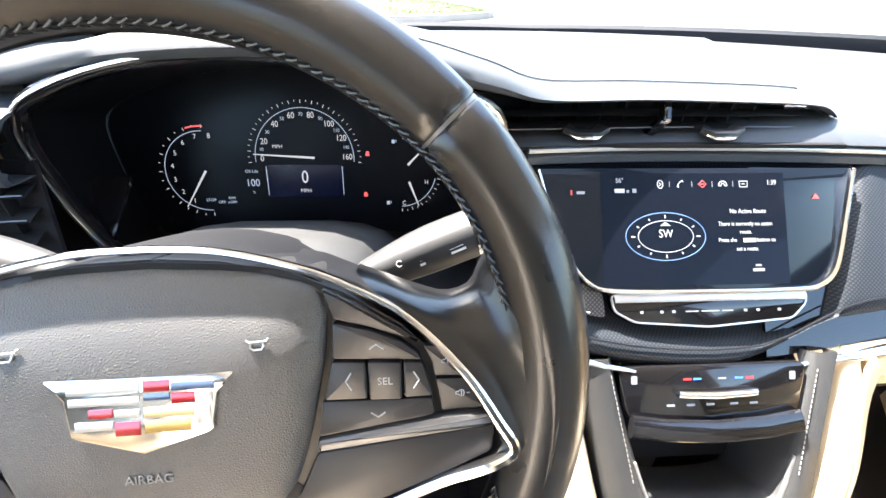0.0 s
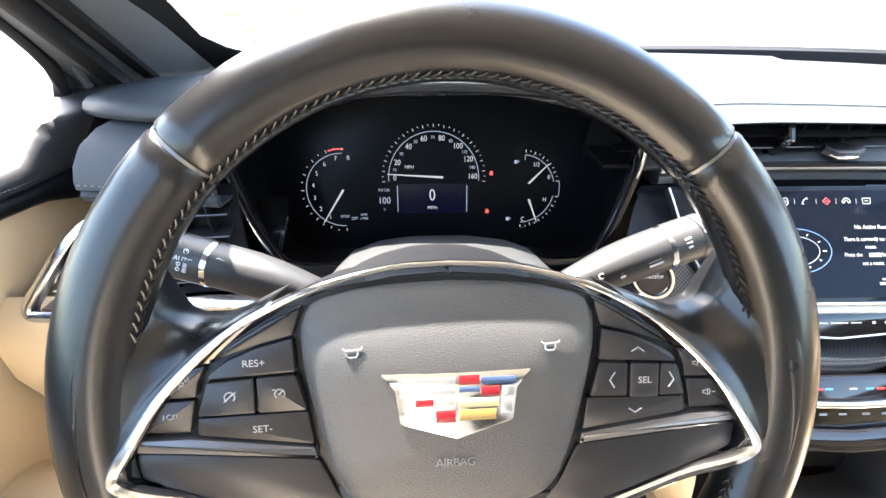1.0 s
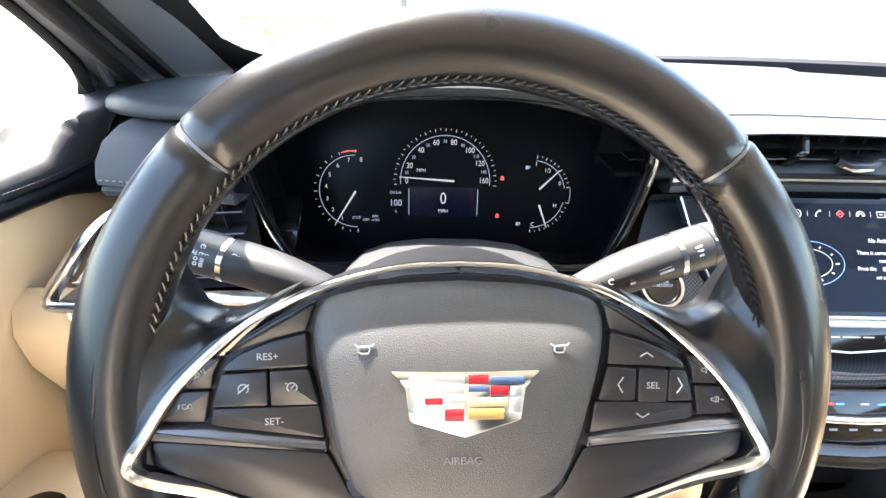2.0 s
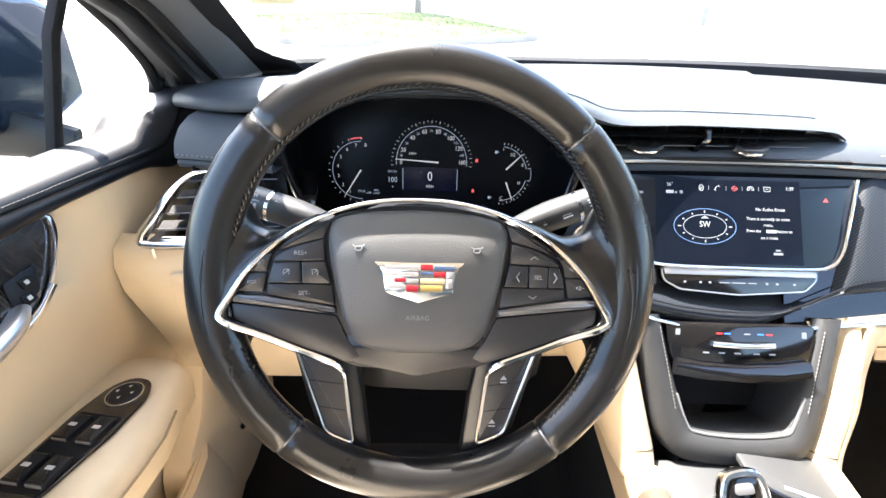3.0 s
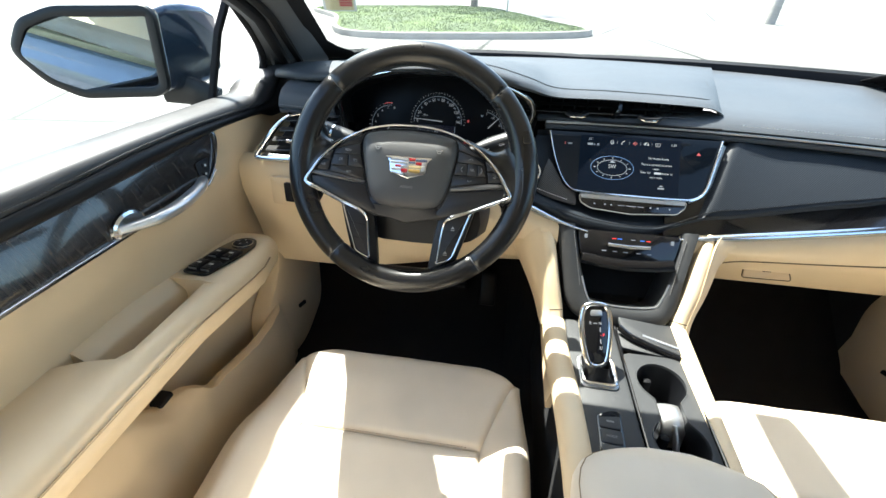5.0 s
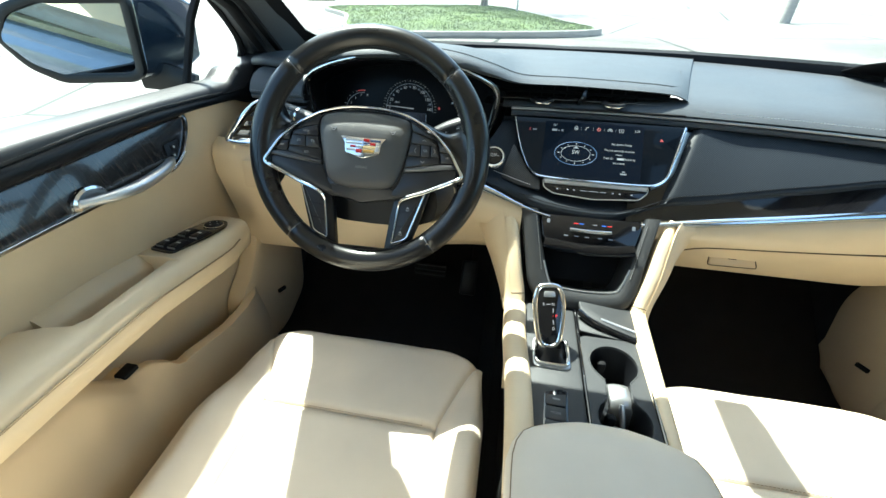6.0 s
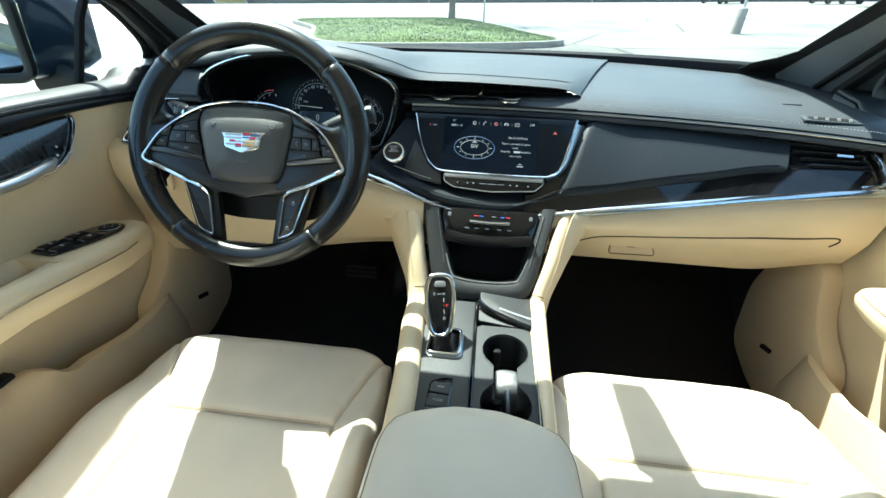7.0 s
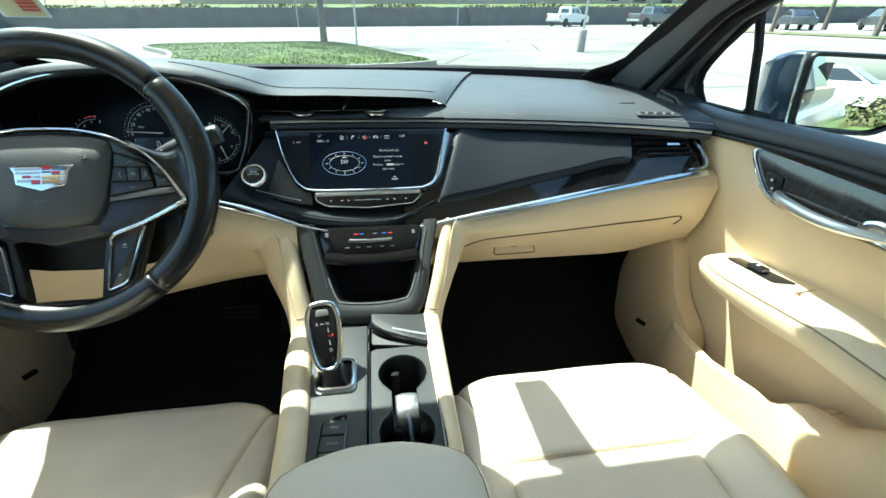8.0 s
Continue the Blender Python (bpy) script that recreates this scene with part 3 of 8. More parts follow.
parked_car("parked_car", "white car parked behind the verge", -0.2, -18.5, 8, WHITE_PAINT)
parked_car("pickup", "white pickup parked across the lot", -7.5, -16.0, 75, WHITE_PAINT, True, 5.4)
verge_right = [[(x, y, gz(x) + 0.05 + 0.002 * (x - 27)) for y in (6, 18, 26, 33, 40)] for x in (27, 28, 29, 30.5)]
single("verge", loft(verge_right), DRY, "thin grass verge with bare trees beyond the lot", "ground", "structure")
for k, (x, y, h) in enumerate(((28.5, 16.5, 6.0), (29.0, 22.5, 6.5), (29.5, 12.0, 6.5), (36.0, 19.0, 7.0), (37.0, 24.0, 7.0))):
    bare_tree(x, y, h, 50 + k, 0.15, False)
for k, (x, y) in enumerate(((42.0, 18.5), (43.0, 24.0), (44.0, 31.0))):
    parked_car("parked_car", "grey saloon parked under bare trees", x, y, 80, (GREY_PAINT, PALE_PAINT, GREY_PAINT)[k])

# ---- the car's shell ----
def side_x(z):
    """Side glass leans in towards the roof."""
    return 0.82 - (z - 1.09) * 0.387


A_FOOT, A_HEAD = Vector((0.755, 0.66, 1.095)), Vector((0.50, -0.19, 1.405))


def ws_edge(t):
    """Windshield's side edge; t from the cowl up to the roof."""
    return A_FOOT.lerp(A_HEAD, t)


rows = []
for i in range(9):
    y = -1.5 + i * 0.26
    rows.append([(x, y, 0.36 + (0.08 if abs(x) < 0.14 else 0) + max(0, y - 0.42) * 1.25) for x in (-0.79, -0.6, -0.16, -0.12, 0.12, 0.16, 0.6, 0.79)])
single("floor", shell(rows, 0.03, (0, 0, -1)), CARPET, "black carpeted car floor and footwells", "floor", "structure")
fire = [[(x, 0.60, z) for x in (-0.8, 0, 0.8)] for z in (0.3, 0.7, 1.0)]
single("firewall", shell(fire, 0.02, (0, 1, 0)), CARPET, "black carpeted firewall ahead of the footwells", "wall", "structure")

for s in (-1, 1):
    single("footwell_side", shell([[(s * 0.80, y, z) for y in (0.2, 0.45, 0.8)] for z in (0.3, 0.7, 1.08)], 0.02, (s, 0, 0)), CARPET, "black carpeted footwell side", "wall", "structure", "footwell sides")

# roof and rear closing panels
rows = []
for i in range(9):
    y = -0.24 - i * 0.2
    rows.append([(0.52 * s, y, 1.42 + 0.10 * sm(-0.2, -0.7, y) + 0.045 * (1 - s * s)) for s in (-1.05, -0.9, -0.5, 0, 0.5, 0.9, 1.05)])
single("ceiling", shell(rows, 0.03, (0, 0, 1)), HEADLINER, "pale cloth headliner under the roof", "ceiling", "structure")
single("wall_rear", shell([[(x, -1.85, z) for x in (-0.8, 0, 0.8)] for z in (0.3, 0.8, 1.22)], 0.04, (0, -1, 0)), BLACK, "plain black rear bulkhead", "wall", "structure")
for s in (-1, 1):
    single("wall_side", shell([[(s * 0.8, y, z) for y in (-1.85, -0.9)] for z in (0.3, 0.8, 1.1)], 0.05, (s, 0, 0)), CREAM_HARD, "plain cream rear side panel", "wall", "structure")
    # roof rail over the side windows, and the pillar behind the front door
    rail = [(s * 0.52, -0.2, 1.42), (s * 0.575, -0.5, 1.50), (s * 0.58, -0.9, 1.53), (s * 0.58, -1.5, 1.52), (s * 0.6, -1.9, 1.45)]
    single("roof_rail", sweep(spline(rail, 4), prof_round(0.09, 0.07, 10)), PILLAR, "dark roof rail over the side windows", "roof rail", "structure", "roof rails")
    single("centre_pillar", sweep([(s * 0.80, -0.86, 1.08), (s * 0.7, -0.9, 1.3), (s * 0.6, -0.93, 1.52)], prof_round(0.12, 0.06, 10), (0, 1, 0)), PILLAR, "dark trimmed pillar behind the front door", "pillar", "structure", "centre pillars")

for s in (-1, 1):
    g = single("window_rear_side", shell([[(s * (side_x(z) - 0.01), y, z) for y in (-0.92, -1.4, -1.86)] for z in (1.08, 1.3, 1.54)], 0.004, (s, 0, 0)), PRIVACY, "dark privacy glass of the rear side window", "window", "structure", "rear side windows")
    g.visible_shadow = False
g = single("window_tailgate", shell([[(x, -1.87 + (z - 1.2) * 0.3, z) for x in (-0.66, 0, 0.66)] for z in (1.2, 1.36, 1.56)], 0.004, (0, -1, 0)), PRIVACY, "dark privacy glass of the tailgate", "window", "structure")
g.visible_shadow = False


def rear_y(z, s):
    """Rear edge of the windshield pillar, beside the quarter window."""
    return (0.452 if s > 0 else 0.476) - (z - 1.06) * 1.30


def quarter_y(z, s):
    """Front edge of the quarter window: upright at its foot, then raked with the pillar."""
    fore = 0.0 if s > 0 else 0.028
    if z > 1.20:
        return fore + 0.262 - (z - 1.20) * 1.45
    return fore + 0.318 + 0.022 * sm(1.04, 1.11, z) - 0.078 * sm(1.11, 1.29, z) * 2


# windshield pillars: trim carried from the dash up to the roof
for s in (-1, 1):
    rows = []
    for k in range(13):
        t = -0.05 + k / 12 * 1.1
        f = ws_edge(t)
        back = Vector((side_x(f.z) - 0.012, min(rear_y(f.z, s), f.y - 0.02), f.z - 0.01))
        out = (f + back) / 2 + Vector((0.05, 0.03, 0.03))
        # rounded inner skin, fullest in the middle
        ring = [f.lerp(back, u) + Vector((-0.022, -0.014, -0.001)) * math.sin(math.pi * u) ** 0.7 for u in [j / 8 for j in range(9)]] + [out]
        rows.append([Vector((s * p.x, p.y, p.z)) for p in ring])
    pl = single("windshield_pillar", loft(rows, cv=True, caps=True), PILLAR, "charcoal trimmed windshield pillar", "pillar", "structure", "windshield pillars", sharp=60)
    # soft door seals lying on the pillar's rear half
    for w, r in ((0.58, 0.016), (0.80, 0.022)):
        line = []
        for k in range(12):
            f = ws_edge(-0.02 + k / 11 * 1.02)
            b = Vector((side_x(f.z) - 0.012, min(rear_y(f.z, s), f.y - 0.02), f.z - 0.01))
            p = f.lerp(b, w) + Vector((-0.016, -0.016, 0))
            line.append((s * p.x, p.y, p.z))
        single("door_seal", sweep(line, prof_round(r, r, 8)), MATTE, "black rubber door seal on the pillar", "seal", "structure", "door seals")
    # trim between pillar and quarter window, its edge bowed, with the rubber seal on it
    rows = [[(s * (side_x(z) - 0.010), y, z) for y in (quarter_y(z, s), lerp(quarter_y(z, s), rear_y(z, s) + 0.02, 0.5), rear_y(z, s) + 0.02)] for z in (1.04, 1.06, 1.08, 1.10, 1.12, 1.14, 1.16, 1.18, 1.20, 1.22, 1.25, 1.28)]
    single("quarter_trim", shell(rows, 0.010, (s, 0, 0)), PILLAR, "charcoal trim ahead of the quarter window", "window trim", "structure", "quarter trims", sharp=60)
    seal = [(s * (side_x(z) - 0.012), quarter_y(z, s) - 0.003, z) for z in (1.045, 1.06, 1.08, 1.1, 1.12, 1.14, 1.16, 1.18, 1.2, 1.23, 1.27, 1.32, 1.38)]
    single("window_seal", sweep(spline(seal, 3), prof_round(0.014, 0.016, 8)), MATTE, "black rubber seal of the side window", "seal", "structure", "window seals")
    seal = [(s * (side_x(z) - 0.020), quarter_y(z, s) + 0.022, z) for z in (1.045, 1.06, 1.08, 1.1, 1.12, 1.14, 1.16, 1.18, 1.2, 1.23, 1.27, 1.32, 1.38)]
    single("frame_trim", sweep(spline(seal, 3), prof_round(0.012, 0.022, 8)), PILLAR, "grey door frame edge round the window", "window trim", "structure", "frame trims")
    k = 0.0 if s > 0 else 1.0
    bar = [(s * 0.822, 0.192 - 0.022 * k, 1.05), (s * 0.79, 0.200 + 0.015 * k, 1.2), (s * 0.765, 0.200 + 0.045 * k, 1.27), (s * 0.73, 0.195 + 0.075 * k, 1.34)]
    single("window_bar", sweep(bar, prof_round(0.014, 0.013, 10, 4), (s, 0, 0.3)), MATTE, "upright black bar of the quarter window", "window bar", "structure", "window bars")
    rows = [[(s * (side_x(z) + 0.004), y, z) for y in (0.52 - (z - 1.05) * 2.2, 0.2 - (z - 1.05) * 0.1 if z < 1.25 else -0.05, -0.4, -0.88)] for z in (1.05, 1.2, 1.34)]
    g = single("window_glass", shell(rows, 0.004, (s, 0, 0)), GLASS, "clear side window glass", "window", "structure", "side windows")
    g.visible_shadow = False

rows = []
for k in range(11):
    t = -0.06 + k / 10 * 1.15
    f = ws_edge(t)
    rows.append([(f.x * u, f.y + 0.22 * (1 - u * u) * (1 - 0.3 * t), f.z + 0.01 * (1 - u * u)) for u in [j / 6 - 1 for j in range(13)]])
ws = single("windshield", shell(rows, 0.005, (0, 0.5, 0.86)), GLASS, "clear curved windshield", "windshield", "structure")
ws.visible_shadow = False
# black ceramic border inside the glass, along the pillars
for s in (-1, 1):
    rows = []
    for k in range(15):
        t = -0.06 + k / 14
        f = ws_edge(t)
        u1 = 1 - 0.026 - 0.07 * sm(0.22, 0.04, t)
        rows.append([(s * f.x * u, f.y + 0.22 * (1 - u * u) * (1 - 0.3 * t) - 0.004, f.z + 0.01 * (1 - u * u) - 0.007) for u in (1.014, (1 + u1) / 2, u1)])
    single("glass_border", shell(rows, 0.002, (0, 0.5, 0.86)), MATTE, "black ceramic border at the windshield's edge", "glass border", "structure", "glass borders", sharp=60)
# header band over the windshield's top, and the mirror and sensor housing below it: unseen, set to cast the seats'
# shadows
def header_y(x):
    """Front edge of the unseen headliner over the windshield; it stops short beside the driver's pillar, stepped to fit
    the shadows on the seats.
    """
    if x < -0.46:
        return -0.058 + 0.10 * sm(0.49, 0.54, -x)
    return 0.097 - 0.03 * sm(0.3, 0.42, x) - 0.12 * sm(0.42, 0.5, x)


rows = [[(x, lerp(header_y(x), -0.30, v), 1.355 - 0.06 * x * x + 0.09 * v) for x in (-0.62, -0.55, -0.52, -0.49, -0.465, -0.455, -0.4, -0.2, 0, 0.2, 0.3, 0.36, 0.42, 0.46, 0.5, 0.62)] for v in (0, 0.5, 1)]
single("windshield_header", shell(rows, 0.02, (0, 0, 1)), HEADLINER, "unseen pale headliner over the windshield, cut to shade the seats", "ceiling", "structure")
mir = thing("rear_view_mirror", (0.03, 0.2, 1.36), label="black interior mirror and sensor housing under the windshield header", category="mirror")
part("housing", loft([[Vector((0.051 + sx * w, y - 0.048, z + dz)) for sx, dz in ((-1, 0), (1, 0), (0.8, 0.03), (-0.8, 0.03))] for y, w, z in ((0.290, 0.030, 1.29), (0.255, 0.036, 1.305), (0.150, 0.046, 1.337))], cv=True, caps=True), PLAST, mir)
cow = [(u * 0.80, 0.90 - 0.235 * u * u, 1.072 + 0.012 * abs(u)) for u in [j / 8 - 1 for j in range(17)]]
single("cowl", sweep(cow, prof_round(0.06, 0.05, 8, 3)), MATTE, "black cowl strip at the foot of the windshield", "cowl", "structure")

# hood and outer flanks
rows = []
for i in range(8):
    v = i / 7
    rows.append([(u * (0.86 - 0.06 * v), 0.97 - 0.22 * u * u + v * 0.98, 0.92 - 0.02 * u * u - 0.2 * v ** 1.2) for u in [j / 5 - 1 for j in range(11)]])
single("hood", shell(rows, 0.03, (0, 0, -1)), PAINT, "dark blue metallic hood", "hood")
for s in (-1, 1):
    rows = [[(s * xx, y, z - 0.16 * sm(0.62, 0.95, y) * sm(0.6, 1.05, z)) for y in (1.6, 1.2, 0.95, 0.8, 0.62, 0.3, -0.6, -1.3, -2.0)] for xx, z in ((0.84, 1.055), (0.90, 1.03), (0.935, 0.93), (0.93, 0.8), (0.945, 0.6), (0.92, 0.42), (0.86, 0.28))]
    single("car_flank", shell(rows, 0.02, (-s, 0, 0)), PAINT, "dark blue metallic outer side of the car", "car body", "structure", "car flanks")


def wiper(x0, dx, name="wiper"):
    ob = thing(name, (x0, 0.93, 1.06), label="black windshield wiper arm at rest on the cowl", category="wiper", group="wipers")
    y0 = 0.95 - 0.235 * (x0 / 0.8) ** 2
    part("pivot_cap", lathe([(0.001, 0.03), (0.02, 0.028), (0.03, 0.015), (0.034, 0)], Matrix.Translation((x0, y0, 1.045)) @ Matrix.Diagonal((1.6, 1, 0.7, 1)), 14), MATTE, ob)
    pts = [(x0 + dx * t, 0.95 - 0.235 * ((x0 + dx * t) / 0.8) ** 2 + 0.012, 1.066 + 0.012 * math.sin(t * 3.1)) for t in (0, 0.3, 0.6, 1.0)]
    part("arm", sweep(pts, prof_round(0.018, 0.012, 8)), MATTE, ob)
    part("blade", sweep([(p[0], p[1] - 0.02, p[2] - 0.008) for p in pts], prof_round(0.012, 0.016, 8)), MATTE, ob)


wiper(0.56, -0.52)
wiper(-0.02, -0.55)


def door_mirror(s):
    side = "driver's" if s < 0 else "passenger's"
    ob = thing("door_mirror", (s * 0.86, 0.2, 1.06), label=f"dark blue {side} door mirror on its stalk", category="mirror", group="door mirrors")
    mz = 1.155 if s < 0 else 1.113      # height of the mirror's middle
    o = corner_round([(-0.888, 1.236), (-1.055, 1.233), (-1.118, 1.212), (-1.152, 1.165), (-1.118, 1.112), (-1.065, 1.082), (-0.925, 1.084), (-0.905, 1.096)], 0.016)
    rows = []
    for k, (sc, y) in enumerate(((0.90, 0.215), (0.92, 0.165), (1.0, 0.158), (1.06, 0.18), (1.07, 0.22), (1.0, 0.27), (0.8, 0.32), (0.45, 0.345))):
        rows.append([Vector((s * (1.01 + (-p.x - 1.01) * sc - (0.05 if s < 0 else -0.03) * sm(3, 7, k)), y - 0.30 * (-p.x - 1.01) * (1 - 0.8 * sm(3, 7, k)), mz + (p.y - 1.152) * sc - (0.0 if s < 0 else 0.03) * sm(2, 6, k))) for p in o])
    part("housing", loft(rows, cv=True, caps=True), PAINT, ob)
    turn, tip = (0.80, -0.10) if s < 0 else (-0.51, 0.045)
    glass_m = frame_of((s * 1.01, 0.172, mz), (1, turn, 0), (0, tip, 1))
    bez_m = frame_of((s * 1.01, 0.156, mz), (1, -0.30 * s, 0), (0, -0.02, 1))
    go = corner_round([(s * (-p[0] - 1.01) * 0.9, (p[1] - 1.152) * 0.88) for p in o], 0.0)
    part("mirror_glass", plate(go, glass_m, 0.004, lo=0.004), MIRROR, ob, "clear mirror glass")
    bz = [bez_m @ Vector((p[0] * 1.07, p[1] * 1.08, 0.004)) for p in go]
    part("bezel", sweep(bz, prof_round(0.020 if s < 0 else 0.009, 0.016, 10), (0, -1, 0), True), PLAST, ob)
    part("stalk", sweep([(s * 0.95, 0.22, mz - 0.067), (s * 0.9, 0.23, mz - 0.072), (s * 0.845, 0.24, min(1.06, mz - 0.06))], prof_round(0.024, 0.060, 10, 3)), PLAST, ob)
    part("sail", box((s * 0.87, 0.25, 1.036), (0.06, 0.14, 0.02), 0.008), GLOSS, ob)


door_mirror(-1)
door_mirror(1)

# parking sticker inside the windshield
st = thing("windshield_sticker", (-0.65, 0.5, 1.24), label="red and yellow paper sticker inside the windshield", category="sticker")
STK = mat("cream sticker paper", (0.75, 0.62, 0.35), 0.6, var=0.05)
STKW = mat("white sticker border", (0.8, 0.8, 0.8), 0.5, var=0.03)
STKR = mat("red sticker ink", (0.6, 0.06, 0.05), 0.6, var=0.05)
sm_m = frame_of((-0.655, 0.52, 1.235), (0.93, 0.30, 0.0), (0.15, -0.85, 0.5))
part("border", plate(corner_round([(-0.04, -0.03), (0.04, -0.03), (0.04, 0.05), (-0.04, 0.05)], 0.004), sm_m, 0.0008), STKW, st)
part("field", plate([(-0.034, -0.024), (0.034, -0.024), (0.034, 0.045), (-0.034, 0.045)], sm_m, 0.0008, lo=0.0009), STK, st)
for k in range(4):
    part("print_bar", plate([(0.0, -0.005 + k * 0.012), (0.03, -0.005 + k * 0.012), (0.03, 0.004 + k * 0.012), (0.0, 0.004 + k * 0.012)], sm_m, 0.0006, lo=0.0018), STKR, st)

# ---- doors ----
def belt_z(y):
    return 1.050 - 0.036 * y


BAND_LOW = [(0.42, 1.012), (0.27, 1.028), (0.22, 1.045), (0.19, 1.049), (0.08, 1.056), (0.0, 1.055), (-0.15, 1.051), (-0.9, 1.051)]
BAND_TOP = [(0.42, 1.112), (0.335, 1.102), (0.322, 1.092), (0.298, 1.075), (0.27, 1.062), (0.22, 1.062), (0.095, 1.072), (0.0, 1.078), (-0.10, 1.080), (-0.17, 1.079), (-0.25, 1.076), (-0.9, 1.076)]


def band_z(line, y):
    """Height of the sill's edge at y, along a line that runs from the dash backwards."""
    for (ya, za), (yb, zb) in zip(line, line[1:]):
        if ya >= y >= yb:
            return lerp(za, zb, sm(ya, yb, y) * 0.3 + (ya - y) / (ya - yb) * 0.7)
    return line[-1][1]


def door(s):
    """Front door lining; s is -1 for the driver's side."""
    who = "driver's" if s < 0 else "passenger's"
    ob = thing("door_1" if s < 0 else "door_2", (s * 0.78, -0.2, 0.36), label=f"closed {who} door lined in cream leather with black top", category="door", kind="structure")
    ys = [0.40, 0.36, 0.335, 0.315, 0.30, 0.285, 0.27, 0.255, 0.24, 0.225, 0.21, 0.18, 0.13, 0.09, 0.07, 0.03, -0.02, -0.12, -0.25, -0.4, -0.6, -0.88]
    # black padded sill: a smooth band below the stitched seam, the pad rising outward above it
    def band_low(y):
        return band_z(BAND_LOW, y) - (0.014 if s > 0 else 0.0)
    def band_top(y):
        return band_z(BAND_TOP, y) - (0.018 if s > 0 else 0.0)
    rows, band = [], []
    for y in ys:
        zl, zs = band_low(y), band_top(y)
        zt = max(belt_z(y) + 0.043 + 0.006 * sm(0.2, 0.33, y) - (0.008 if s > 0 else 0.0), zs + 0.005)
        # the pad stands up as a small sail beside the dash
        zc = max(lerp(zs, zt, 0.70) + 0.002, 1.054 + 0.050 * sm(0.185, 0.27, y) if s < 0 else 0.0)
        zt = max(zt, zc)
        rows.append([Vector((s * a, y, z)) for a, z in ((0.752, zs - 0.006), (0.7455, zs - 0.001), (0.7450, zs + 0.002), (0.7475, lerp(zs, zc, 0.6) + 0.002), (0.755, zc), (0.770, lerp(zc, zt, 0.8)), (0.788, zt), (0.808, zt - 0.001), (0.820, zt - 0.012))])
        band.append([Vector((s * a, y, z)) for a, z in ((0.752, zl + 0.001), (0.7445, zl), (0.7400, zl + 0.004), (0.7395, lerp(zl, zs, 0.5)), (0.7415, zs - 0.004), (0.7465, zs - 0.001), (0.754, zs - 0.004))])
    part("sill_pad", shell(rows, 0.010, (s * 0.3, 0, -1)), SILL, ob, "black grained leather door top", sharp=60)
    part("sill_thread", stitches([(s * 0.7447, y, band_top(y) + 0.0045) for y in ys[3:-1]], 0.0045, 0.00035, (-s, 0, 0.5)), SILL_THREAD, ob)
    part("sill_band", shell(band, 0.018, (s, 0, 0)), PLAST, ob, sharp=60)
    # cream upper lining
    rows = []
    for y in ys:
        zb = band_low(y) + 0.006
        prof = [(0.749, zb), (0.7505, zb - 0.02), (0.752, zb - 0.04), (0.7535, 0.995), (0.756, 0.975), (0.758, 0.95), (0.764, 0.90), (0.768, 0.86), (0.772, 0.80), (0.778, 0.72), (0.782, 0.62), (0.78, 0.5), (0.77, 0.38)]
        rows.append([Vector((s * (a + 0.02 * sm(0.2, 0.4, y) + 0.024 * sm(0.105, 0.075, y) * sm(0.985, 1.0, z)), y, z)) for a, z in prof])
    part("lining", shell(rows, 0.02, (s, 0, 0)), CREAM, ob)
    # veneer inlay with chrome frame
    def o2(p):
        return (-s * p[0], p[1])
    dz = -0.010 if s > 0 else 0.0
    LOWER = [(0.082, 1.040), (0.070, 1.026), (0.036, 0.997), (0.010, 0.982), (-0.02, 0.977), (-0.10, 0.981), (-0.20, 0.985), (-0.40, 0.988), (-0.62, 0.992)]
    def low_z(y):
        for (ya, za), (yb, zb) in zip(LOWER, LOWER[1:]):
            if ya >= y >= yb:
                return lerp(za, zb, (ya - y) / (ya - yb)) + dz
        return LOWER[-1][1] + dz
    def inlay_x(z):
        u = max(0.0, z - 0.992 - dz)
        return 0.7445 + (0.30 if s < 0 else 0.13) * u + 1.3 * u * u
    rows = []
    for k in range(37):
        y = lerp(0.082, -0.62, (k / 36) ** 1.3)
        za, zb = low_z(y), band_low(y) + 0.004
        rows.append([Vector((s * inlay_x(z), y, z)) for z in [lerp(za, zb, j / 10) for j in range(11)]])
    part("inlay", shell(rows, 0.004, (s, 0, 0)), WOOD, ob, "dark glossy wood veneer inlay", sharp=60)
    edge = [(-0.015, band_low(0) - 0.003), (0.04, band_low(0.04) - 0.003), (0.076, band_low(0.08) - 0.004), (0.083, band_low(0.08) - 0.009)] + [(y, z + dz) for y, z in LOWER[:5]]
    part("inlay_frame", sweep(spline([(s * (inlay_x(z) - 0.002), y, z) for y, z in edge], 4), prof_round(0.006, 0.007, 8), (-s, 0, 0), size=lambda t: 0.6 + 0.5 * sm(0.2, 0.6, t)), CHROME, ob, "satin chrome inlay frame")
    low = [(s * 0.7425, y, z + dz - 0.002) for y, z in LOWER[2:]]
    part("lower_chrome", sweep(spline(low, 5), prof_round(0.007, 0.011, 10), (-s, 0, 0)), CHROME, ob, "broad satin chrome strip")
    # pull handle: blade and cup
    hp = [(s * 0.743, 0.000, 0.992 + dz), (s * 0.728, -0.03, 0.990 + dz), (s * 0.720, -0.09, 0.988 + dz), (s * 0.722, -0.14, 0.991 + dz), (s * 0.738, -0.188, 0.996 + dz)]
    part("pull_handle", sweep(spline(hp, 5), prof_round(0.016, 0.024 if s < 0 else 0.017, 14, 2.4), (-s, 0, 0.25), size=lambda t: 0.5 + 0.65 * math.sin(math.pi * min(1, t * 0.8 + 0.1))), SATIN, ob, "satin silver inner door handle")
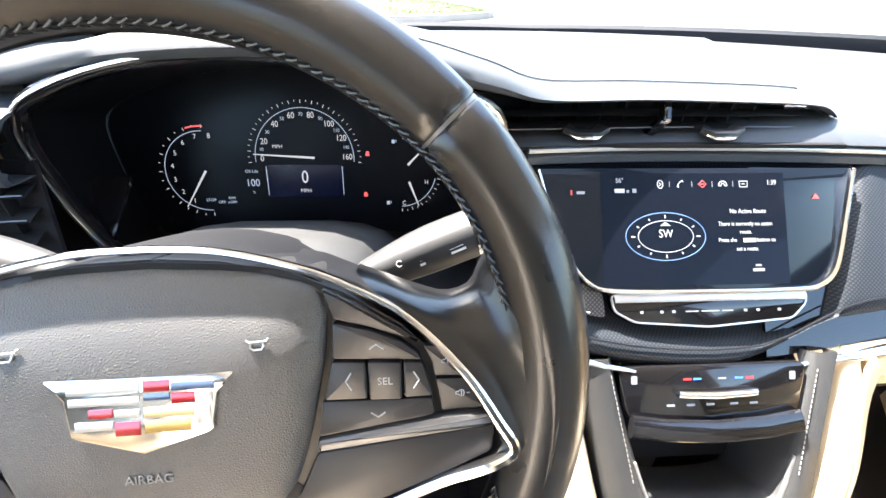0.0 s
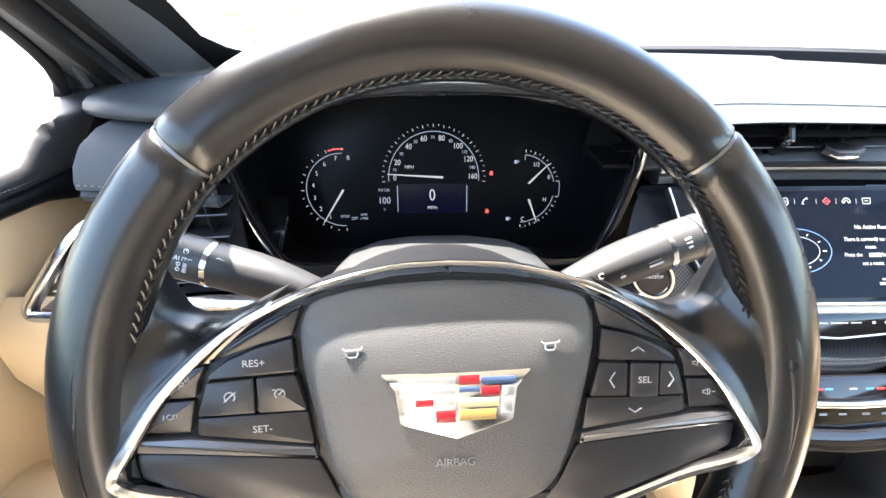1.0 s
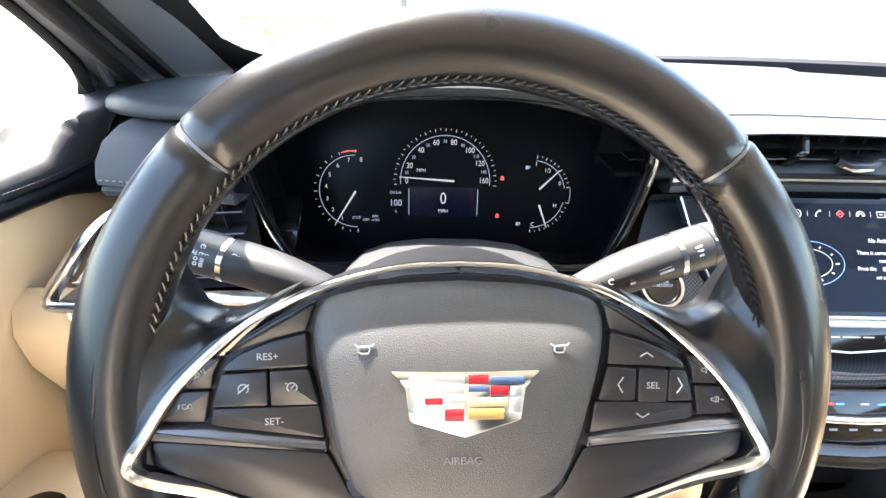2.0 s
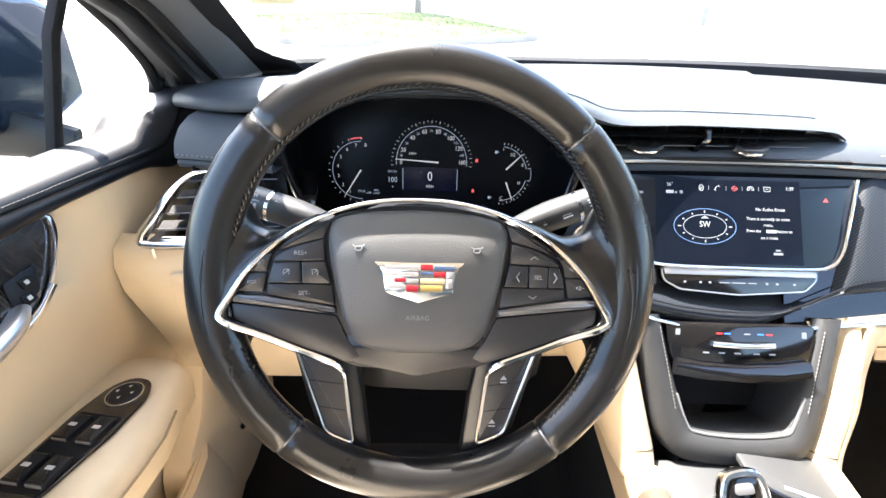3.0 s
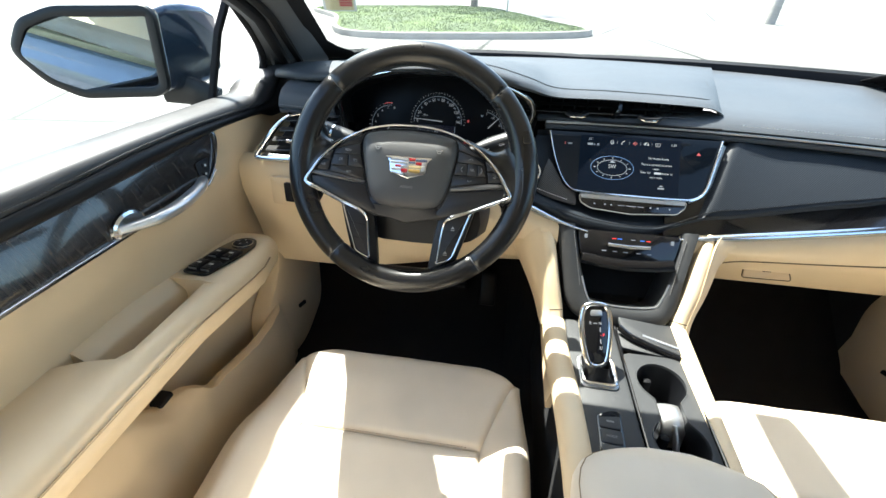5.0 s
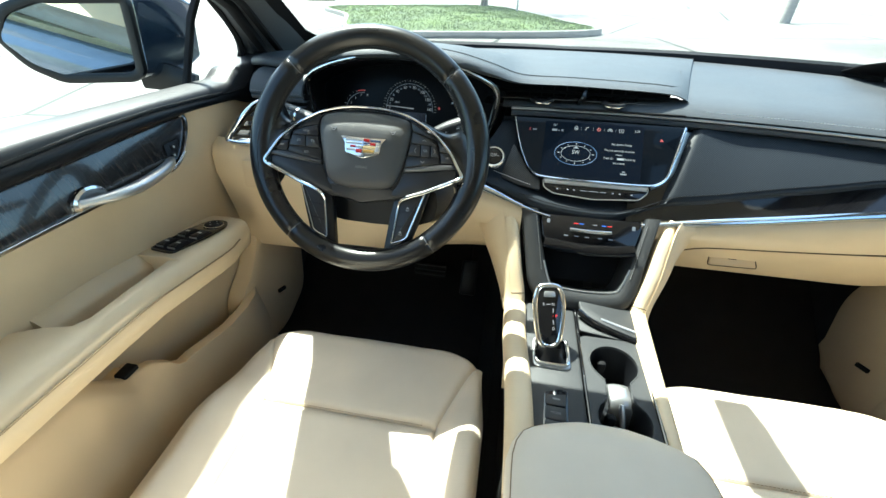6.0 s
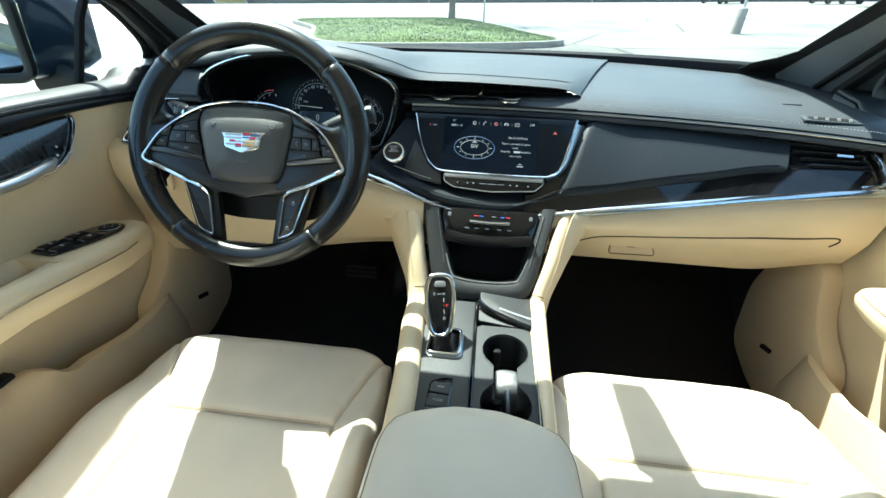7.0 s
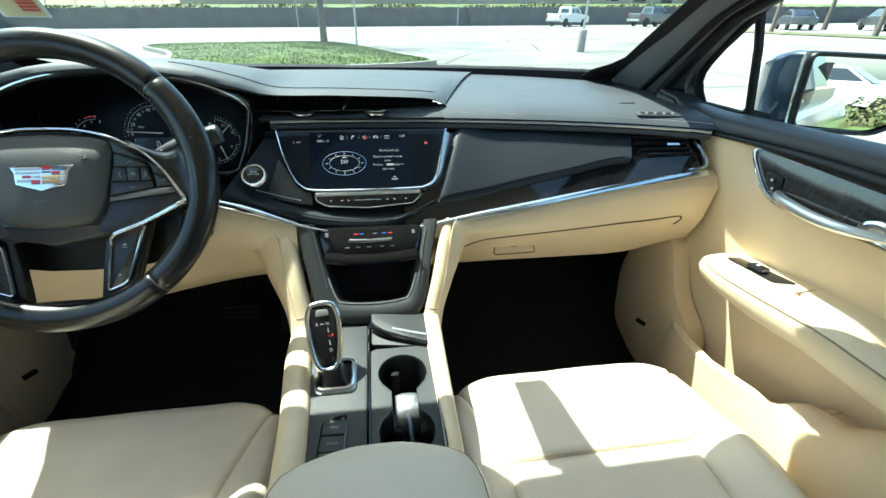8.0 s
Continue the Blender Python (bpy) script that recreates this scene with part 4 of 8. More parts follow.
    part("handle_cup", loft([[Vector((s * x, -0.166 + 0.030 * k * math.cos(a), 0.990 + dz + 0.024 * k * max(-0.35, math.sin(a)))) for a in [j / 20 * 6.2832 for j in range(20)]] for k, x in ((1.0, 0.7445), (0.97, 0.740), (0.82, 0.7375), (0.5, 0.741), (0.1, 0.743))], cv=True, caps=True), CHROME, ob, "polished handle cup")
    slope = 0.30 if s < 0 else 0.13
    lk = frame_of((s * (inlay_x(1.0 + dz) - 0.001), 0, 1.0 + dz), (0, -s, 0), (s * slope, 0, 1))
    part("lock_panel", plate(corner_round([o2(p) for p in ((0.040, 0.018), (0.026, -0.004), (-0.006, -0.013), (0.004, 0.018))], 0.004), lk, 0.0015, 0.0005), PLAST, ob)
    for k in range(2):
        y, z = 0.012 + k * 0.008, -0.004 + k * 0.013
        part("lock_button", plate(corner_round([o2((y + a * 0.006, z + b * 0.005)) for a, b in ((-1, -1), (1, -1), (1, 1), (-1, 1))], 0.002), lk, 0.002, 0.0006, lo=0.0014), PLAST, ob)
        part("lock_mark", plate([o2((y + a * 0.002, z + b * 0.002)) for a, b in ((-1, -1), (1, -1), (1, 1), (-1, 1))], lk, 0.0004, lo=0.0034), WHITE, ob)
    # armrest: rail and front pad, with a grab well behind the switches
    def arm_z(y):
        return min(0.875, 0.846 - 0.135 * y)
    def arm_in(y):
        return lerp(0.652, 0.672, sm(-0.04, 0.06, y))
    def arm_h(y):
        return 0.042 + 0.018 * sm(0.03, -0.14, y) if s > 0 else 0.068
    def ring(y, outer, k=1.0):
        z, i, h = arm_z(y), arm_in(y), arm_h(y)
        pts = [(outer, z - 0.004), (lerp(outer, i, 0.5), z), (i + 0.016, z - 0.003), (i + 0.004, z - 0.19 * h), (i, z - 0.41 * h), (i + 0.008, z - 0.91 * h), (i + 0.03, z - h - 0.008), (lerp(outer, i, 0.4), z - h - 0.004), (outer, z - h + 0.012)]
        if k < 1:
            c = Vector((outer, 0, z - 0.03))
            pts = [(lerp(c.x, a, k), lerp(c.z, b, k)) for a, b in pts]
        return [Vector((s * a, y, b)) for a, b in pts]
    nose = 0.02 if s > 0 else 0.058
    w = 0.013 if s > 0 else 0.0
    rows = [ring(nose + 0.05 * math.sin(a), 0.772, max(0.08, math.cos(a))) for a in (1.5, 1.3, 1.1, 0.85, 0.6, 0.3)]
    rows += [ring(y, 0.772) for y in (min(nose, 0.05), 0.02, -0.02, -0.06, -0.112)] + [ring(-0.118, 0.768), ring(-0.122, 0.70 + w), ring(-0.2, 0.69 + w), ring(-0.28, 0.69 + w), ring(-0.30, 0.70 + w), ring(-0.31, 0.735)] + [ring(y, 0.772) for y in (-0.33, -0.42, -0.6, -0.86)]
    rx, rd = (0.726, 0.0) if s > 0 else (0.742, 0.012)
    rail = [[Vector((s * x, y, arm_z(y) + d)) for x, d in ((rx + 0.004, -0.058), (rx, -0.014 - rd), (rx + 0.004, -0.008 - rd), (rx + 0.02, -0.006), (0.769, -0.004), (0.769, -0.058))] for y in (-0.118, -0.16, -0.2, -0.25, -0.302)]
    part("armrest_rail", loft(rail, caps=True), CREAM, ob, sharp=50)
    part("armrest", loft(rows, cv=True, caps=True), CREAM, ob, "padded cream leather armrest", sharp=50)
    part("armrest_seam", sweep([(s * (arm_in(y) + (0.0002 if s < 0 else 0.0035)), y, arm_z(y) - (0.024 if s < 0 else 0.2 * arm_h(y))) for y in [lerp(0.02, -0.86, k / 24) for k in range(25)]], prof_round(0.0034, 0.0022, 6)), CREAM_THREAD, ob)
    part("grab_well", shell([[(s * x, y, arm_z(y) - (0.055 if s > 0 else 0.06)) for x in (0.684, 0.775)] for y in (-0.12, -0.2, -0.31)], 0.006, (0, 0, -1)), CREAM_HARD, ob)
    # switch plate
    o = Vector((0.722, -0.042, arm_z(-0.042) + 0.0005)) if s > 0 else Vector((-0.721, -0.028, arm_z(-0.028) + 0.0008))
    sw = frame_of(o, (0.09 if s < 0 else 0.02, 1, -0.135), (-1, 0.09 if s < 0 else 0.02, 0))
    ol = corner_round([(-0.078, -0.024), (-0.078, 0.027), (0.018, 0.031), (0.060, 0.026), (0.076, 0.010), (0.074, -0.014), (0.050, -0.028), (0.0, -0.031)], 0.010)
    if s > 0:
        ol = corner_round([(-0.062, -0.020), (-0.054, 0.018), (0.050, 0.015), (0.062, 0.008), (0.056, -0.016)], 0.008)
    part("switch_plate", plate(ol, sw, 0.003, 0.001, lo=-0.003 if s > 0 else 0.0), GLOSS, ob, "piano-black window switch plate")
    if s < 0:
        kn = part("mirror_knob", lathe([(0.0, 0.011), (0.014, 0.011), (0.0165, 0.009), (0.0175, 0.003)], sw @ Matrix.Translation((0.048, -0.001, -0.004)), 24), PLAST, ob)
        part("knob_ring", sweep([sw @ Vector((0.048 + 0.0185 * math.cos(a), -0.001 + 0.0185 * math.sin(a), 0.0035)) for a in [k / 24 * 6.2832 for k in range(24)]], prof_round(0.0022, 0.003, 6), (0, 0, 1), True), CHROME, kn)
        for k in range(4):
            a = k * 1.5708
            part("knob_mark", plate([(0.048 + 0.009 * math.cos(a) + d * 0.002, -0.001 + 0.009 * math.sin(a) + e * 0.0015) for d, e in ((-1, -1), (1, -1), (0, 1))], sw, 0.0004, lo=0.0072), WHITE, kn)
        spots = [(-0.002, -0.014), (-0.002, 0.013), (-0.050, -0.012), (-0.050, 0.013)]
        part("window_recess", plate(corner_round([(-0.074, -0.021), (-0.074, 0.024), (0.018, 0.026), (0.018, -0.026)], 0.006), sw, 0.001, lo=0.0025), MATTE, ob)
    else:
        spots = [(0.0, 0.0)]
    for x, y in spots:
        b = part("window_switch", plate(corner_round([(x - 0.017, y - 0.010), (x + 0.015, y - 0.010), (x + 0.015, y + 0.010), (x - 0.017, y + 0.010)], 0.003), sw, 0.0065, 0.003, lo=0.002), PLAST, ob)
        part("switch_chrome", plate([(x - 0.0175, y - 0.008), (x - 0.0145, y - 0.008), (x - 0.0145, y + 0.008), (x - 0.0175, y + 0.008)], sw, 0.003, lo=0.0035), SILVER, b)
        part("switch_mark", plate([(x - 0.002, y - 0.004), (x + 0.002, y - 0.004), (x + 0.002, y + 0.004), (x - 0.002, y + 0.004)], sw, 0.0004, lo=0.0086), WHITE, b)
    # map pocket: outer wall and the raised part behind it
    def lip(y):
        return 0.620 + 0.03 * sm(-0.02, -0.16, y) + 0.05 * sm(-0.165, -0.215, y) + 0.08 * sm(-0.25, -0.34, y)
    rows = []
    for y in (0.17, 0.13, 0.08, 0.03, -0.03, -0.09, -0.14, -0.165, -0.18, -0.195, -0.215, -0.24, -0.265, -0.29, -0.315, -0.34, -0.5, -0.88):
        z, o = lip(y), 0.05 * sm(0.05, 0.17, y)
        inn = 0.722 + 0.02 * sm(-0.2, -0.24, y)
        rows.append([Vector((s * x, y, zz)) for x, zz in ((min(0.78, inn + 0.012 + o), z - 0.03), (inn + 0.006 + o, z - 0.006), (inn - 0.002 + o, z), (inn - 0.012 + o, z - 0.004), (0.708 + o, z - 0.03), (0.698 + o, 0.5), (0.705 + o, 0.42), (0.735 + o * 0.5, 0.36))])
    part("map_pocket", shell(rows, 0.006, (s, 0, 0)), CREAM_HARD, ob, "moulded cream map pocket", sharp=50)
    part("pocket_shelf", shell([[(s * x, y, 0.695) for x in (0.735, 0.78)] for y in (-0.235, -0.29, -0.34)], 0.008, (0, 0, -1)), CREAM_HARD, ob)
    part("pocket_end", shell([[(s * x, -0.222, z) for x in (0.73, 0.785)] for z in (0.45, 0.6, 0.690)], 0.008, (0, -1, 0)), CREAM_HARD, ob)
    # speaker and hinge panel ahead of the pocket
    kp = frame_of((s * 0.765, 0, 0), (0, -s, 0), (0, 0, 1))
    ol = corner_round([o2(p) for p in ((0.19, 0.80), (0.30, 0.79), (0.36, 0.62), (0.33, 0.45), (0.2, 0.40), (0.03, 0.43), (0.04, 0.61), (0.13, 0.67))], 0.045, 6)
    part("speaker_panel", plate(ol, kp, 0.042, 0.012, lo=-0.01), CREAM_HARD, ob, "cream moulded speaker panel")
    part("speaker_badge", plate(corner_round([o2(p) for p in ((0.185, 0.543), (0.22, 0.532), (0.22, 0.52), (0.185, 0.531))], 0.003), kp, 0.003, lo=0.033), MATTE, ob)
    if s < 0:
        part("pocket_clip", box((s * 0.742, -0.245, 0.704), (0.022, 0.030, 0.010), 0.003), MATTE, ob, "small black plastic clip")
    return ob


door(-1)
door(1)

# ---- dashboard ----
dash = thing("dashboard", (0, 0.3, 0.75), label="charcoal leather dashboard over cream lower panels", category="dashboard")


def yw(x):
    return 0.885 - 0.235 * (x / 0.74) ** 2


LEAD = spline([(-0.745, 0.315, 1.115), (-0.68, 0.254, 1.127), (-0.62, 0.232, 1.130), (-0.55, 0.218, 1.140), (-0.47, 0.200, 1.157), (-0.37, 0.192, 1.165), (-0.27, 0.200, 1.157), (-0.19, 0.222, 1.134), (-0.13, 0.248, 1.112), (-0.03, 0.270, 1.107), (0.08, 0.279, 1.103), (0.15, 0.286, 1.099), (0.180, 0.291, 1.093), (0.200, 0.298, 1.080)], 5)
NX = len(LEAD)
rows = []
for i, p in enumerate(LEAD):
    row = []
    u = i / (NX - 1)
    # underside back into the slot, round nose, then the top back to the windshield
    h = (1 - 0.8 * sm(0.93, 1.0, u)) * (1 - 0.62 * sm(-0.22, -0.10, p.x))
    row.append(Vector((p.x, p.y + 0.055, p.z - 0.016 * h)))
    row.append(Vector((p.x, p.y + 0.012, p.z - 0.017 * h)))
    row.append(Vector((p.x, p.y + 0.002, p.z - 0.014 * h)))
    row.append(Vector((p.x, p.y - 0.001, p.z - 0.008 * h)))
    row.append(Vector((p.x, p.y + 0.003, p.z - 0.002)))
    row.append(Vector((p.x, p.y + 0.012, p.z + 0.002)))
    for k in range(1, 10):
        v = k / 9
        x = p.x + 0.165 * sm(0.78, 1.0, u) * v
        y = lerp(p.y + 0.012, yw(x), v)
        z = lerp(p.z + 0.002, 1.086, sm(0, 1, v)) + 0.006 * math.sin(math.pi * v)
        row.append(Vector((x, y, z)))
    rows.append(row)
TOPROWS = rows
part("top_pad", loft(rows), DASH, dash, "charcoal stitched leather dash top", sharp=60)

BELT = spline([(-0.19, 0.250, 1.064), (-0.05, 0.268, 1.061), (0.1, 0.270, 1.060), (0.25, 0.266, 1.058), (0.42, 0.252, 1.055), (0.58, 0.228, 1.052), (0.70, 0.198, 1.049), (0.735, 0.186, 1.047)], 6)


def belt(x):
    for a, b in zip(BELT, BELT[1:]):
        if a.x <= x <= b.x:
            return a.lerp(b, (x - a.x) / (b.x - a.x))
    return BELT[-1].copy() if x > 0 else BELT[0].copy()


rows = []
for i in range(17):
    u = i / 16
    x0 = lerp(0.188, 0.785, u)
    f = belt(x0)
    f.x = x0
    row = [f + Vector((0, 0.004, -0.006)), f + Vector((0, -0.004, 0.002)), f + Vector((0, 0.006, 0.010)), f + Vector((0, 0.03, 0.019))]
    for k in range(1, 9):
        v = k / 8
        x = x0 + (0.17 * v) * (1 - u) ** 1.4
        row.append(Vector((x, lerp(f.y + 0.03, yw(x), v), lerp(f.z + 0.019, 1.080, v ** 0.7) + 0.004 * math.sin(math.pi * v))))
    rows.append(row)
part("passenger_pad", loft(rows), DASH, dash, "charcoal leather airbag panel", sharp=60)
diag = [Vector((0.193 + 0.17 * k / 10, lerp(0.30, yw(0.363), k / 10), lerp(1.079, 1.086, k / 10) + 0.004)) for k in range(11)]
part("pad_seam", sweep([p - Vector((0, 0, 0.0035)) for p in diag], prof_round(0.0016, 0.0016, 6)), DASH, dash)
crease = [r[5].lerp(r[6], 0.5) + Vector((0, 0, 0.0012)) for r in TOPROWS if -0.30 < r[6].x < 0.175]
crease += [TOPROWS[-4][6].lerp(TOPROWS[-4][9], k / 4) + Vector((-0.004, 0, 0.0012)) for k in range(5)]
part("pad_crease", sweep(crease, prof_round(0.0022, 0.0014, 6)), GREY, dash)
part("pad_thread", stitches([p + Vector((0, -0.0015, 0.0125)) for p in BELT if p.x > 0.2], 0.005, 0.0006, (0, -0.5, 1)), WHITE, dash)
part("belt_line", sweep([p + Vector((0, -0.003, -0.004)) for p in BELT if p.x > -0.162], prof_round(0.006, 0.005, 8)), SILVER, dash, "thin satin silver line")
rows = [[p + Vector((0, 0.002, -0.006)), p + Vector((0, -0.006, -0.010)), p + Vector((0, -0.006, -0.017)), p + Vector((0, 0.004, -0.022))] for p in BELT if p.x > -0.162]
part("belt_band", shell(rows, 0.030, (0, 1, 0)), DASH, dash)

rows = []
for k in range(25):
    x = lerp(-0.162, 0.196, k / 24)
    f, g = belt(x), sm(-0.06, 0.19, x)
    rows.append([f + Vector((0, 0.004, -0.006)), f + Vector((0, -0.004, 0.001)), f + Vector((0, 0.006, 0.004 + 0.006 * g)), f + Vector((0, 0.03, 0.005 + 0.014 * g)), f + Vector((0, 0.06, 0.004 + 0.014 * g))])
part("vent_sill", loft(rows), DASH, dash, sharp=60)

# centre vents under the pad
va = [(x, lerp(0.30, 0.325, sm(-0.15, 0.19, x))) for x in (-0.2, -0.1, 0.0, 0.1, 0.178)]
part("vent_back", shell([[(x, y + 0.02, z) for x, y in va] for z in (1.05, 1.0955)], 0.005, (0, 1, 0)), MATTE, dash)
part("vent_ledge", shell([[(x, y, 1.0625) for x in (-0.2, -0.05, 0.1, 0.19)] for y in (0.262, 0.30, 0.35)], 0.004, (0, 0, -1)), MATTE, dash)
for z in (1.0735, 1.086):
    part("vent_slat", sweep([(-0.185, 0.284, z), (-0.05, 0.291, z), (0.08, 0.296, z - 0.002), (0.182, 0.307, z - 0.004)], prof_round(0.024, 0.0022, 8)), MATTE, dash)
for a, b in ((-0.185, -0.108), (-0.062, -0.014), (0.0, 0.032), (0.078, 0.178)):
    part("slat_edge", tube([(x, 0.2790 + 0.055 * x, 1.0742 - 0.012 * max(0.0, x)) for x in (a, (a + b) / 2, b)], 0.0007, 6), GUN, dash)
part("vent_divider", sweep([(-0.012, 0.288, 1.064), (-0.010, 0.279, 1.074), (-0.004, 0.275, 1.084), (-0.003, 0.284, 1.095)], prof_round(0.009, 0.012, 10), (0, -1, 0)), GLOSS, dash)
for x in (-0.085, 0.055):
    tab = part("vent_tab", sweep([(x - 0.019, 0.274, 1.0745), (x - 0.01, 0.268, 1.0715), (x + 0.01, 0.268, 1.0715), (x + 0.019, 0.274, 1.0745)], prof_round(0.016, 0.008, 10)), PLAST, dash)
    part("tab_chrome", sweep([(x - 0.018, 0.267, 1.0725), (x - 0.01, 0.2615, 1.0695), (x + 0.01, 0.2615, 1.0695), (x + 0.018, 0.267, 1.0725)], prof_round(0.004, 0.0035, 8)), CHROME, tab)
    for k in range(5):
        part("vent_fin", box((x - 0.05 + k * 0.025, 0.31, 1.08), (0.0015, 0.02, 0.034)), MATTE, dash)


# middle face: leather from the belt down to the chrome strips
def top_pt(x):
    b = belt(max(-0.185, min(0.73, x)))
    return Vector((x, b.y - 0.006 + 0.020 * sm(0.18, 0.32, x) + 0.010 * sm(0.36, 0.55, x), b.z - 0.020))


LOW = spline([(-0.72, 0.142, 0.990), (-0.62, 0.143, 0.991), (-0.55, 0.147, 0.993), (-0.37, 0.148, 0.985), (-0.2, 0.143, 0.943), (-0.10, 0.137, 0.907), (-0.04, 0.133, 0.893), (0.033, 0.131, 0.887), (0.105, 0.135, 0.890), (0.2, 0.140, 0.901), (0.35, 0.147, 0.922), (0.5, 0.153, 0.945), (0.65, 0.158, 0.964), (0.73, 0.160, 0.972)], 5)


def low_pt(x):
    for a, b in zip(LOW, LOW[1:]):
        if a.x <= x <= b.x:
            return a.lerp(b, (x - a.x) / (b.x - a.x))
    return LOW[0].copy() if x < 0 else LOW[-1].copy()


FACE_N = Vector((0, -0.688, 0.726))


def face_pt(x, t, off=0.0):
    return top_pt(x).lerp(low_pt(x), t) + FACE_N * (off + 0.004 * math.sin(math.pi * t))


def leather_low(x):
    """How far down the leather reaches; the gloss wedge shows below it on the passenger's side."""
    return 1.0 - 0.16 * sm(0.08, 0.20, x) - 0.10 * sm(0.22, 0.46, x) - 0.10 * sm(0.42, 0.56, x)


rows = []
for i in range(81):
    u = i / 80
    X = lambda t: lerp(lerp(-0.158, -0.222, t), 0.592 - 0.03 * t, u)
    e = leather_low(X(0.5))
    def sink(x, t):
        """Recess that takes the screen and the bar below it."""
        xr = lerp(0.214, 0.150, t)
        return 0.020 * sm(-0.215, -0.165, x) * sm(xr + 0.010, xr - 0.010, x) * sm(0.92, 0.84, t)
    row = [face_pt(X(0), -0.02, -0.006), face_pt(X(0), 0.0, 0.003 - sink(X(0), 0)), face_pt(X(0), 0.03, 0.006 - sink(X(0), 0))]
    row += [face_pt(X(t), t, 0.006 - sink(X(t), t)) for t in [0.03 + (e - 0.06) * k / 12 for k in range(1, 13)]]
    row += [face_pt(X(e), e - 0.01, 0.004), face_pt(X(e), e, -0.003), face_pt(X(e), e + 0.01, -0.012)]
    rows.append(row)
part("mid_panel", loft(rows), FACE, dash, "charcoal finely dotted leather panel", sharp=55)
rows = [[face_pt(lerp(0.10, 0.74, i / 20), k / 4, -0.006) for k in range(5)] for i in range(21)]
part("gloss_panel", shell(rows, 0.004, -FACE_N), GLOSS, dash, "piano-black trim wedge")
hem = [face_pt(x, leather_low(x) - 0.07, 0.0068) for x in [lerp(-0.11, 0.56, k / 24) for k in range(25)]]
part("hem_line", sweep(hem, prof_round(0.002, 0.0018, 6), FACE_N), PLAST, dash)
part("hem_thread", stitches([face_pt(x, 0.80, 0.0072) for x in (-0.165, -0.14, -0.115, -0.09)], 0.004, 0.0007, FACE_N), WHITE, dash)

# chrome strips along the lower edge
for nm, pts in (("chrome_strip", [low_pt(x) for x in [lerp(0.105, 0.725, k / 22) for k in range(23)]]), ("chrome_strip", [low_pt(x) for x in [lerp(-0.045, -0.690, k / 22) for k in range(23)]])):
    pts = [p + Vector((0, -0.008, -0.006)) for p in pts]
    part(nm, sweep(pts, prof_round(0.016, 0.018, 10, 2.6), FACE_N, size=lambda t: 0.25 + 0.75 * sm(0, 0.25, t)), CHROME, dash, "bright satin chrome strip")


# end vents
def end_vent():
    # the opening runs along the gloss face towards the door
    X = [0.585, 0.63, 0.68, 0.722]
    fp = face_pt
    holes = [[fp(x, t, -0.003) for x in X] for t in (0.10, 0.60)]
    part("end_vent_back", shell([[p + Vector((0, 0.004, 0)) for p in r] for r in holes], 0.003, (0, 1, 0)), MATTE, dash)
    for k in range(4):
        t = 0.16 + k * 0.12
        part("vent_slat", sweep([fp(x, t, 0.001 - 0.002 * k) for x in (0.58 + 0.012 * k, 0.62, 0.66, 0.70 + 0.004 * k)], prof_round(0.003, 0.012, 8), FACE_N), PLAST, dash)
    part("vent_tab", sweep([fp(x, 0.34, 0.006) for x in (0.655, 0.667, 0.68)], prof_round(0.007, 0.008, 8), FACE_N), CHROME, dash)
    rim = [fp(0.60, 0.03, 0.002), fp(0.66, 0.03, 0.003), fp(0.705, 0.05, 0.003), fp(0.722, 0.35, 0.003), fp(0.733, 0.80, 0.003), fp(0.722, 0.95, 0.003), fp(0.69, 0.985, 0.002)]
    part("vent_frame", sweep(spline(rim, 5), prof_round(0.007, 0.009, 8), FACE_N, size=lambda t: 0.5 + 0.5 * sm(0, 0.4, t)), CHROME, dash, "satin chrome vent surround")


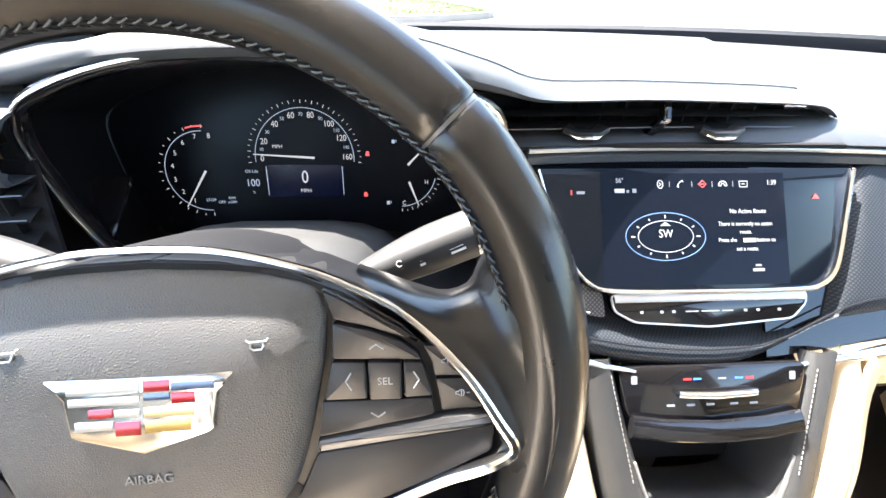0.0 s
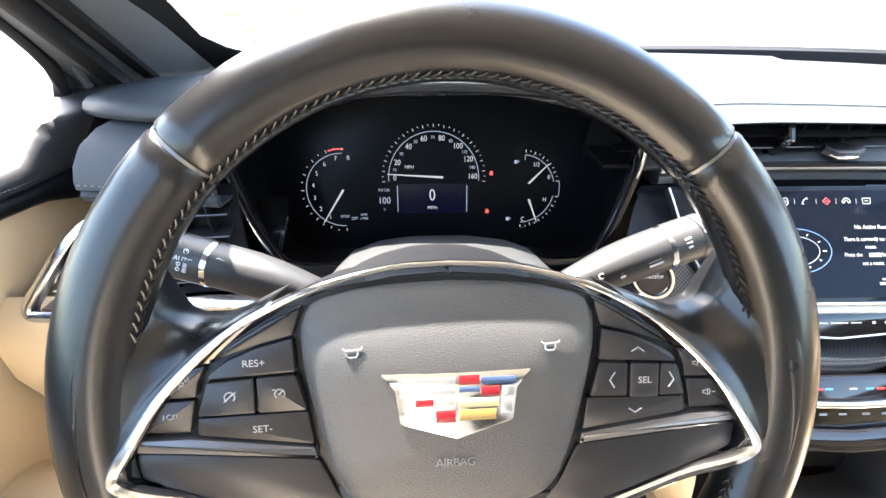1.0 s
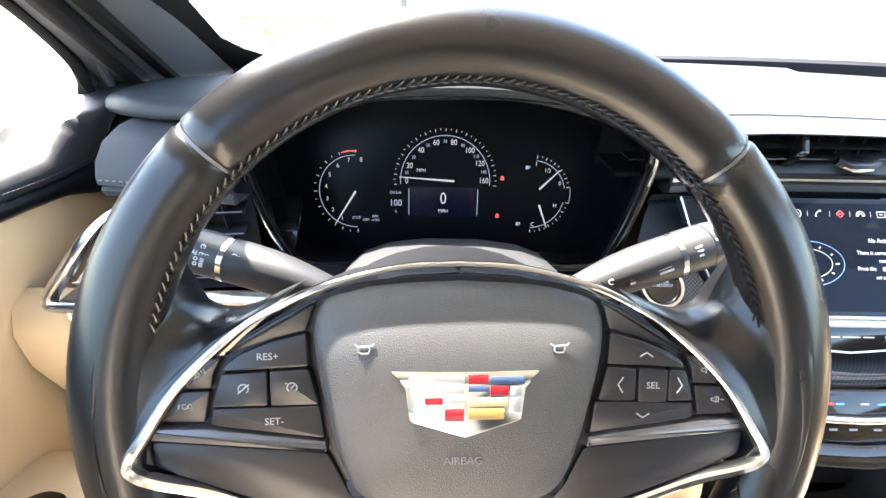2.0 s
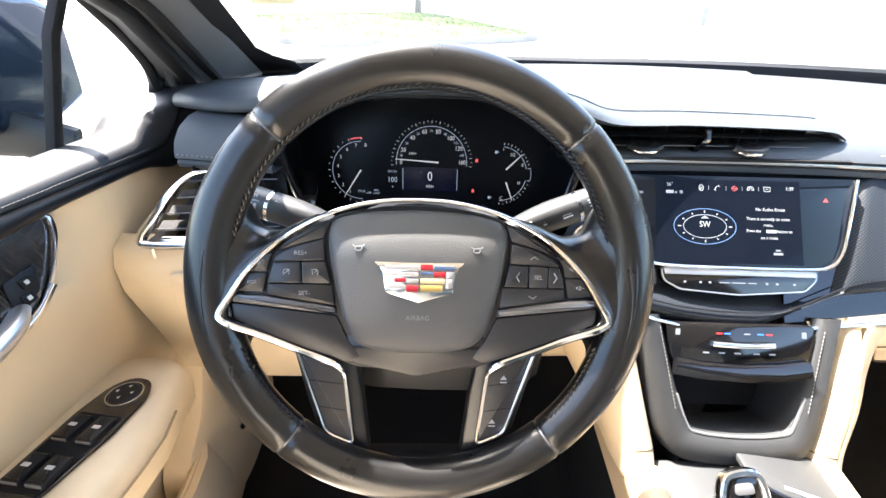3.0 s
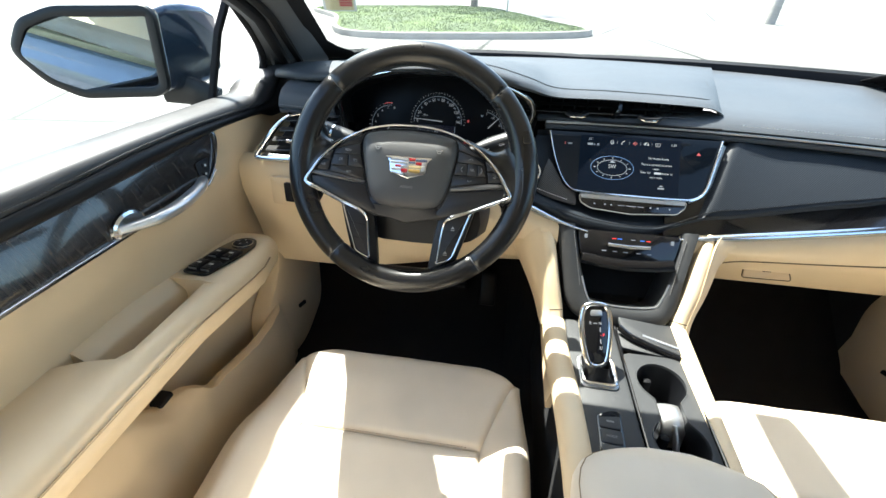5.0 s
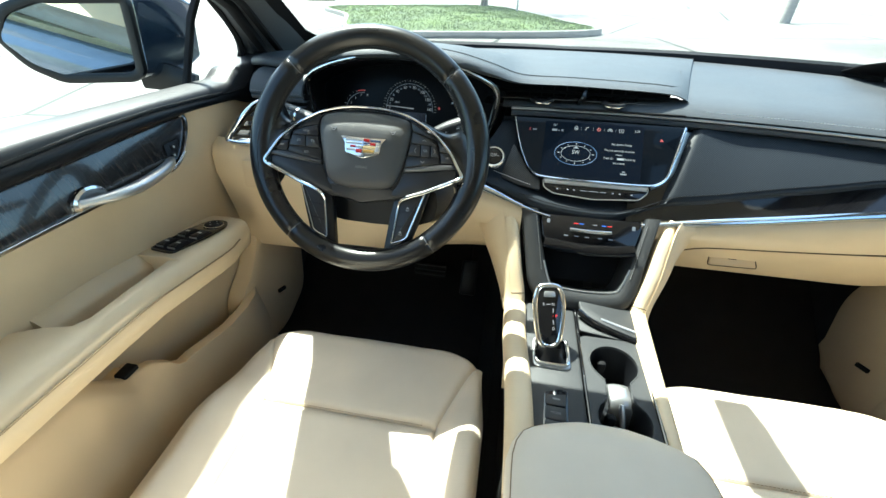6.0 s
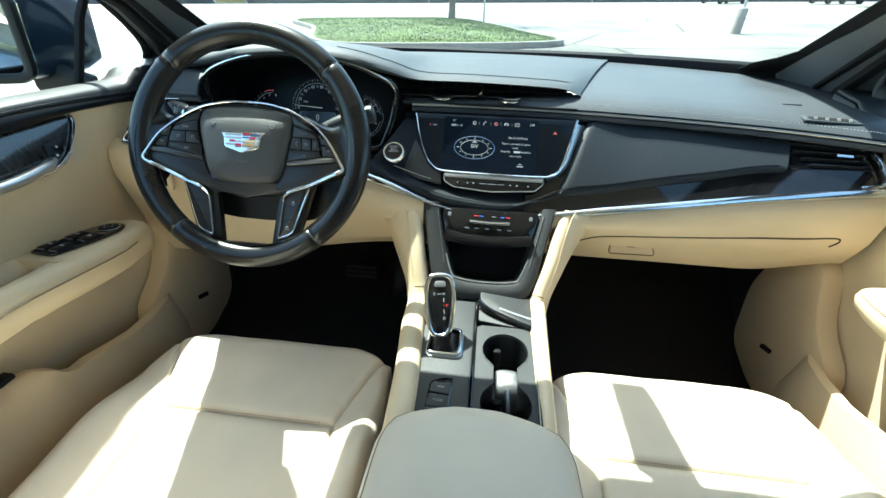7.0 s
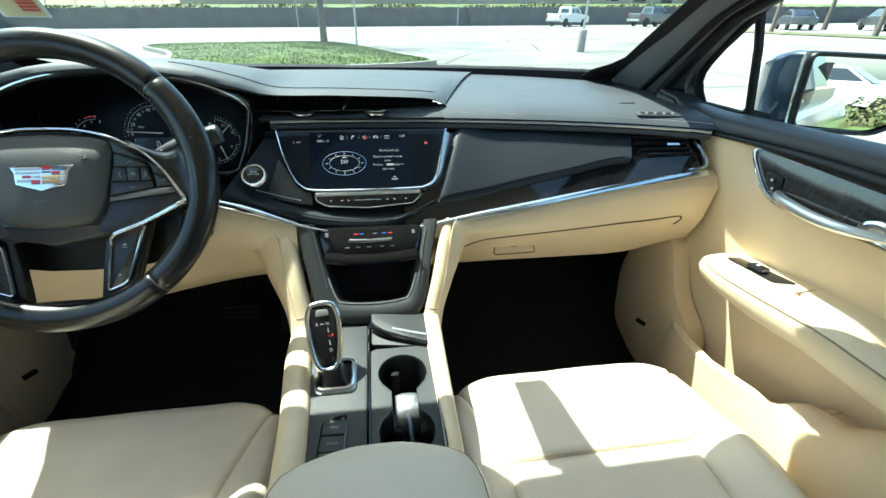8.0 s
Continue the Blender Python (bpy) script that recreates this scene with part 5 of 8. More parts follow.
def driver_vent():
    """Tall end vent beside the door: a chrome hook round dark slats."""
    hook = [(-0.600, 0.175, 1.066), (-0.632, 0.166, 1.066), (-0.652, 0.158, 1.060), (-0.672, 0.147, 1.042), (-0.695, 0.135, 1.014), (-0.711, 0.128, 0.994), (-0.704, 0.126, 0.986), (-0.66, 0.130, 0.985), (-0.60, 0.135, 0.986)]
    part("vent_frame", sweep(spline(hook, 5), prof_round(0.010, 0.012, 10), (0, -0.8, 0.5), size=lambda t: 0.35 + 0.65 * sm(0.1, 0.5, t)), CHROME, dash, "satin chrome vent surround")
    rows = [[(x, lerp(0.150, 0.185, (z - 0.985) / 0.085) + 0.020, z) for x in (lerp(-0.702, -0.640, (z - 0.985) / 0.085), -0.60, lerp(-0.545, -0.556, (z - 0.985) / 0.085))] for z in (0.985, 1.01, 1.04, 1.07)]
    part("end_vent_back", shell(rows, 0.004, (0, 1, 0)), MATTE, dash)
    part("vent_floor", shell([[(x, lerp(0.130, 0.172, v), 0.9885) for v in (0, 0.5, 1)] for x in (-0.708, -0.66, -0.60, -0.55)], 0.004, (0, 0, -1)), GLOSS, dash)
    for k in range(4):
        z = 0.998 + 0.018 * k
        y = lerp(0.145, 0.178, (z - 0.985) / 0.085)
        run = [(-0.702 + 0.0145 * k, y - 0.006, z), (-0.64, y, z), (-0.556, y + 0.009, z)]
        part("vent_slat", sweep([(a, b + 0.009, c) for a, b, c in run], prof_round(0.018, 0.0018, 8), (0, -0.25, 0.95)), MATTE, dash)
        part("slat_edge", tube(run, 0.0007, 6), GUN, dash)
    for x in (-0.655, -0.625, -0.595, -0.572):
        part("vent_fin", box((x, 0.184, 1.028), (0.0014, 0.012, 0.075)), MATTE, dash)
    part("vent_tab", box((-0.645, 0.148, 1.018), (0.016, 0.010, 0.008), 0.002), CHROME, dash)


end_vent()
driver_vent()
rows = [[Vector((-p.x, p.y, p.z)) for p in (face_pt(lerp(0.53, lerp(0.640, 0.700, t), k / 8), t, -0.006) for t in (0, 0.25, 0.5, 0.75, 1.0))] for k in range(9)]
part("driver_vent_panel", shell(rows, 0.004, -FACE_N), GLOSS, dash)
# black shoulder above the driver's end vent, with demister slot
rows = []
for i in range(9):
    x = lerp(-0.676, -0.556, i / 8)
    y = lerp(0.184, 0.170, i / 8)
    rows.append([Vector((x, y + p, z)) for p, z in ((0.080, 1.112), (0.050, 1.111), (0.024, 1.104), (0.008, 1.092), (0.001, 1.080), (0.0, 1.074), (0.004, 1.071), (0.001, 1.068), (0.003, 1.062), (0.03, 1.060))])
part("shoulder", shell(rows, 0.006, (0, 1, -0.2)), DASH, dash, "charcoal stitched dash end above the vent", sharp=60)
part("shoulder_thread", stitches([(lerp(-0.674, -0.56, k / 6), lerp(0.184, 0.170, k / 6) - 0.0006, 1.0785) for k in range(7)], 0.005, 0.0006, (0, -1, 0)), THREAD, dash)
part("shoulder_slot", shell([[(x, lerp(0.275, 0.245, (x + 0.72) / 0.16), z) for x in (-0.685, -0.64, -0.57)] for z in (1.108, 1.122)], 0.004, (0, 1, 0)), MATTE, dash)
# passenger demister grille and twilight sensor
dm = frame_of((0.642, 0.240, 1.0692), (0.99, -0.10, -0.012), (0.0, 0.99, 0.12))
part("demister_frame", plate(corner_round([(-0.045, -0.012), (0.05, -0.012), (0.038, 0.012), (-0.045, 0.012)], 0.004), dm, 0.003, 0.001, lo=-0.0015), DASH, dash)
part("demister_well", plate(corner_round([(-0.036, -0.007), (0.04, -0.007), (0.032, 0.007), (-0.036, 0.007)], 0.003), dm, 0.001, lo=0.0010), MATTE, dash)
for k in range(4):
    part("demister_fin", plate([(-0.030 + 0.019 * k, -0.007), (-0.024 + 0.019 * k, -0.007), (-0.018 + 0.019 * k, 0.007), (-0.024 + 0.019 * k, 0.007)], dm, 0.0015, lo=0.0012), SILVER, dash)
part("sensor_cap", plate(corner_round([(-0.019, -0.006), (0.019, -0.006), (0.019, 0.006), (-0.019, 0.006)], 0.0055), frame_of((0.625, 0.335, 1.0745), (1, -0.03, 0), (0, 1, 0.05)), 0.003, 0.001), DASH, dash)

# touch screen with chrome surround
SC = frame_of((0.033, 0.2209, 0.9898), (1, 0, 0), (0, 0.625, 0.781))
SCN = SC.to_3x3() @ Vector((0, 0, 1))
gl = [(p.x, p.y) for p in spline([(-0.166, 0.058, 0), (-0.1525, 0.006, 0), (-0.1375, -0.031, 0), (-0.121, -0.053, 0), (-0.095, -0.0615, 0), (0.0, -0.0635, 0), (0.085, -0.0630, 0), (0.112, -0.0590, 0), (0.130, -0.0425, 0), (0.1425, 0.0, 0), (0.157, 0.058, 0)], 4)]
scr = part("touch_screen", plate(gl, SC, 0.010, 0.0006, lo=0.0045), SCREEN, dash, "black glass touch screen, lit")
part("lit_area", plate([(-0.106, -0.058), (0.083, -0.058), (0.083, 0.053), (-0.106, 0.053)], SC, 0.0002, lo=0.01455), mat("dark blue display", (0.003, 0.004, 0.007), 0.06, spec=0.05, emit=(0.02, 0.05, 0.10), power=0.02), scr)
U = [(p[0] * 1.005, p[1] - 0.001) for p in gl]
part("screen_chrome", sweep([SC @ Vector((a, b, 0.0145)) for a, b in U], prof_round(0.0045, 0.006, 8), SCN, size=lambda t: 0.6 + 0.6 * sm(0.15, 0.5, t)), CHROME, dash, "satin chrome screen surround")
inn = spline([(0.1575, 0.052, 0), (0.1455, 0.006, 0), (0.133, -0.0405, 0), (0.115, -0.0600, 0), (0.100, -0.0645, 0)], 5)
outr = spline([(0.170, 0.050, 0), (0.1585, 0.008, 0), (0.1480, -0.029, 0), (0.1330, -0.051, 0), (0.1080, -0.0665, 0)], 5)
part("screen_flank", loft([[SC @ Vector((p.x, p.y, 0.0135)) for p in inn], [SC @ Vector((*(p.lerp(q, 0.35)).xy, 0.0115)) for p, q in zip(inn, outr)], [SC @ Vector((*(p.lerp(q, 0.8)).xy, 0.0075)) for p, q in zip(inn, outr)], [SC @ Vector((q.x, q.y, 0.002)) for q in outr]]), SATIN, dash, "silver flank beside the screen", sharp=60)
wv = corner_round([(-0.164, 0.004), (-0.148, -0.022), (-0.128, -0.054), (-0.106, -0.0645), (-0.104, -0.088), (-0.150, -0.0800), (-0.184, -0.0690)], 0.005)
part("weave_panel", plate(wv, SC, 0.010, 0.0008, lo=0.000), WEAVE, dash, "charcoal dotted weave trim")
bar = corner_round([(-0.0997, -0.0662), (0.100, -0.0662), (0.0985, -0.078), (0.0835, -0.0918), (-0.002, -0.0985), (-0.0766, -0.0928), (-0.0965, -0.0820)], 0.005)
bb = part("button_bar", plate(bar, SC, 0.012, 0.0015, lo=0.002), GLOSS, dash, "piano-black button bar")
part("bar_chrome", sweep([SC @ Vector((p[0], p[1], 0.0125)) for p in bar], prof_round(0.0026, 0.003, 6), SCN, True), SILVER, bb)
part("bar_top", plate([(-0.097, -0.0655), (0.098, -0.0655), (0.097, -0.0745), (-0.096, -0.0745)], SC, 0.0135, 0.003, lo=0.002), SATIN, bb, "satin silver bar top")
for x in (-0.070, -0.050, -0.038, 0.035, 0.048, 0.070):
    part("bar_mark", plate([(x - 0.0016, -0.0845), (x + 0.0016, -0.0845), (x + 0.0016, -0.0820), (x - 0.0016, -0.0820)], SC, 0.0003, lo=0.0141), LIT_FAINT, bb)
for x0, x1 in ((-0.026, -0.013), (-0.010, 0.008), (0.011, 0.022)):
    part("bar_word", plate([(x0, -0.0838), (x1, -0.0838), (x1, -0.0826), (x0, -0.0826)], SC, 0.0003, lo=0.0141), LIT_FAINT, bb)


def on_screen(m, bm_name, body, x, y, size, material, parent, width=0.9, lo=0.0149):
    part(bm_name, text(body, size, m @ Matrix.Translation((x, y, lo)), 0.0001, width=width), material, parent, smooth=False)


for body, x, y, sz in (("SW", -0.0422, -0.0075, 0.0120), ("No Active Route", 0.0435, 0.0143, 0.0068), ("There is currently no active", 0.040, 0.0017, 0.0062), ("route.", 0.040, -0.0063, 0.0062), ("Press the               button to", 0.041, -0.0144, 0.0062), ("set a route.", 0.041, -0.0232, 0.0062), ("56°", -0.0866, 0.0455, 0.0070), ("1:39", 0.0700, 0.0430, 0.0075)):
    on_screen(SC, "screen_text", body, x, y, sz * 0.94, LIT_SCR, scr, 0.86)
for x0, x1, y0, y1, mm in ((0.037, 0.050, -0.0166, -0.0126, LIT_SCR), (-0.092, -0.082, 0.0335, 0.0375, LIT_SCR), (-0.080, -0.0775, 0.0335, 0.0362, LIT_FAINT), (-0.074, -0.070, 0.0335, 0.0375, LIT_FAINT), (-0.136, -0.1345, 0.0315, 0.0365, LIT_PINK), (-0.130, -0.122, 0.0325, 0.0352, LIT_FAINT), (0.048, 0.054, -0.0405, -0.0385, LIT_FAINT), (0.045, 0.057, -0.0455, -0.0425, LIT_FAINT)):
    part("screen_bar", plate([(x0, y0), (x1, y0), (x1, y1), (x0, y1)], SC, 0.0002, lo=0.0149), mm, scr)


def on_glass(x, y, lo=0.0149):
    return SC @ Vector((x, y, lo))


CX, CY = -0.0422, -0.0100
for a0 in range(12):
    a = a0 * math.pi / 6
    l = 0.0042 if a0 % 3 == 0 else 0.0026
    c, s_ = math.cos(a), math.sin(a)
    part("compass_tick", sweep([on_glass(CX + 0.031 * c, CY + 0.0180 * s_), on_glass(CX + (0.031 + l) * c, CY + (0.0180 + l * 0.8) * s_)], prof_round(0.0014, 0.0004, 4), SCN), LIT_SCR, scr)
turns = [k / 40 * 6.2832 for k in range(40)]
part("compass_ring", sweep([on_glass(CX + 0.028 * math.cos(a), CY + 0.0155 * math.sin(a), 0.0148) for a in turns], prof_round(0.0008, 0.0004, 4), SCN, True), LIT_DIM, scr)
part("compass_glow", sweep([on_glass(CX + 0.0405 * math.cos(a), CY + 0.0235 * math.sin(a), 0.0147) for a in turns], prof_round(0.0011, 0.0004, 4), SCN, True), LIT_RING, scr)
part("compass_arrow", plate([(CX - 0.0055, 0.0005), (CX + 0.0055, 0.0005), (CX, 0.0045)], SC, 0.0002, lo=0.0149), LIT_DIM, scr)
ICONS = {
    -0.0455: [[(0.0028 * math.cos(a), 0.0040 * math.sin(a)) for a in [k / 14 * 6.2832 for k in range(15)]], [(-0.0012, 0.0015), (0.0010, 0.0), (-0.0012, -0.0015)]],
    -0.0250: [[(-0.0024, -0.0030), (-0.0018, 0.0004), (0.0008, 0.0028), (0.0030, 0.0030)], [(-0.0034, -0.0020), (-0.0012, -0.0032)], [(0.0018, 0.0040), (0.0034, 0.0020)]],
    -0.0020: [[(-0.0040, 0), (0, 0.0036), (0.0040, 0), (0, -0.0036), (-0.0040, 0)], [(-0.0020, 0), (0.0020, 0)]],
    0.0190: [[(0.0042 * math.cos(a), -0.0012 + 0.0042 * math.sin(a)) for a in [radians(-10 + 20 * k) for k in range(11)]], [(-0.0022, -0.0018), (-0.0010, 0.0008), (0.0010, 0.0008), (0.0022, -0.0018)], [(-0.0040, -0.0018), (-0.0020, -0.0018)], [(0.0020, -0.0018), (0.0040, -0.0018)]],
    0.0405: [[(-0.0044, 0.0028), (0.0044, 0.0028), (0.0038, -0.0030), (-0.0038, -0.0030), (-0.0044, 0.0028)], [(-0.0016, 0.0), (0.0016, 0.0)]],
}
for x, strokes in ICONS.items():
    bm = bmesh.new()
    for ln in strokes:
        sweep([on_glass(x + a, 0.0418 + b) for a, b in ln], prof_round(0.0009, 0.0004, 4), SCN, bm=bm)
    part("screen_icon", bm, LIT_PINK if x == -0.0020 else LIT_SCR, scr)
    if x > -0.0455:
        part("icon_divider", plate([(x - 0.0112, 0.039), (x - 0.0108, 0.039), (x - 0.0108, 0.0446), (x - 0.0112, 0.0446)], SC, 0.0002, lo=0.0149), LIT_FAINT, scr)
part("hazard_mark", plate([(0.112, 0.0265), (0.120, 0.0265), (0.116, 0.0318)], SC, 0.0002, lo=0.0149), LIT_PINK, scr)

part("dash_inner", shell([[(x, 0.365, z) for x in (-0.72, -0.4, -0.13)] for z in (0.90, 1.0, 1.10)], 0.004, (0, 1, 0)), MATTE, dash)
# start button
SB = frame_of(face_pt(-0.168, 0.63, 0.006), (1, 0, 0), (0, 0.726, 0.688))
stb = part("start_button", lathe([(0.0, 0.006), (0.0155, 0.0055), (0.017, 0.004), (0.017, 0)], SB, 28), GLOSS, dash, "black engine start button")
part("button_ring", lathe([(0.0168, 0.004), (0.0180, 0.0066), (0.0205, 0.0068), (0.0225, 0.0045), (0.0235, 0.0)], SB, 32), CHROME, stb)
for body, y in (("ENGINE", 0.0045), ("START/STOP", 0.0005)):
    on_screen(SB, "button_word", body, 0, y, 0.0042, WHITE, stb, 0.85, 0.0062)

# instrument cluster
CL = frame_of((-0.367, 0.322, 1.02), (1, 0, 0), (0, 0.296, 0.955))
clu = part("cluster_face", plate(corner_round([(-0.245, 0.055), (-0.205, -0.115), (0.205, -0.115), (0.24, 0.055), (0.14, 0.125), (-0.14, 0.125)], 0.03), CL, 0.002, lo=-0.003), mat("cluster black", (0.004, 0.005, 0.007), 0.3, spec=0.12, var=0.05), dash, "black instrument face with lit gauges")
ring2 = spline([(-0.190, 0.043, 0.128), (-0.150, 0.066, 0.142), (-0.08, 0.084, 0.150), (0, 0.089, 0.153), (0.08, 0.084, 0.146), (0.150, 0.066, 0.125), (0.188, 0.043, 0.100), (0.186, 0.0, 0.088), (0.170, -0.05, 0.085), (0.15, -0.075, 0.085), (0.08, -0.075, 0.09), (0, -0.070, 0.09), (-0.08, -0.075, 0.098), (-0.15, -0.075, 0.10), (-0.172, -0.05, 0.105), (-0.188, 0.0, 0.118)], 4, True)
bowl = []
for k in range(5):
    t = k / 4
    bowl.append([CL @ Vector((p.x * (1 + 0.16 * t * (1 - t * 0.3)), p.y * (1 + 0.10 * t), p.z * (1 - t) + 0.0005)) for p in ring2])
part("cluster_bowl", loft(bowl, cv=True), mat("cluster shroud", (0.006, 0.0065, 0.008), 0.35, spec=0.25, var=0.05), clu)
part("cluster_frame", sweep([CL @ Vector((p.x * 1.012, p.y * 1.02, p.z - 0.003)) for p in ring2], prof_round(0.012, 0.012, 10), CL.to_3x3() @ Vector((0, 0, 1)), True), GLOSS, clu, "piano-black cluster frame")
part("cluster_chrome", sweep([CL @ Vector((p.x * 1.012, p.y * 1.02, p.z + 0.0045)) for p in ring2[-10:] + ring2[:28]], prof_round(0.0035, 0.0035, 8), CL.to_3x3() @ Vector((0, 0, 1))), CHROME, clu, "thin chrome cluster edge")


def arc(cx, cy, r, a0, a1, n=28, lo=0.002):
    return [CL @ Vector((cx + r * math.cos(radians(lerp(a0, a1, k / n))), cy + r * math.sin(radians(lerp(a0, a1, k / n))), lo)) for k in range(n + 1)]


CN = CL.to_3x3() @ Vector((0, 0, 1))


def gauge(cx, cy, r, a0, a1, ticks, inner=True, red=None, name="gauge_arc"):
    part(name, sweep(arc(cx, cy, r * 0.87, a0, a1), prof_round(0.0008, 0.0004, 4), CN), LIT_DIM, clu)
    bm = bmesh.new()
    for k in range(ticks + 1):
        a = radians(lerp(a0, a1, k / ticks))
        l = 0.0035 if k % 2 == 0 else 0.0018
        p, q = (CL @ Vector((cx + rr * math.cos(a), cy + rr * math.sin(a), 0.002)) for rr in (r - l, r))
        sweep([p, q], prof_round(0.0008, 0.0004, 4), CN, bm=bm)
    part("gauge_ticks", bm, LIT, clu)
    if red:
        part("red_zone", sweep(arc(cx, cy, r * 0.97, *red), prof_round(0.0017, 0.0004, 4), CN), LIT_PINK, clu)


def needle(x0, y0, x1, y1):
    part("needle", sweep([CL @ Vector((x0, y0, 0.005)), CL @ Vector((x1, y1, 0.005))], prof_round(0.0026, 0.001, 6), CN, size=lambda t: 1 - 0.6 * t), LIT, clu, "white gauge needle")


gauge(-0.009, 0.003, 0.062, 184, -4, 32)
needle(0.002, 0.004, -0.064, 0.008)
for k, lab in enumerate(("0", "20", "40", "60", "80", "100", "120", "160")):
    a = radians((180, 157, 129, 104, 78, 52, 28, 2)[k])
    on_screen(CL, "gauge_number", lab, -0.009 + 0.0465 * math.cos(a), 0.003 + 0.047 * math.sin(a), 0.0092, LIT, clu, 0.85, 0.002)
for k, lab in enumerate(("10", "30", "50", "70", "90", "110", "140")):
    a = radians((168, 143, 116, 91, 65, 40, 15)[k])
    on_screen(CL, "gauge_number", lab, -0.009 + 0.0475 * math.cos(a), 0.003 + 0.047 * math.sin(a), 0.0055, LIT_DIM, clu, 0.85, 0.002)
on_screen(CL, "gauge_number", "MPH", -0.038, 0.016, 0.0055, LIT, clu, 1, 0.002)
gauge(-0.118, -0.011, 0.050, 88, 272, 16, red=(86, 108))
needle(-0.117, -0.010, -0.143, -0.050)
for k in range(1, 9):
    a = radians(lerp(238, 82, (k - 1) / 7))
    on_screen(CL, "gauge_number", str(k), -0.115 + 0.0385 * math.cos(a), -0.011 + 0.0385 * math.sin(a), 0.0075, LIT, clu, 0.9, 0.002)
gauge(0.096, -0.011, 0.047, 84, 12, 10)
gauge(0.096, -0.011, 0.047, -12, -88, 10)
part("gauge_arc", sweep(arc(0.096, -0.011, 0.0475, 12, -12), prof_round(0.0006, 0.0004, 4), CN), LIT_DIM, clu)
needle(0.105, -0.004, 0.128, 0.019)
needle(0.106, -0.023, 0.117, -0.051)
for lab, x, y in (("1", 0.100, 0.026), ("1/2", 0.114, 0.018), ("0", 0.130, 0.003), ("H", 0.126, -0.024), ("C", 0.100, -0.048)):
    on_screen(CL, "gauge_number", lab, x, y, 0.007, LIT, clu, 0.9, 0.002)
part("trip_display", plate([(-0.052, -0.040), (0.030, -0.040), (0.030, -0.004), (-0.052, -0.004)], CL, 0.0004, lo=0.0004), BLUE_GLOW, clu, "blue trip display showing zero")
for x in (-0.053, 0.031):
    part("display_edge", plate([(x - 0.0004, -0.038), (x + 0.0004, -0.038), (x + 0.0004, -0.006), (x - 0.0004, -0.006)], CL, 0.0003, lo=0.001), LIT_DIM, clu)
on_screen(CL, "gauge_number", "0", -0.011, -0.018, 0.020, LIT, clu, 0.8, 0.002)
on_screen(CL, "gauge_number", "MPH", -0.011, -0.033, 0.006, LIT, clu, 1, 0.002)
on_screen(CL, "gauge_number", "100", -0.069, -0.024, 0.0115, LIT_DIM, clu, 0.9, 0.002)
on_screen(CL, "gauge_number", "Oil Life", -0.069, -0.011, 0.0048, LIT_DIM, clu, 1, 0.002)
for lab, x, y, z in (("STOP", -0.1175, -0.0430, 0.0046), ("OFF", -0.1060, -0.0455, 0.0046), ("RPM", -0.0945, -0.0410, 0.0040), ("x1000", -0.0945, -0.0455, 0.0040), ("%", -0.069, -0.0345, 0.0040)):
    on_screen(CL, "gauge_number", lab, x, y, z, LIT_DIM, clu, 1, 0.002)
for x, y in ((0.0897, 0.0215), (0.0820, -0.0475)):
    part("gauge_sign", plate([(x - 0.0022, y - 0.002), (x + 0.0012, y - 0.002), (x + 0.0012, y + 0.002), (x - 0.0022, y + 0.002)], CL, 0.0003, lo=0.0015), LIT_DIM, clu)
    part("gauge_sign", plate([(x + 0.0022, y - 0.001), (x + 0.0030, y - 0.001), (x + 0.0030, y + 0.002), (x + 0.0022, y + 0.002)], CL, 0.0003, lo=0.0015), LIT_DIM, clu)
for x, y in ((0.060, 0.008), (0.056, -0.038)):
    part("warning_lamp", plate(corner_round([(x - 0.0024, y - 0.0022), (x + 0.0024, y - 0.0022), (x + 0.0016, y + 0.003), (x - 0.0016, y + 0.003)], 0.001), CL, 0.0003, lo=0.0015), LIT_PINK, clu)

# lower dash: passenger's glovebox side and driver's knee side
rows = []
for i in range(33):
    x = lerp(0.13, 0.755, i / 32)
    p = low_pt(min(x, 0.73))
    e = sm(0.60, 0.755, x)
    w = sm(0.2, 0.13, x)
    rows.append([Vector((x, p.y + 0.01, p.z - 0.004)), Vector((x, p.y - 0.010, p.z - 0.014)), Vector((x, p.y - 0.016 - 0.006 * e, p.z - 0.032)), Vector((x, p.y - 0.014, lerp(0.865, 0.895, e))), Vector((x, lerp(0.160, 0.150, e), lerp(0.825, 0.865, e))), Vector((x, lerp(0.192, 0.165, e), lerp(0.785, 0.83, e))), Vector((x, lerp(0.205, 0.18, e), lerp(0.755, 0.80, e))), Vector((x, 0.235, lerp(0.735, 0.785, e))), Vector((x, 0.45, 0.72))])
part("glovebox_side", loft(rows), CREAM, dash, "cream leather lower dash with glovebox", sharp=60)
GB = [(0.196, 0.772), (0.212, 0.797), (0.232, 0.822), (0.258, 0.838), (0.30, 0.845), (0.375, 0.851), (0.46, 0.858), (0.54, 0.865), (0.62, 0.869), (0.685, 0.873), (0.700, 0.869), (0.699, 0.861), (0.690, 0.851)]


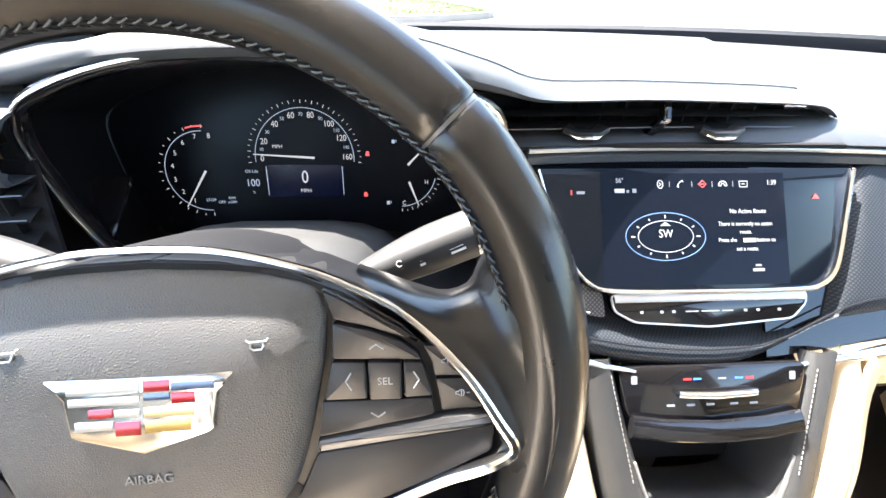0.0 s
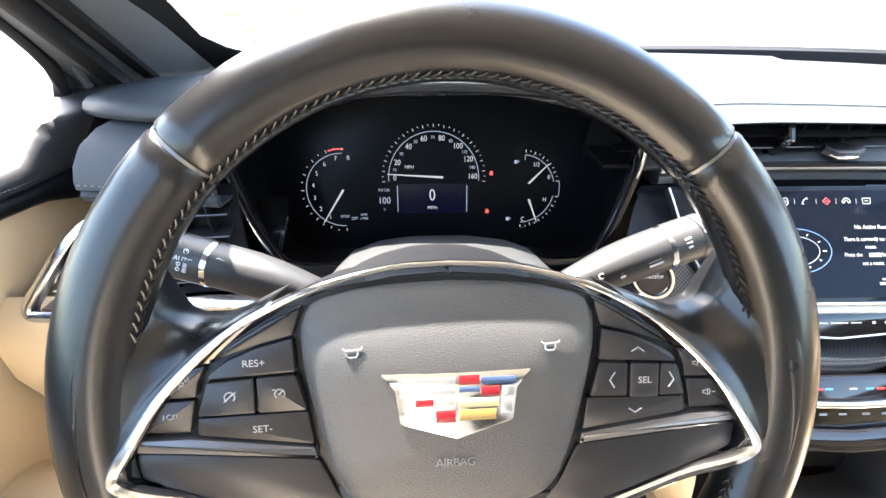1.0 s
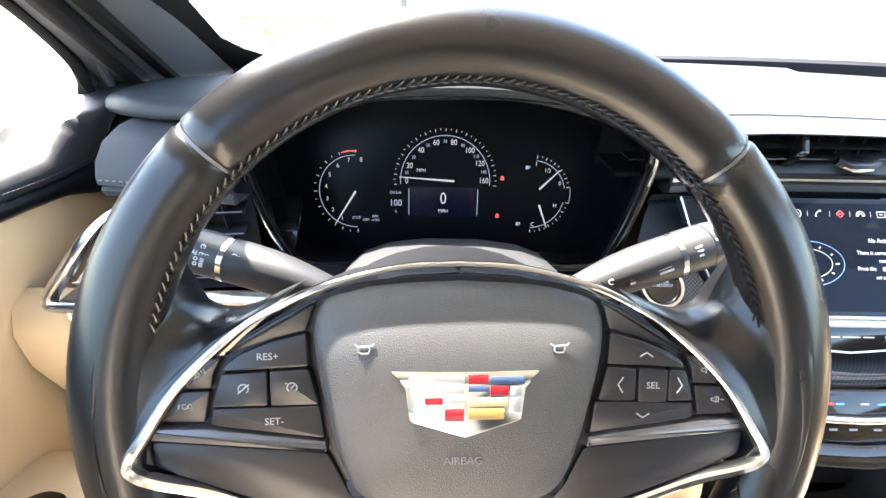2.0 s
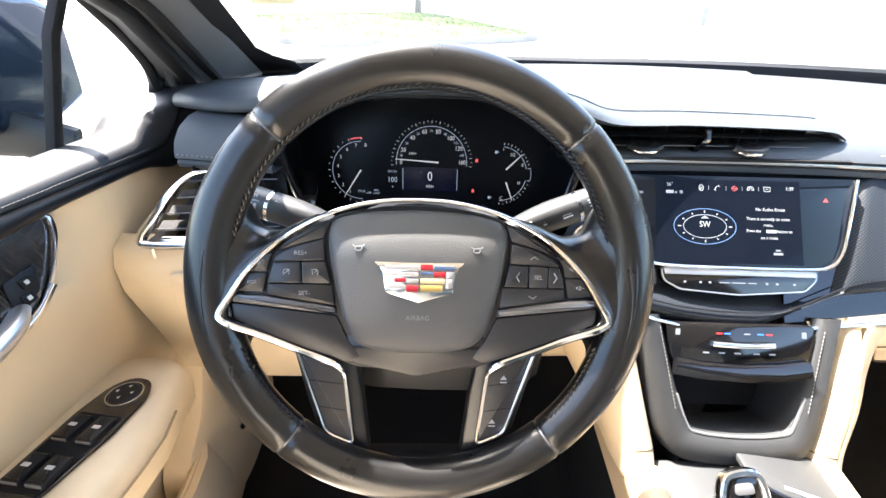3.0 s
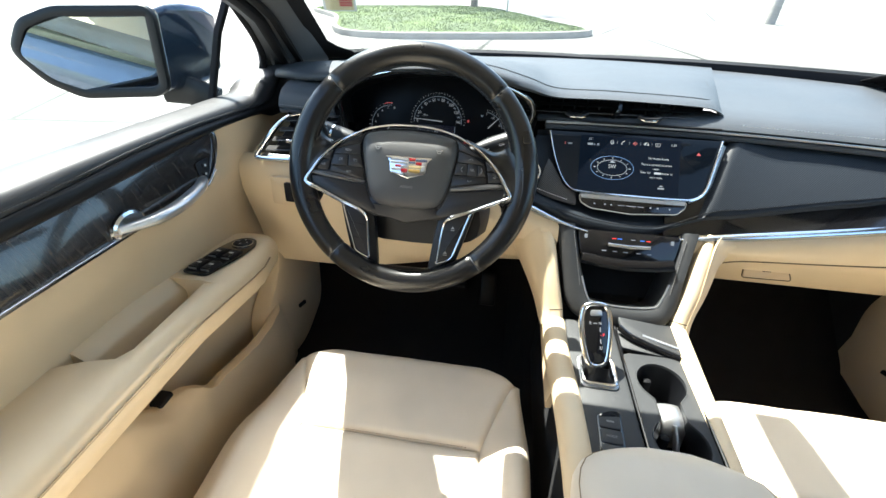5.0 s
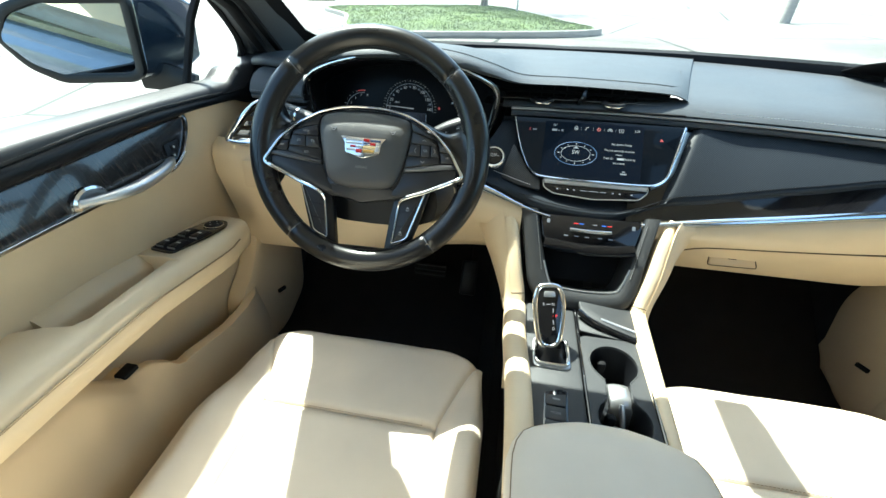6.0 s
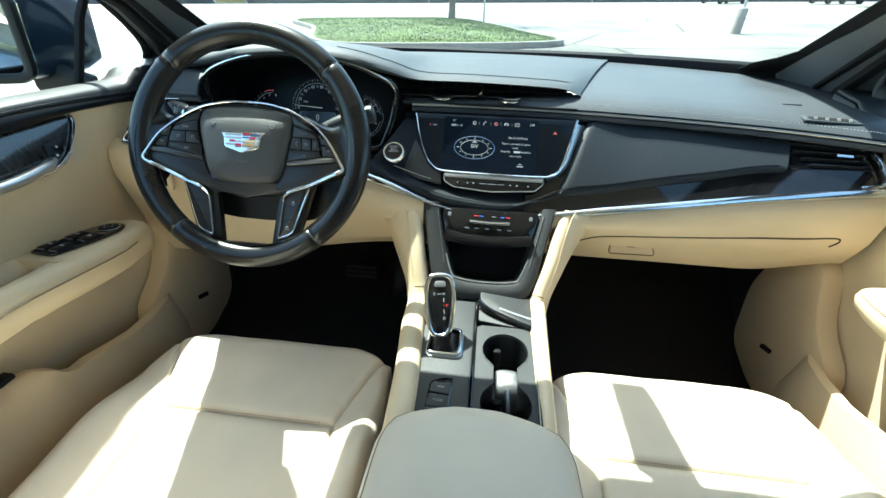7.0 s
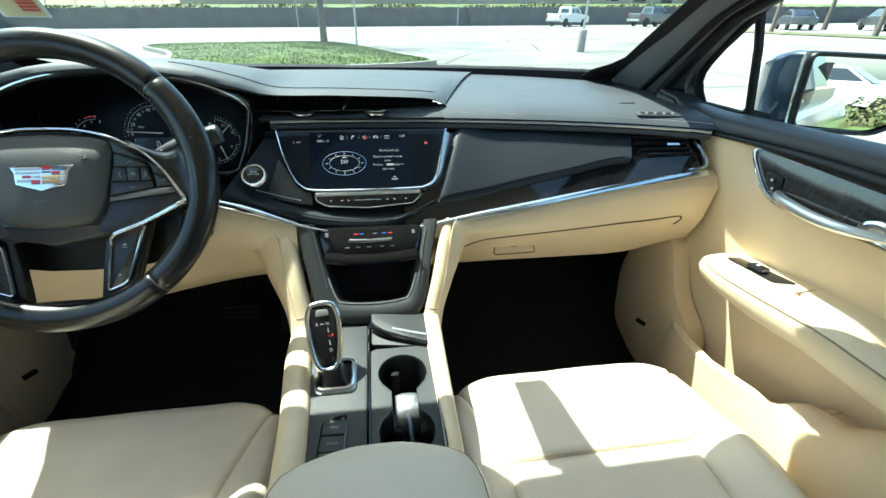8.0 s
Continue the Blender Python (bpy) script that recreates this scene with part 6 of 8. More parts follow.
def lower_y(x, z):
    """Depth of the lower dash face at a height."""
    p = low_pt(min(x, 0.73))
    e = sm(0.60, 0.755, x)
    ks = [(p.z - 0.032, p.y - 0.016), (lerp(0.865, 0.895, e), p.y - 0.014), (lerp(0.825, 0.865, e), lerp(0.160, 0.150, e)), (lerp(0.785, 0.83, e), lerp(0.192, 0.165, e)), (lerp(0.755, 0.80, e), lerp(0.205, 0.18, e)), (lerp(0.735, 0.785, e), 0.235)]
    for (za, ya), (zb, yb) in zip(ks, ks[1:]):
        if za >= z >= zb:
            return lerp(ya, yb, (za - z) / max(1e-6, za - zb))
    return ks[-1][1]


gpath = spline([(x, 0, z) for x, z in GB], 6)
part("glovebox_gap", sweep([(p.x, lower_y(p.x, p.z) - 0.0005, p.z) for p in gpath], prof_round(0.0024, 0.0032, 6)), SEAM, dash)
lm = frame_of((0.338, lower_y(0.338, 0.801) - 0.002, 0.801), (1, 0.0, 0.02), (0, 0.62, 0.78))
part("latch_gap", sweep([lm @ Vector((p.x, p.y, 0.0006)) for p in corner_round([(-0.047, -0.014), (0.047, -0.014), (0.042, 0.014), (-0.042, 0.014)], 0.006)], prof_round(0.002, 0.002, 6), (0, -0.8, 0.6), True), SEAM, dash)
lt = part("glovebox_latch", plate(corner_round([(-0.045, -0.012), (0.045, -0.012), (0.04, 0.012), (-0.04, 0.012)], 0.005), lm, 0.005, 0.0015, lo=-0.003), CREAM_HARD, dash)
part("latch_slot", plate(corner_round([(-0.008, 0.001), (0.008, 0.001), (0.008, 0.005), (-0.008, 0.005)], 0.001), lm, 0.001, lo=0.0018), MATTE, lt)
rows = []
for i in range(29):
    x = lerp(-0.755, -0.10, i / 28)
    p = low_pt(max(x, -0.72))
    zb = lerp(0.705, 0.775, sm(-0.62, -0.14, x))
    rows.append([Vector((x, p.y + 0.01, p.z - 0.004)), Vector((x, p.y - 0.012, p.z - 0.014)), Vector((x, p.y - 0.022, p.z - 0.034)), Vector((x, p.y - 0.024, p.z - 0.07)), Vector((x, 0.142, lerp(p.z, zb, 0.6))), Vector((x, 0.155, lerp(p.z, zb, 0.85))), Vector((x, 0.172, zb)), Vector((x, 0.21, zb - 0.004)), Vector((x, 0.42, zb + 0.02))])
part("knee_side", loft(rows), CREAM, dash, "cream leather driver's knee panel", sharp=60)
hs = frame_of((-0.655, 0.112, 0.925), (1, -0.05, 0), (0, 0.12, 0.98))
part("lamp_switch_plate", plate(corner_round([(-0.03, -0.03), (0.035, -0.03), (0.035, 0.028), (-0.03, 0.028)], 0.006), hs, 0.006, 0.0015, lo=-0.002), CREAM_HARD, dash)
part("lamp_switch", plate(corner_round([(0.002, -0.02), (0.025, -0.02), (0.025, 0.02), (0.002, 0.02)], 0.004), hs, 0.007, 0.002, lo=0.003), PLAST, dash)

# centre stack
ST = frame_of((0.033, 0.1165, 0.868), (1, 0, 0), (0, 0.568, 0.823))
SN = ST.to_3x3() @ Vector((0, 0, 1))
outer = [(-0.137, 0.035), (-0.117, -0.06), (-0.103, -0.118), (-0.073, -0.148), (0.0, -0.155), (0.07, -0.148), (0.096, -0.118), (0.108, -0.06), (0.128, 0.035)]
inner = [(-0.102, 0.035), (-0.086, -0.035), (-0.066, -0.100), (-0.050, -0.112), (0.0, -0.116), (0.050, -0.112), (0.066, -0.100), (0.086, -0.035), (0.102, 0.035)]
oo = spline([(a, b, 0) for a, b in outer], 5)
ii = spline([(a, b, 0) for a, b in inner], 5)
rows = [[ST @ Vector((p.x, p.y, -0.02)) for p in oo], [ST @ Vector((p.x, p.y, 0.004)) for p in oo], [ST @ Vector((lerp(p.x, q.x, 0.12), lerp(p.y, q.y, 0.12), 0.009)) for p, q in zip(oo, ii)], [ST @ Vector((lerp(p.x, q.x, 0.85), lerp(p.y, q.y, 0.85), 0.008)) for p, q in zip(oo, ii)], [ST @ Vector((q.x, q.y, 0.002)) for q in ii], [ST @ Vector((q.x * 0.98, q.y * 0.98, -0.07)) for q in ii]]
stack = part("stack_surround", loft(rows), GREY, dash, "charcoal stitched stack surround", sharp=60)
for a in (-1, 1):
    part("stack_thread", stitches([ST @ Vector((a * x, y, 0.0088)) for x, y in ((0.104, 0.02), (0.094, -0.03), (0.083, -0.085))], 0.005, 0.0006, SN), THREAD, stack)
low_u = [ST @ Vector((q.x * 1.03, q.y - 0.002, 0.006)) for q in ii if q.y < -0.05]
part("cubby_chrome", sweep(low_u, prof_round(0.0032, 0.004, 8), SN), SILVER, stack, "satin chrome cubby edge")
part("cubby_back", plate([(-0.1, 0.03), (-0.08, -0.1), (0.08, -0.1), (0.1, 0.03)], ST, 0.004, lo=-0.07), MATTE, stack)
cp = corner_round([(-0.097, 0.026), (-0.086, -0.026), (-0.05, -0.043), (0.05, -0.043), (0.086, -0.026), (0.097, 0.026)], 0.012)
cl = part("climate_panel", plate(cp, ST, 0.012, 0.002, lo=-0.006), GLOSS, stack, "piano-black climate control panel")
part("panel_visor", sweep([ST @ Vector((x, -0.030 - 0.008 * (1 - (x / 0.085) ** 2), 0.009)) for x in (-0.085, -0.05, 0, 0.05, 0.085)], prof_round(0.022, 0.010, 10), SN), GLOSS, stack)
part("climate_bar", sweep([ST @ Vector((x, 0.0 - 0.002 * (1 - (x / 0.038) ** 2), 0.010)) for x in (-0.039, -0.03, 0, 0.03, 0.039)], prof_round(0.007, 0.007, 10), SN), CHROME, stack, "satin chrome temperature bar")
for k, x in enumerate((-0.044, -0.024, -0.004, 0.020, 0.040)):
    part("climate_mark", plate([(x - 0.004, -0.0135), (x + 0.004, -0.0135), (x + 0.004, -0.0115), (x - 0.004, -0.0115)], ST, 0.0003, lo=0.0061), LIT_FAINT, cl)
for x, mm in ((-0.027, LIT_RED), (-0.017, LIT_BLUE), (0.008, LIT_FAINT), (0.025, LIT_BLUE), (0.036, LIT_RED)):
    part("climate_mark", plate([(x - 0.004, 0.0115), (x + 0.004, 0.0115), (x + 0.004, 0.0132), (x - 0.004, 0.0132)], ST, 0.0003, lo=0.0061), mm, cl)
for x in (-0.08, 0.08):
    part("seat_heat_mark", plate(corner_round([(x - 0.003, 0.009), (x + 0.003, 0.009), (x + 0.003, 0.017), (x - 0.003, 0.017)], 0.001), ST, 0.0003, lo=0.0061), LIT_FAINT, cl)
# cream struts flanking the stack
for a in (-1, 1):
    path = [(0.021 + a * 0.166, 0.146, 0.888), (0.021 + a * 0.158, 0.134, 0.874), (0.021 + a * 0.148, 0.110, 0.842), (0.021 + a * 0.135, 0.075, 0.798), (0.021 + a * 0.118, 0.044, 0.752), (0.021 + a * 0.113, 0.02, 0.724)]
    if a < 0:
        # the driver's strut stands a little closer to the stack
        path = [(x + d, y, z) for (x, y, z), d in zip(path, (0.012, 0.012, 0.011, 0.008, 0.003, 0.0))]
    edge = spline(path, 5)
    w0 = 0.035 if a < 0 else 0.027
    part("strut", sweep(edge, prof_round(w0, 0.046, 14, 3.2), (0, -0.82, 0.57), size=lambda t: 0.62 + 0.38 * sm(0.0, 0.42, t)), CREAM, dash, "cream leather strut beside the stack")
    d = (edge[21] - edge[20]).normalized()
    part("strut_seam", sweep([edge[20], edge[20] + d * 0.0014], prof_round(w0 + 0.0008, 0.0468, 14, 3.2), (0, -0.82, 0.57)), SEAM, dash)
    rows = []
    for k, p in enumerate(edge):
        v = k / (len(edge) - 1)
        w = lerp(0.10, 0.012 if a < 0 else 0.002, max(0.0, (v - 0.2) / 0.8) ** (0.55 if a < 0 else 0.36))
        q = p + Vector((a * 0.010, -0.0185, 0.0125))
        rows.append([q, q + Vector((a * (0.008 + w * 0.12), 0.005, -0.003)), q + Vector((a * (0.010 + w * 0.35), 0.014, -0.006)), q + Vector((a * (0.010 + w * 0.7), 0.026 + 0.02 * v, -0.010)), q + Vector((a * (0.010 + w), 0.050 + 0.05 * v, -0.012))])
    part("strut_flare", shell(rows, 0.006, (0, 1, -0.3)), CREAM, dash, sharp=60)

# black trim above the driver's strip
rows = []
for k in range(15):
    x = lerp(-0.60, -0.19, k / 14)
    p = low_pt(x)
    rows.append([p + Vector((0, 0, 0.002)), Vector((x, 0.180, p.z + 0.003)), Vector((x, 0.205, min(p.z, 0.963))), Vector((x, 0.24, 0.945)), Vector((x, 0.30, 0.93))])
part("driver_trim", shell(rows, 0.004, (0, 0.7, -0.7)), PLAST, dash, "black trim below the instruments")
# steering column shroud
part("column_shroud", sweep([(-0.37, 0.03, 1.028), (-0.37, 0.09, 1.022), (-0.37, 0.16, 0.990), (-0.37, 0.24, 0.94)], prof_round(0.20, 0.09, 18, 2.8), size=lambda t: 0.85 + 0.15 * t), GREY, dash, "black steering column shroud")
part("lower_shroud", sweep([(-0.362, 0.008, 0.948), (-0.362, 0.06, 0.930), (-0.362, 0.12, 0.918), (-0.362, 0.24, 0.905)], prof_round(0.25, 0.095, 20, 3.2), size=lambda t: 0.9 + 0.1 * sm(0, 0.2, t)), PLAST, dash, "black lower steering column cover")
# ---- centre console ----
con = thing("centre_console", (0.033, -0.15, 0.44), label="centre console with cream sides and charcoal top", category="console")
for a in (-1, 1):
    path = [(-0.092, 0.012, 0.735), (-0.0915, -0.06, 0.734), (-0.082, -0.16, 0.732), (-0.077, -0.25, 0.730), (-0.075, -0.34, 0.726)] if a < 0 else [(0.1365, 0.03, 0.735), (0.1355, -0.06, 0.734), (0.135, -0.16, 0.732), (0.1355, -0.25, 0.730), (0.136, -0.34, 0.726)]
    part("side_bolster", sweep(spline(path, 5), prof_round(0.043 if a < 0 else 0.034, 0.05, 14, 2.6), size=(lambda t: 1.0) if a < 0 else (lambda t: 1.0 - 0.38 * t)), CREAM, con, "padded cream leather bolster")
    xo = 0.033 - 0.132 if a < 0 else 0.147
    rows = [[(xo + a * 0.005 * k, y, z) for y in (0.2, 0.1, 0.0, -0.06, -0.12)] for k, z in ((0, 0.735), (0.6, 0.69), (1, 0.66))]
    part("side_panel", shell(rows, 0.01, (-a, 0, 0)), CREAM_HARD, con, "cream console side panel")
    # lower side, its black painting the deep shade between console and seat
    rows = [[(0.033 + a * ((0.112 if a < 0 else 0.104) + 0.012 * k), y, z) for y in (0.22, 0.1, 0.0, -0.3, -0.7)] for k, z in ((0, 0.735), (0.4, 0.66), (1, 0.5), (1.4, 0.38))]
    part("lower_side_shade", shell(rows, 0.01, (-a, 0, 0)), CARPET, con, "lower console side, black for the shade beside the seat")
TOP = 0.742
pl = corner_round([(-0.074, 0.03), (0.019, 0.03), (0.021, -0.27), (-0.066, -0.27)], 0.006)
part("shifter_panel", plate(pl, Matrix.Translation((0, 0, TOP - 0.01)), 0.010, 0.002), GREY, con, "charcoal grained shifter panel")
# cup holder tray: outer rectangle falls into a waisted well
cx, cy = 0.075, -0.155
N = 72
out, well = [], []
for k in range(N):
    a = 2 * math.pi * k / N
    d = Vector((math.cos(a), math.sin(a)))
    t = min(0.050 / max(1e-6, abs(d.x)), 0.112 / max(1e-6, abs(d.y)))
    out.append(Vector((cx, cy)) + d * t)
    r = 0.0
    for oy, rr in ((0.054, 0.0395), (-0.054, 0.0395)):
        b = d.y * oy
        q = b * b - oy * oy + rr * rr
        if q > 0:
            r = max(r, b + math.sqrt(q))
    r = max(r, min(0.020 / max(1e-6, abs(d.x)), 0.07))
    well.append(Vector((cx, cy)) + d * min(r, t * 0.95))
rows = [[Vector((p.x, p.y, TOP - 0.01)) for p in out], [Vector((p.x, p.y, TOP)) for p in out], [Vector((p.x, p.y, TOP + 0.0005)) for p in well], [Vector((lerp(cx, p.x, 0.97), lerp(cy, p.y, 0.985), TOP - 0.004)) for p in well], [Vector((lerp(cx, p.x, 0.90), lerp(cy, p.y, 0.95), TOP - 0.075)) for p in well]]
cup = part("cup_tray", loft(rows, cv=True), GREY, con, "charcoal cup holder tray with two round wells", sharp=60)
part("well_floor", plate([(lerp(cx, p.x, 0.92), lerp(cy, p.y, 0.96)) for p in well], Matrix.Translation((0, 0, TOP - 0.078)), 0.004), PLAST, cup)
part("well_rim", sweep([Vector((p.x, p.y, TOP + 0.0005)) for p in well], prof_round(0.0022, 0.0018, 6), closed=True), GREY, cup, "soft edge of the wells")
lining = [[Vector((lerp(cx, p.x, k), lerp(cy, p.y, 0.5 + 0.5 * k), TOP + z)) for p in well] for k, z in ((0.968, -0.004), (0.93, -0.030), (0.90, -0.074))]
part("well_lining", loft(lining, cv=True), PLAST, cup, "gloss black inner lining of the wells", sharp=60)
saddle = [[Vector((cx + 0.004 + x, y, TOP + z - 0.004 * abs(x / 0.017) ** 3)) for x in (-0.018, -0.014, -0.007, 0, 0.007, 0.014, 0.018)] for y, z in ((-0.126, -0.045), (-0.130, -0.016), (-0.136, -0.008), (-0.146, -0.006), (-0.158, -0.006), (-0.168, -0.008), (-0.176, -0.018), (-0.182, -0.050))]
part("cup_saddle", shell(saddle, 0.004, (0, 0, -1)), SATIN, cup, "pale satin saddle between the wells", sharp=60)
part("cup_tongue", sweep([(cx + 0.004, -0.172, TOP - 0.012), (cx + 0.006, -0.185, TOP - 0.024), (cx + 0.008, -0.205, TOP - 0.050), (cx + 0.009, -0.212, TOP - 0.072)], prof_round(0.018, 0.006, 10), (1, 0, 0)), SATIN, cup)
for oy in (0.054, -0.054):
    part("cup_grip", box((cx - 0.012, cy + oy + 0.020, TOP - 0.045), (0.016, 0.012, 0.05), 0.005), MATTE, cup)
part("front_tray", plate(corner_round([(0.026, 0.045), (0.124, 0.045), (0.124, -0.045), (0.026, -0.03)], 0.006), Matrix.Translation((0, 0, TOP - 0.008)), 0.008, 0.002), GREY, con)
lm2 = frame_of((0.075, 0.0, 0.7535), (1, 0, -0.07), (0, 1, 0.04))
slot = part("phone_slot_lid", plate(corner_round([(-0.049, 0.034), (0.049, 0.034), (0.049, -0.042), (0.005, -0.026), (-0.030, -0.010), (-0.047, 0.004)], 0.005), lm2, 0.006, 0.002, lo=-0.004), GREY, con, "charcoal phone slot lid with a gloss black edge")
part("lid_edge", sweep(spline([lm2 @ Vector(p) for p in ((-0.050, 0.008, -0.002), (-0.030, -0.011, -0.004), (0.005, -0.028, -0.005), (0.051, -0.046, -0.006))], 5), prof_round(0.008, 0.013, 10, 3)), GLOSS, slot, "gloss black front edge")
part("lid_chrome", sweep([lm2 @ Vector(p) for p in ((-0.012, -0.008, 0.0025), (0.012, -0.016, 0.0025), (0.046, -0.026, 0.0025))], prof_round(0.006, 0.0025, 8)), SILVER, slot)
part("console_trim", sweep([(0.0215, 0.03, TOP + 0.001), (0.0225, -0.1, TOP + 0.001), (0.024, -0.27, TOP + 0.001)], prof_round(0.004, 0.006, 8)), GLOSS, con)
part("console_trim", sweep([(0.128, 0.02, TOP + 0.001), (0.126, -0.1, TOP + 0.001), (0.124, -0.27, TOP + 0.001)], prof_round(0.005, 0.008, 8)), GLOSS, con)
bp = Matrix.Translation((-0.024, -0.205, TOP)) @ pose(0, 0, 0, 0, 0, -3)
part("button_frame", plate(corner_round([(-0.019, -0.045), (0.017, -0.045), (0.017, 0.033), (0.003, 0.033), (-0.019, 0.022)], 0.006), bp, 0.002, 0.0005), GLOSS, con)
for k, word in enumerate(("", "MODE", "")):
    y = 0.012 - k * 0.025
    b = part("console_button", plate(corner_round([(-0.0165, y - 0.011), (0.0145, y - 0.011), (0.0145, y + 0.0115), (-0.0165, y + 0.0115 - (0.006 if k == 0 else 0))], 0.003), bp, 0.004, 0.001), GREY, con)
    if word:
        part("button_word", text(word, 0.0054, bp @ Matrix.Translation((-0.001, y, 0.0042)), 0.0001), THREAD, b, smooth=False)
    else:
        part("button_word", plate([(-0.006, y - 0.0014), (0.005, y - 0.0014), (0.005, y + 0.0014), (-0.006, y + 0.0014)], bp, 0.0003, lo=0.004), THREAD, b)
# armrest lid
rows = []
for d in (0.0, 0.003, 0.008, 0.016, 0.028, 0.044, 0.064, 0.09, 0.13, 0.18, 0.25, 0.33, 0.41):
    k = (1 - max(0.0, 1 - (d + 0.002) / 0.092) ** 3) ** (1 / 3)
    w = 0.130 * k + 0.004 * sm(0.1, 0.3, d)
    zt = 0.785 + 0.012 * sm(0, 0.2, d) - 0.014 * sm(0.03, 0.0, d)
    h = 0.030 - 0.012 * sm(0.02, 0.0, d)
    row = []
    for j in range(28):
        a = 2 * math.pi * j / 28
        c, s_ = math.cos(a), math.sin(a)
        row.append(Vector((0.033 + w * math.copysign(abs(c) ** 0.55, c), -0.247 - d, zt - h + h * math.copysign(abs(s_) ** 0.6, s_) + 0.004 * (1 - c * c) * (s_ > 0))))
    rows.append(row)
arm = thing("console_armrest", (0.033, -0.45, 0.74), label="cream leather lid of the console armrest", category="armrest")
part("lid_pad", loft(rows, cv=True, caps=True), CREAM_SEAT, arm, sharp=60)
hem = [Vector((r[2].x, r[2].y, r[2].z)) for r in rows[2:]][::-1] + [Vector((r[12].x, r[12].y, r[12].z)) for r in rows[2:]]
part("lid_seam", sweep(hem, prof_round(0.0016, 0.0016, 6)), CREAM_THREAD, arm)
part("armrest_box", box((0.033, -0.47, 0.60), (0.235, 0.40, 0.29), 0.015), CREAM_HARD, con)

# ---- gear lever ----
lev = thing("gear_lever", (-0.028, -0.098, TOP), label="chrome-edged black gear lever in park", category="gear lever")
LX, LY = -0.028, -0.098
part("lever_plate", plate(corner_round([(LX - 0.031, LY - 0.034), (LX + 0.031, LY - 0.034), (LX + 0.031, LY + 0.034), (LX - 0.031, LY + 0.034)], 0.012), Matrix.Translation((0, 0, TOP)), 0.003, 0.001), SILVER, lev)
rg = corner_round([(LX - 0.026, LY - 0.029), (LX + 0.026, LY - 0.029), (LX + 0.026, LY + 0.029), (LX - 0.026, LY + 0.029)], 0.010)
part("collar", sweep([Vector((p.x, p.y, TOP + 0.005)) for p in rg], prof_round(0.007, 0.010, 8), closed=True), CHROME, lev, "chrome square collar")
part("boot", loft([[Vector((lerp(LX, p.x, s) - 0.004 * (1 - s), lerp(LY, p.y, s) - 0.012 * (1 - s), z)) for p in rg] for s, z in ((0.95, TOP + 0.003), (0.74, TOP + 0.008), (0.55, TOP + 0.018), (0.50, TOP + 0.034))], cv=True), PLAST, lev)
KM = frame_of((-0.041, -0.074, 0.809), (0.99, 0.12, 0.02), (-0.096, 0.641, 0.762)) @ Matrix.Diagonal((0.78, 0.92, 0.9, 1))
kn = [(-0.015, -0.054), (0.015, -0.054), (0.026, -0.024), (0.030, 0.02), (0.024, 0.045), (0.012, 0.052), (-0.012, 0.052), (-0.024, 0.045), (-0.030, 0.02), (-0.026, -0.024)]
ko = spline([(a, b, 0) for a, b in kn], 4, True)
part("knob", loft([[KM @ Vector((p.x * s, p.y * s - dy, z)) for p in ko] for s, z, dy in ((0.3, -0.055, 0.035), (0.4, -0.035, 0.022), (0.75, -0.022, 0.004), (0.95, -0.012, 0), (1.0, -0.003, 0))], cv=True, caps=True), BLACK, lev)
part("knob_chrome", sweep([KM @ Vector((p.x, p.y, 0.0)) for p in ko], prof_round(0.008, 0.010, 10), KM.to_3x3() @ Vector((0, 0, 1)), True), CHROME, lev, "bright chrome knob edge")
part("knob_face", plate([(p.x * 0.9, p.y * 0.92) for p in ko], KM, 0.006, 0.002, lo=-0.003), GLOSS, lev, "gloss black knob face")
part("unlock_button", plate(corner_round([(-0.013, 0.031), (0.013, 0.031), (0.011, 0.042), (-0.011, 0.042)], 0.004), KM, 0.003, 0.001, lo=0.0032), SILVER, lev)
for body, x, y, mm in (("R", -0.012, 0.018, LIT), ("N", 0.008, 0.018, LIT), ("P", 0.015, -0.003, LIT_RED), ("D", 0.009, -0.026, LIT)):
    part("lever_letter", text(body, 0.0078, KM @ Matrix.Translation((x, y, 0.0032)), 0.0001), mm, lev, smooth=False)
for p, q, mm in (((-0.006, 0.018), (0.002, 0.018), LIT), ((0.008, 0.011), (0.008, 0.003), LIT), ((0.008, -0.003), (0.0095, -0.003), LIT_RED), ((0.008, -0.010), (0.009, -0.018), LIT)):
    part("lever_line", sweep([KM @ Vector((*p, 0.0033)), KM @ Vector((*q, 0.0033))], prof_round(0.0012, 0.0004, 4), KM.to_3x3() @ Vector((0, 0, 1))), mm, lev)


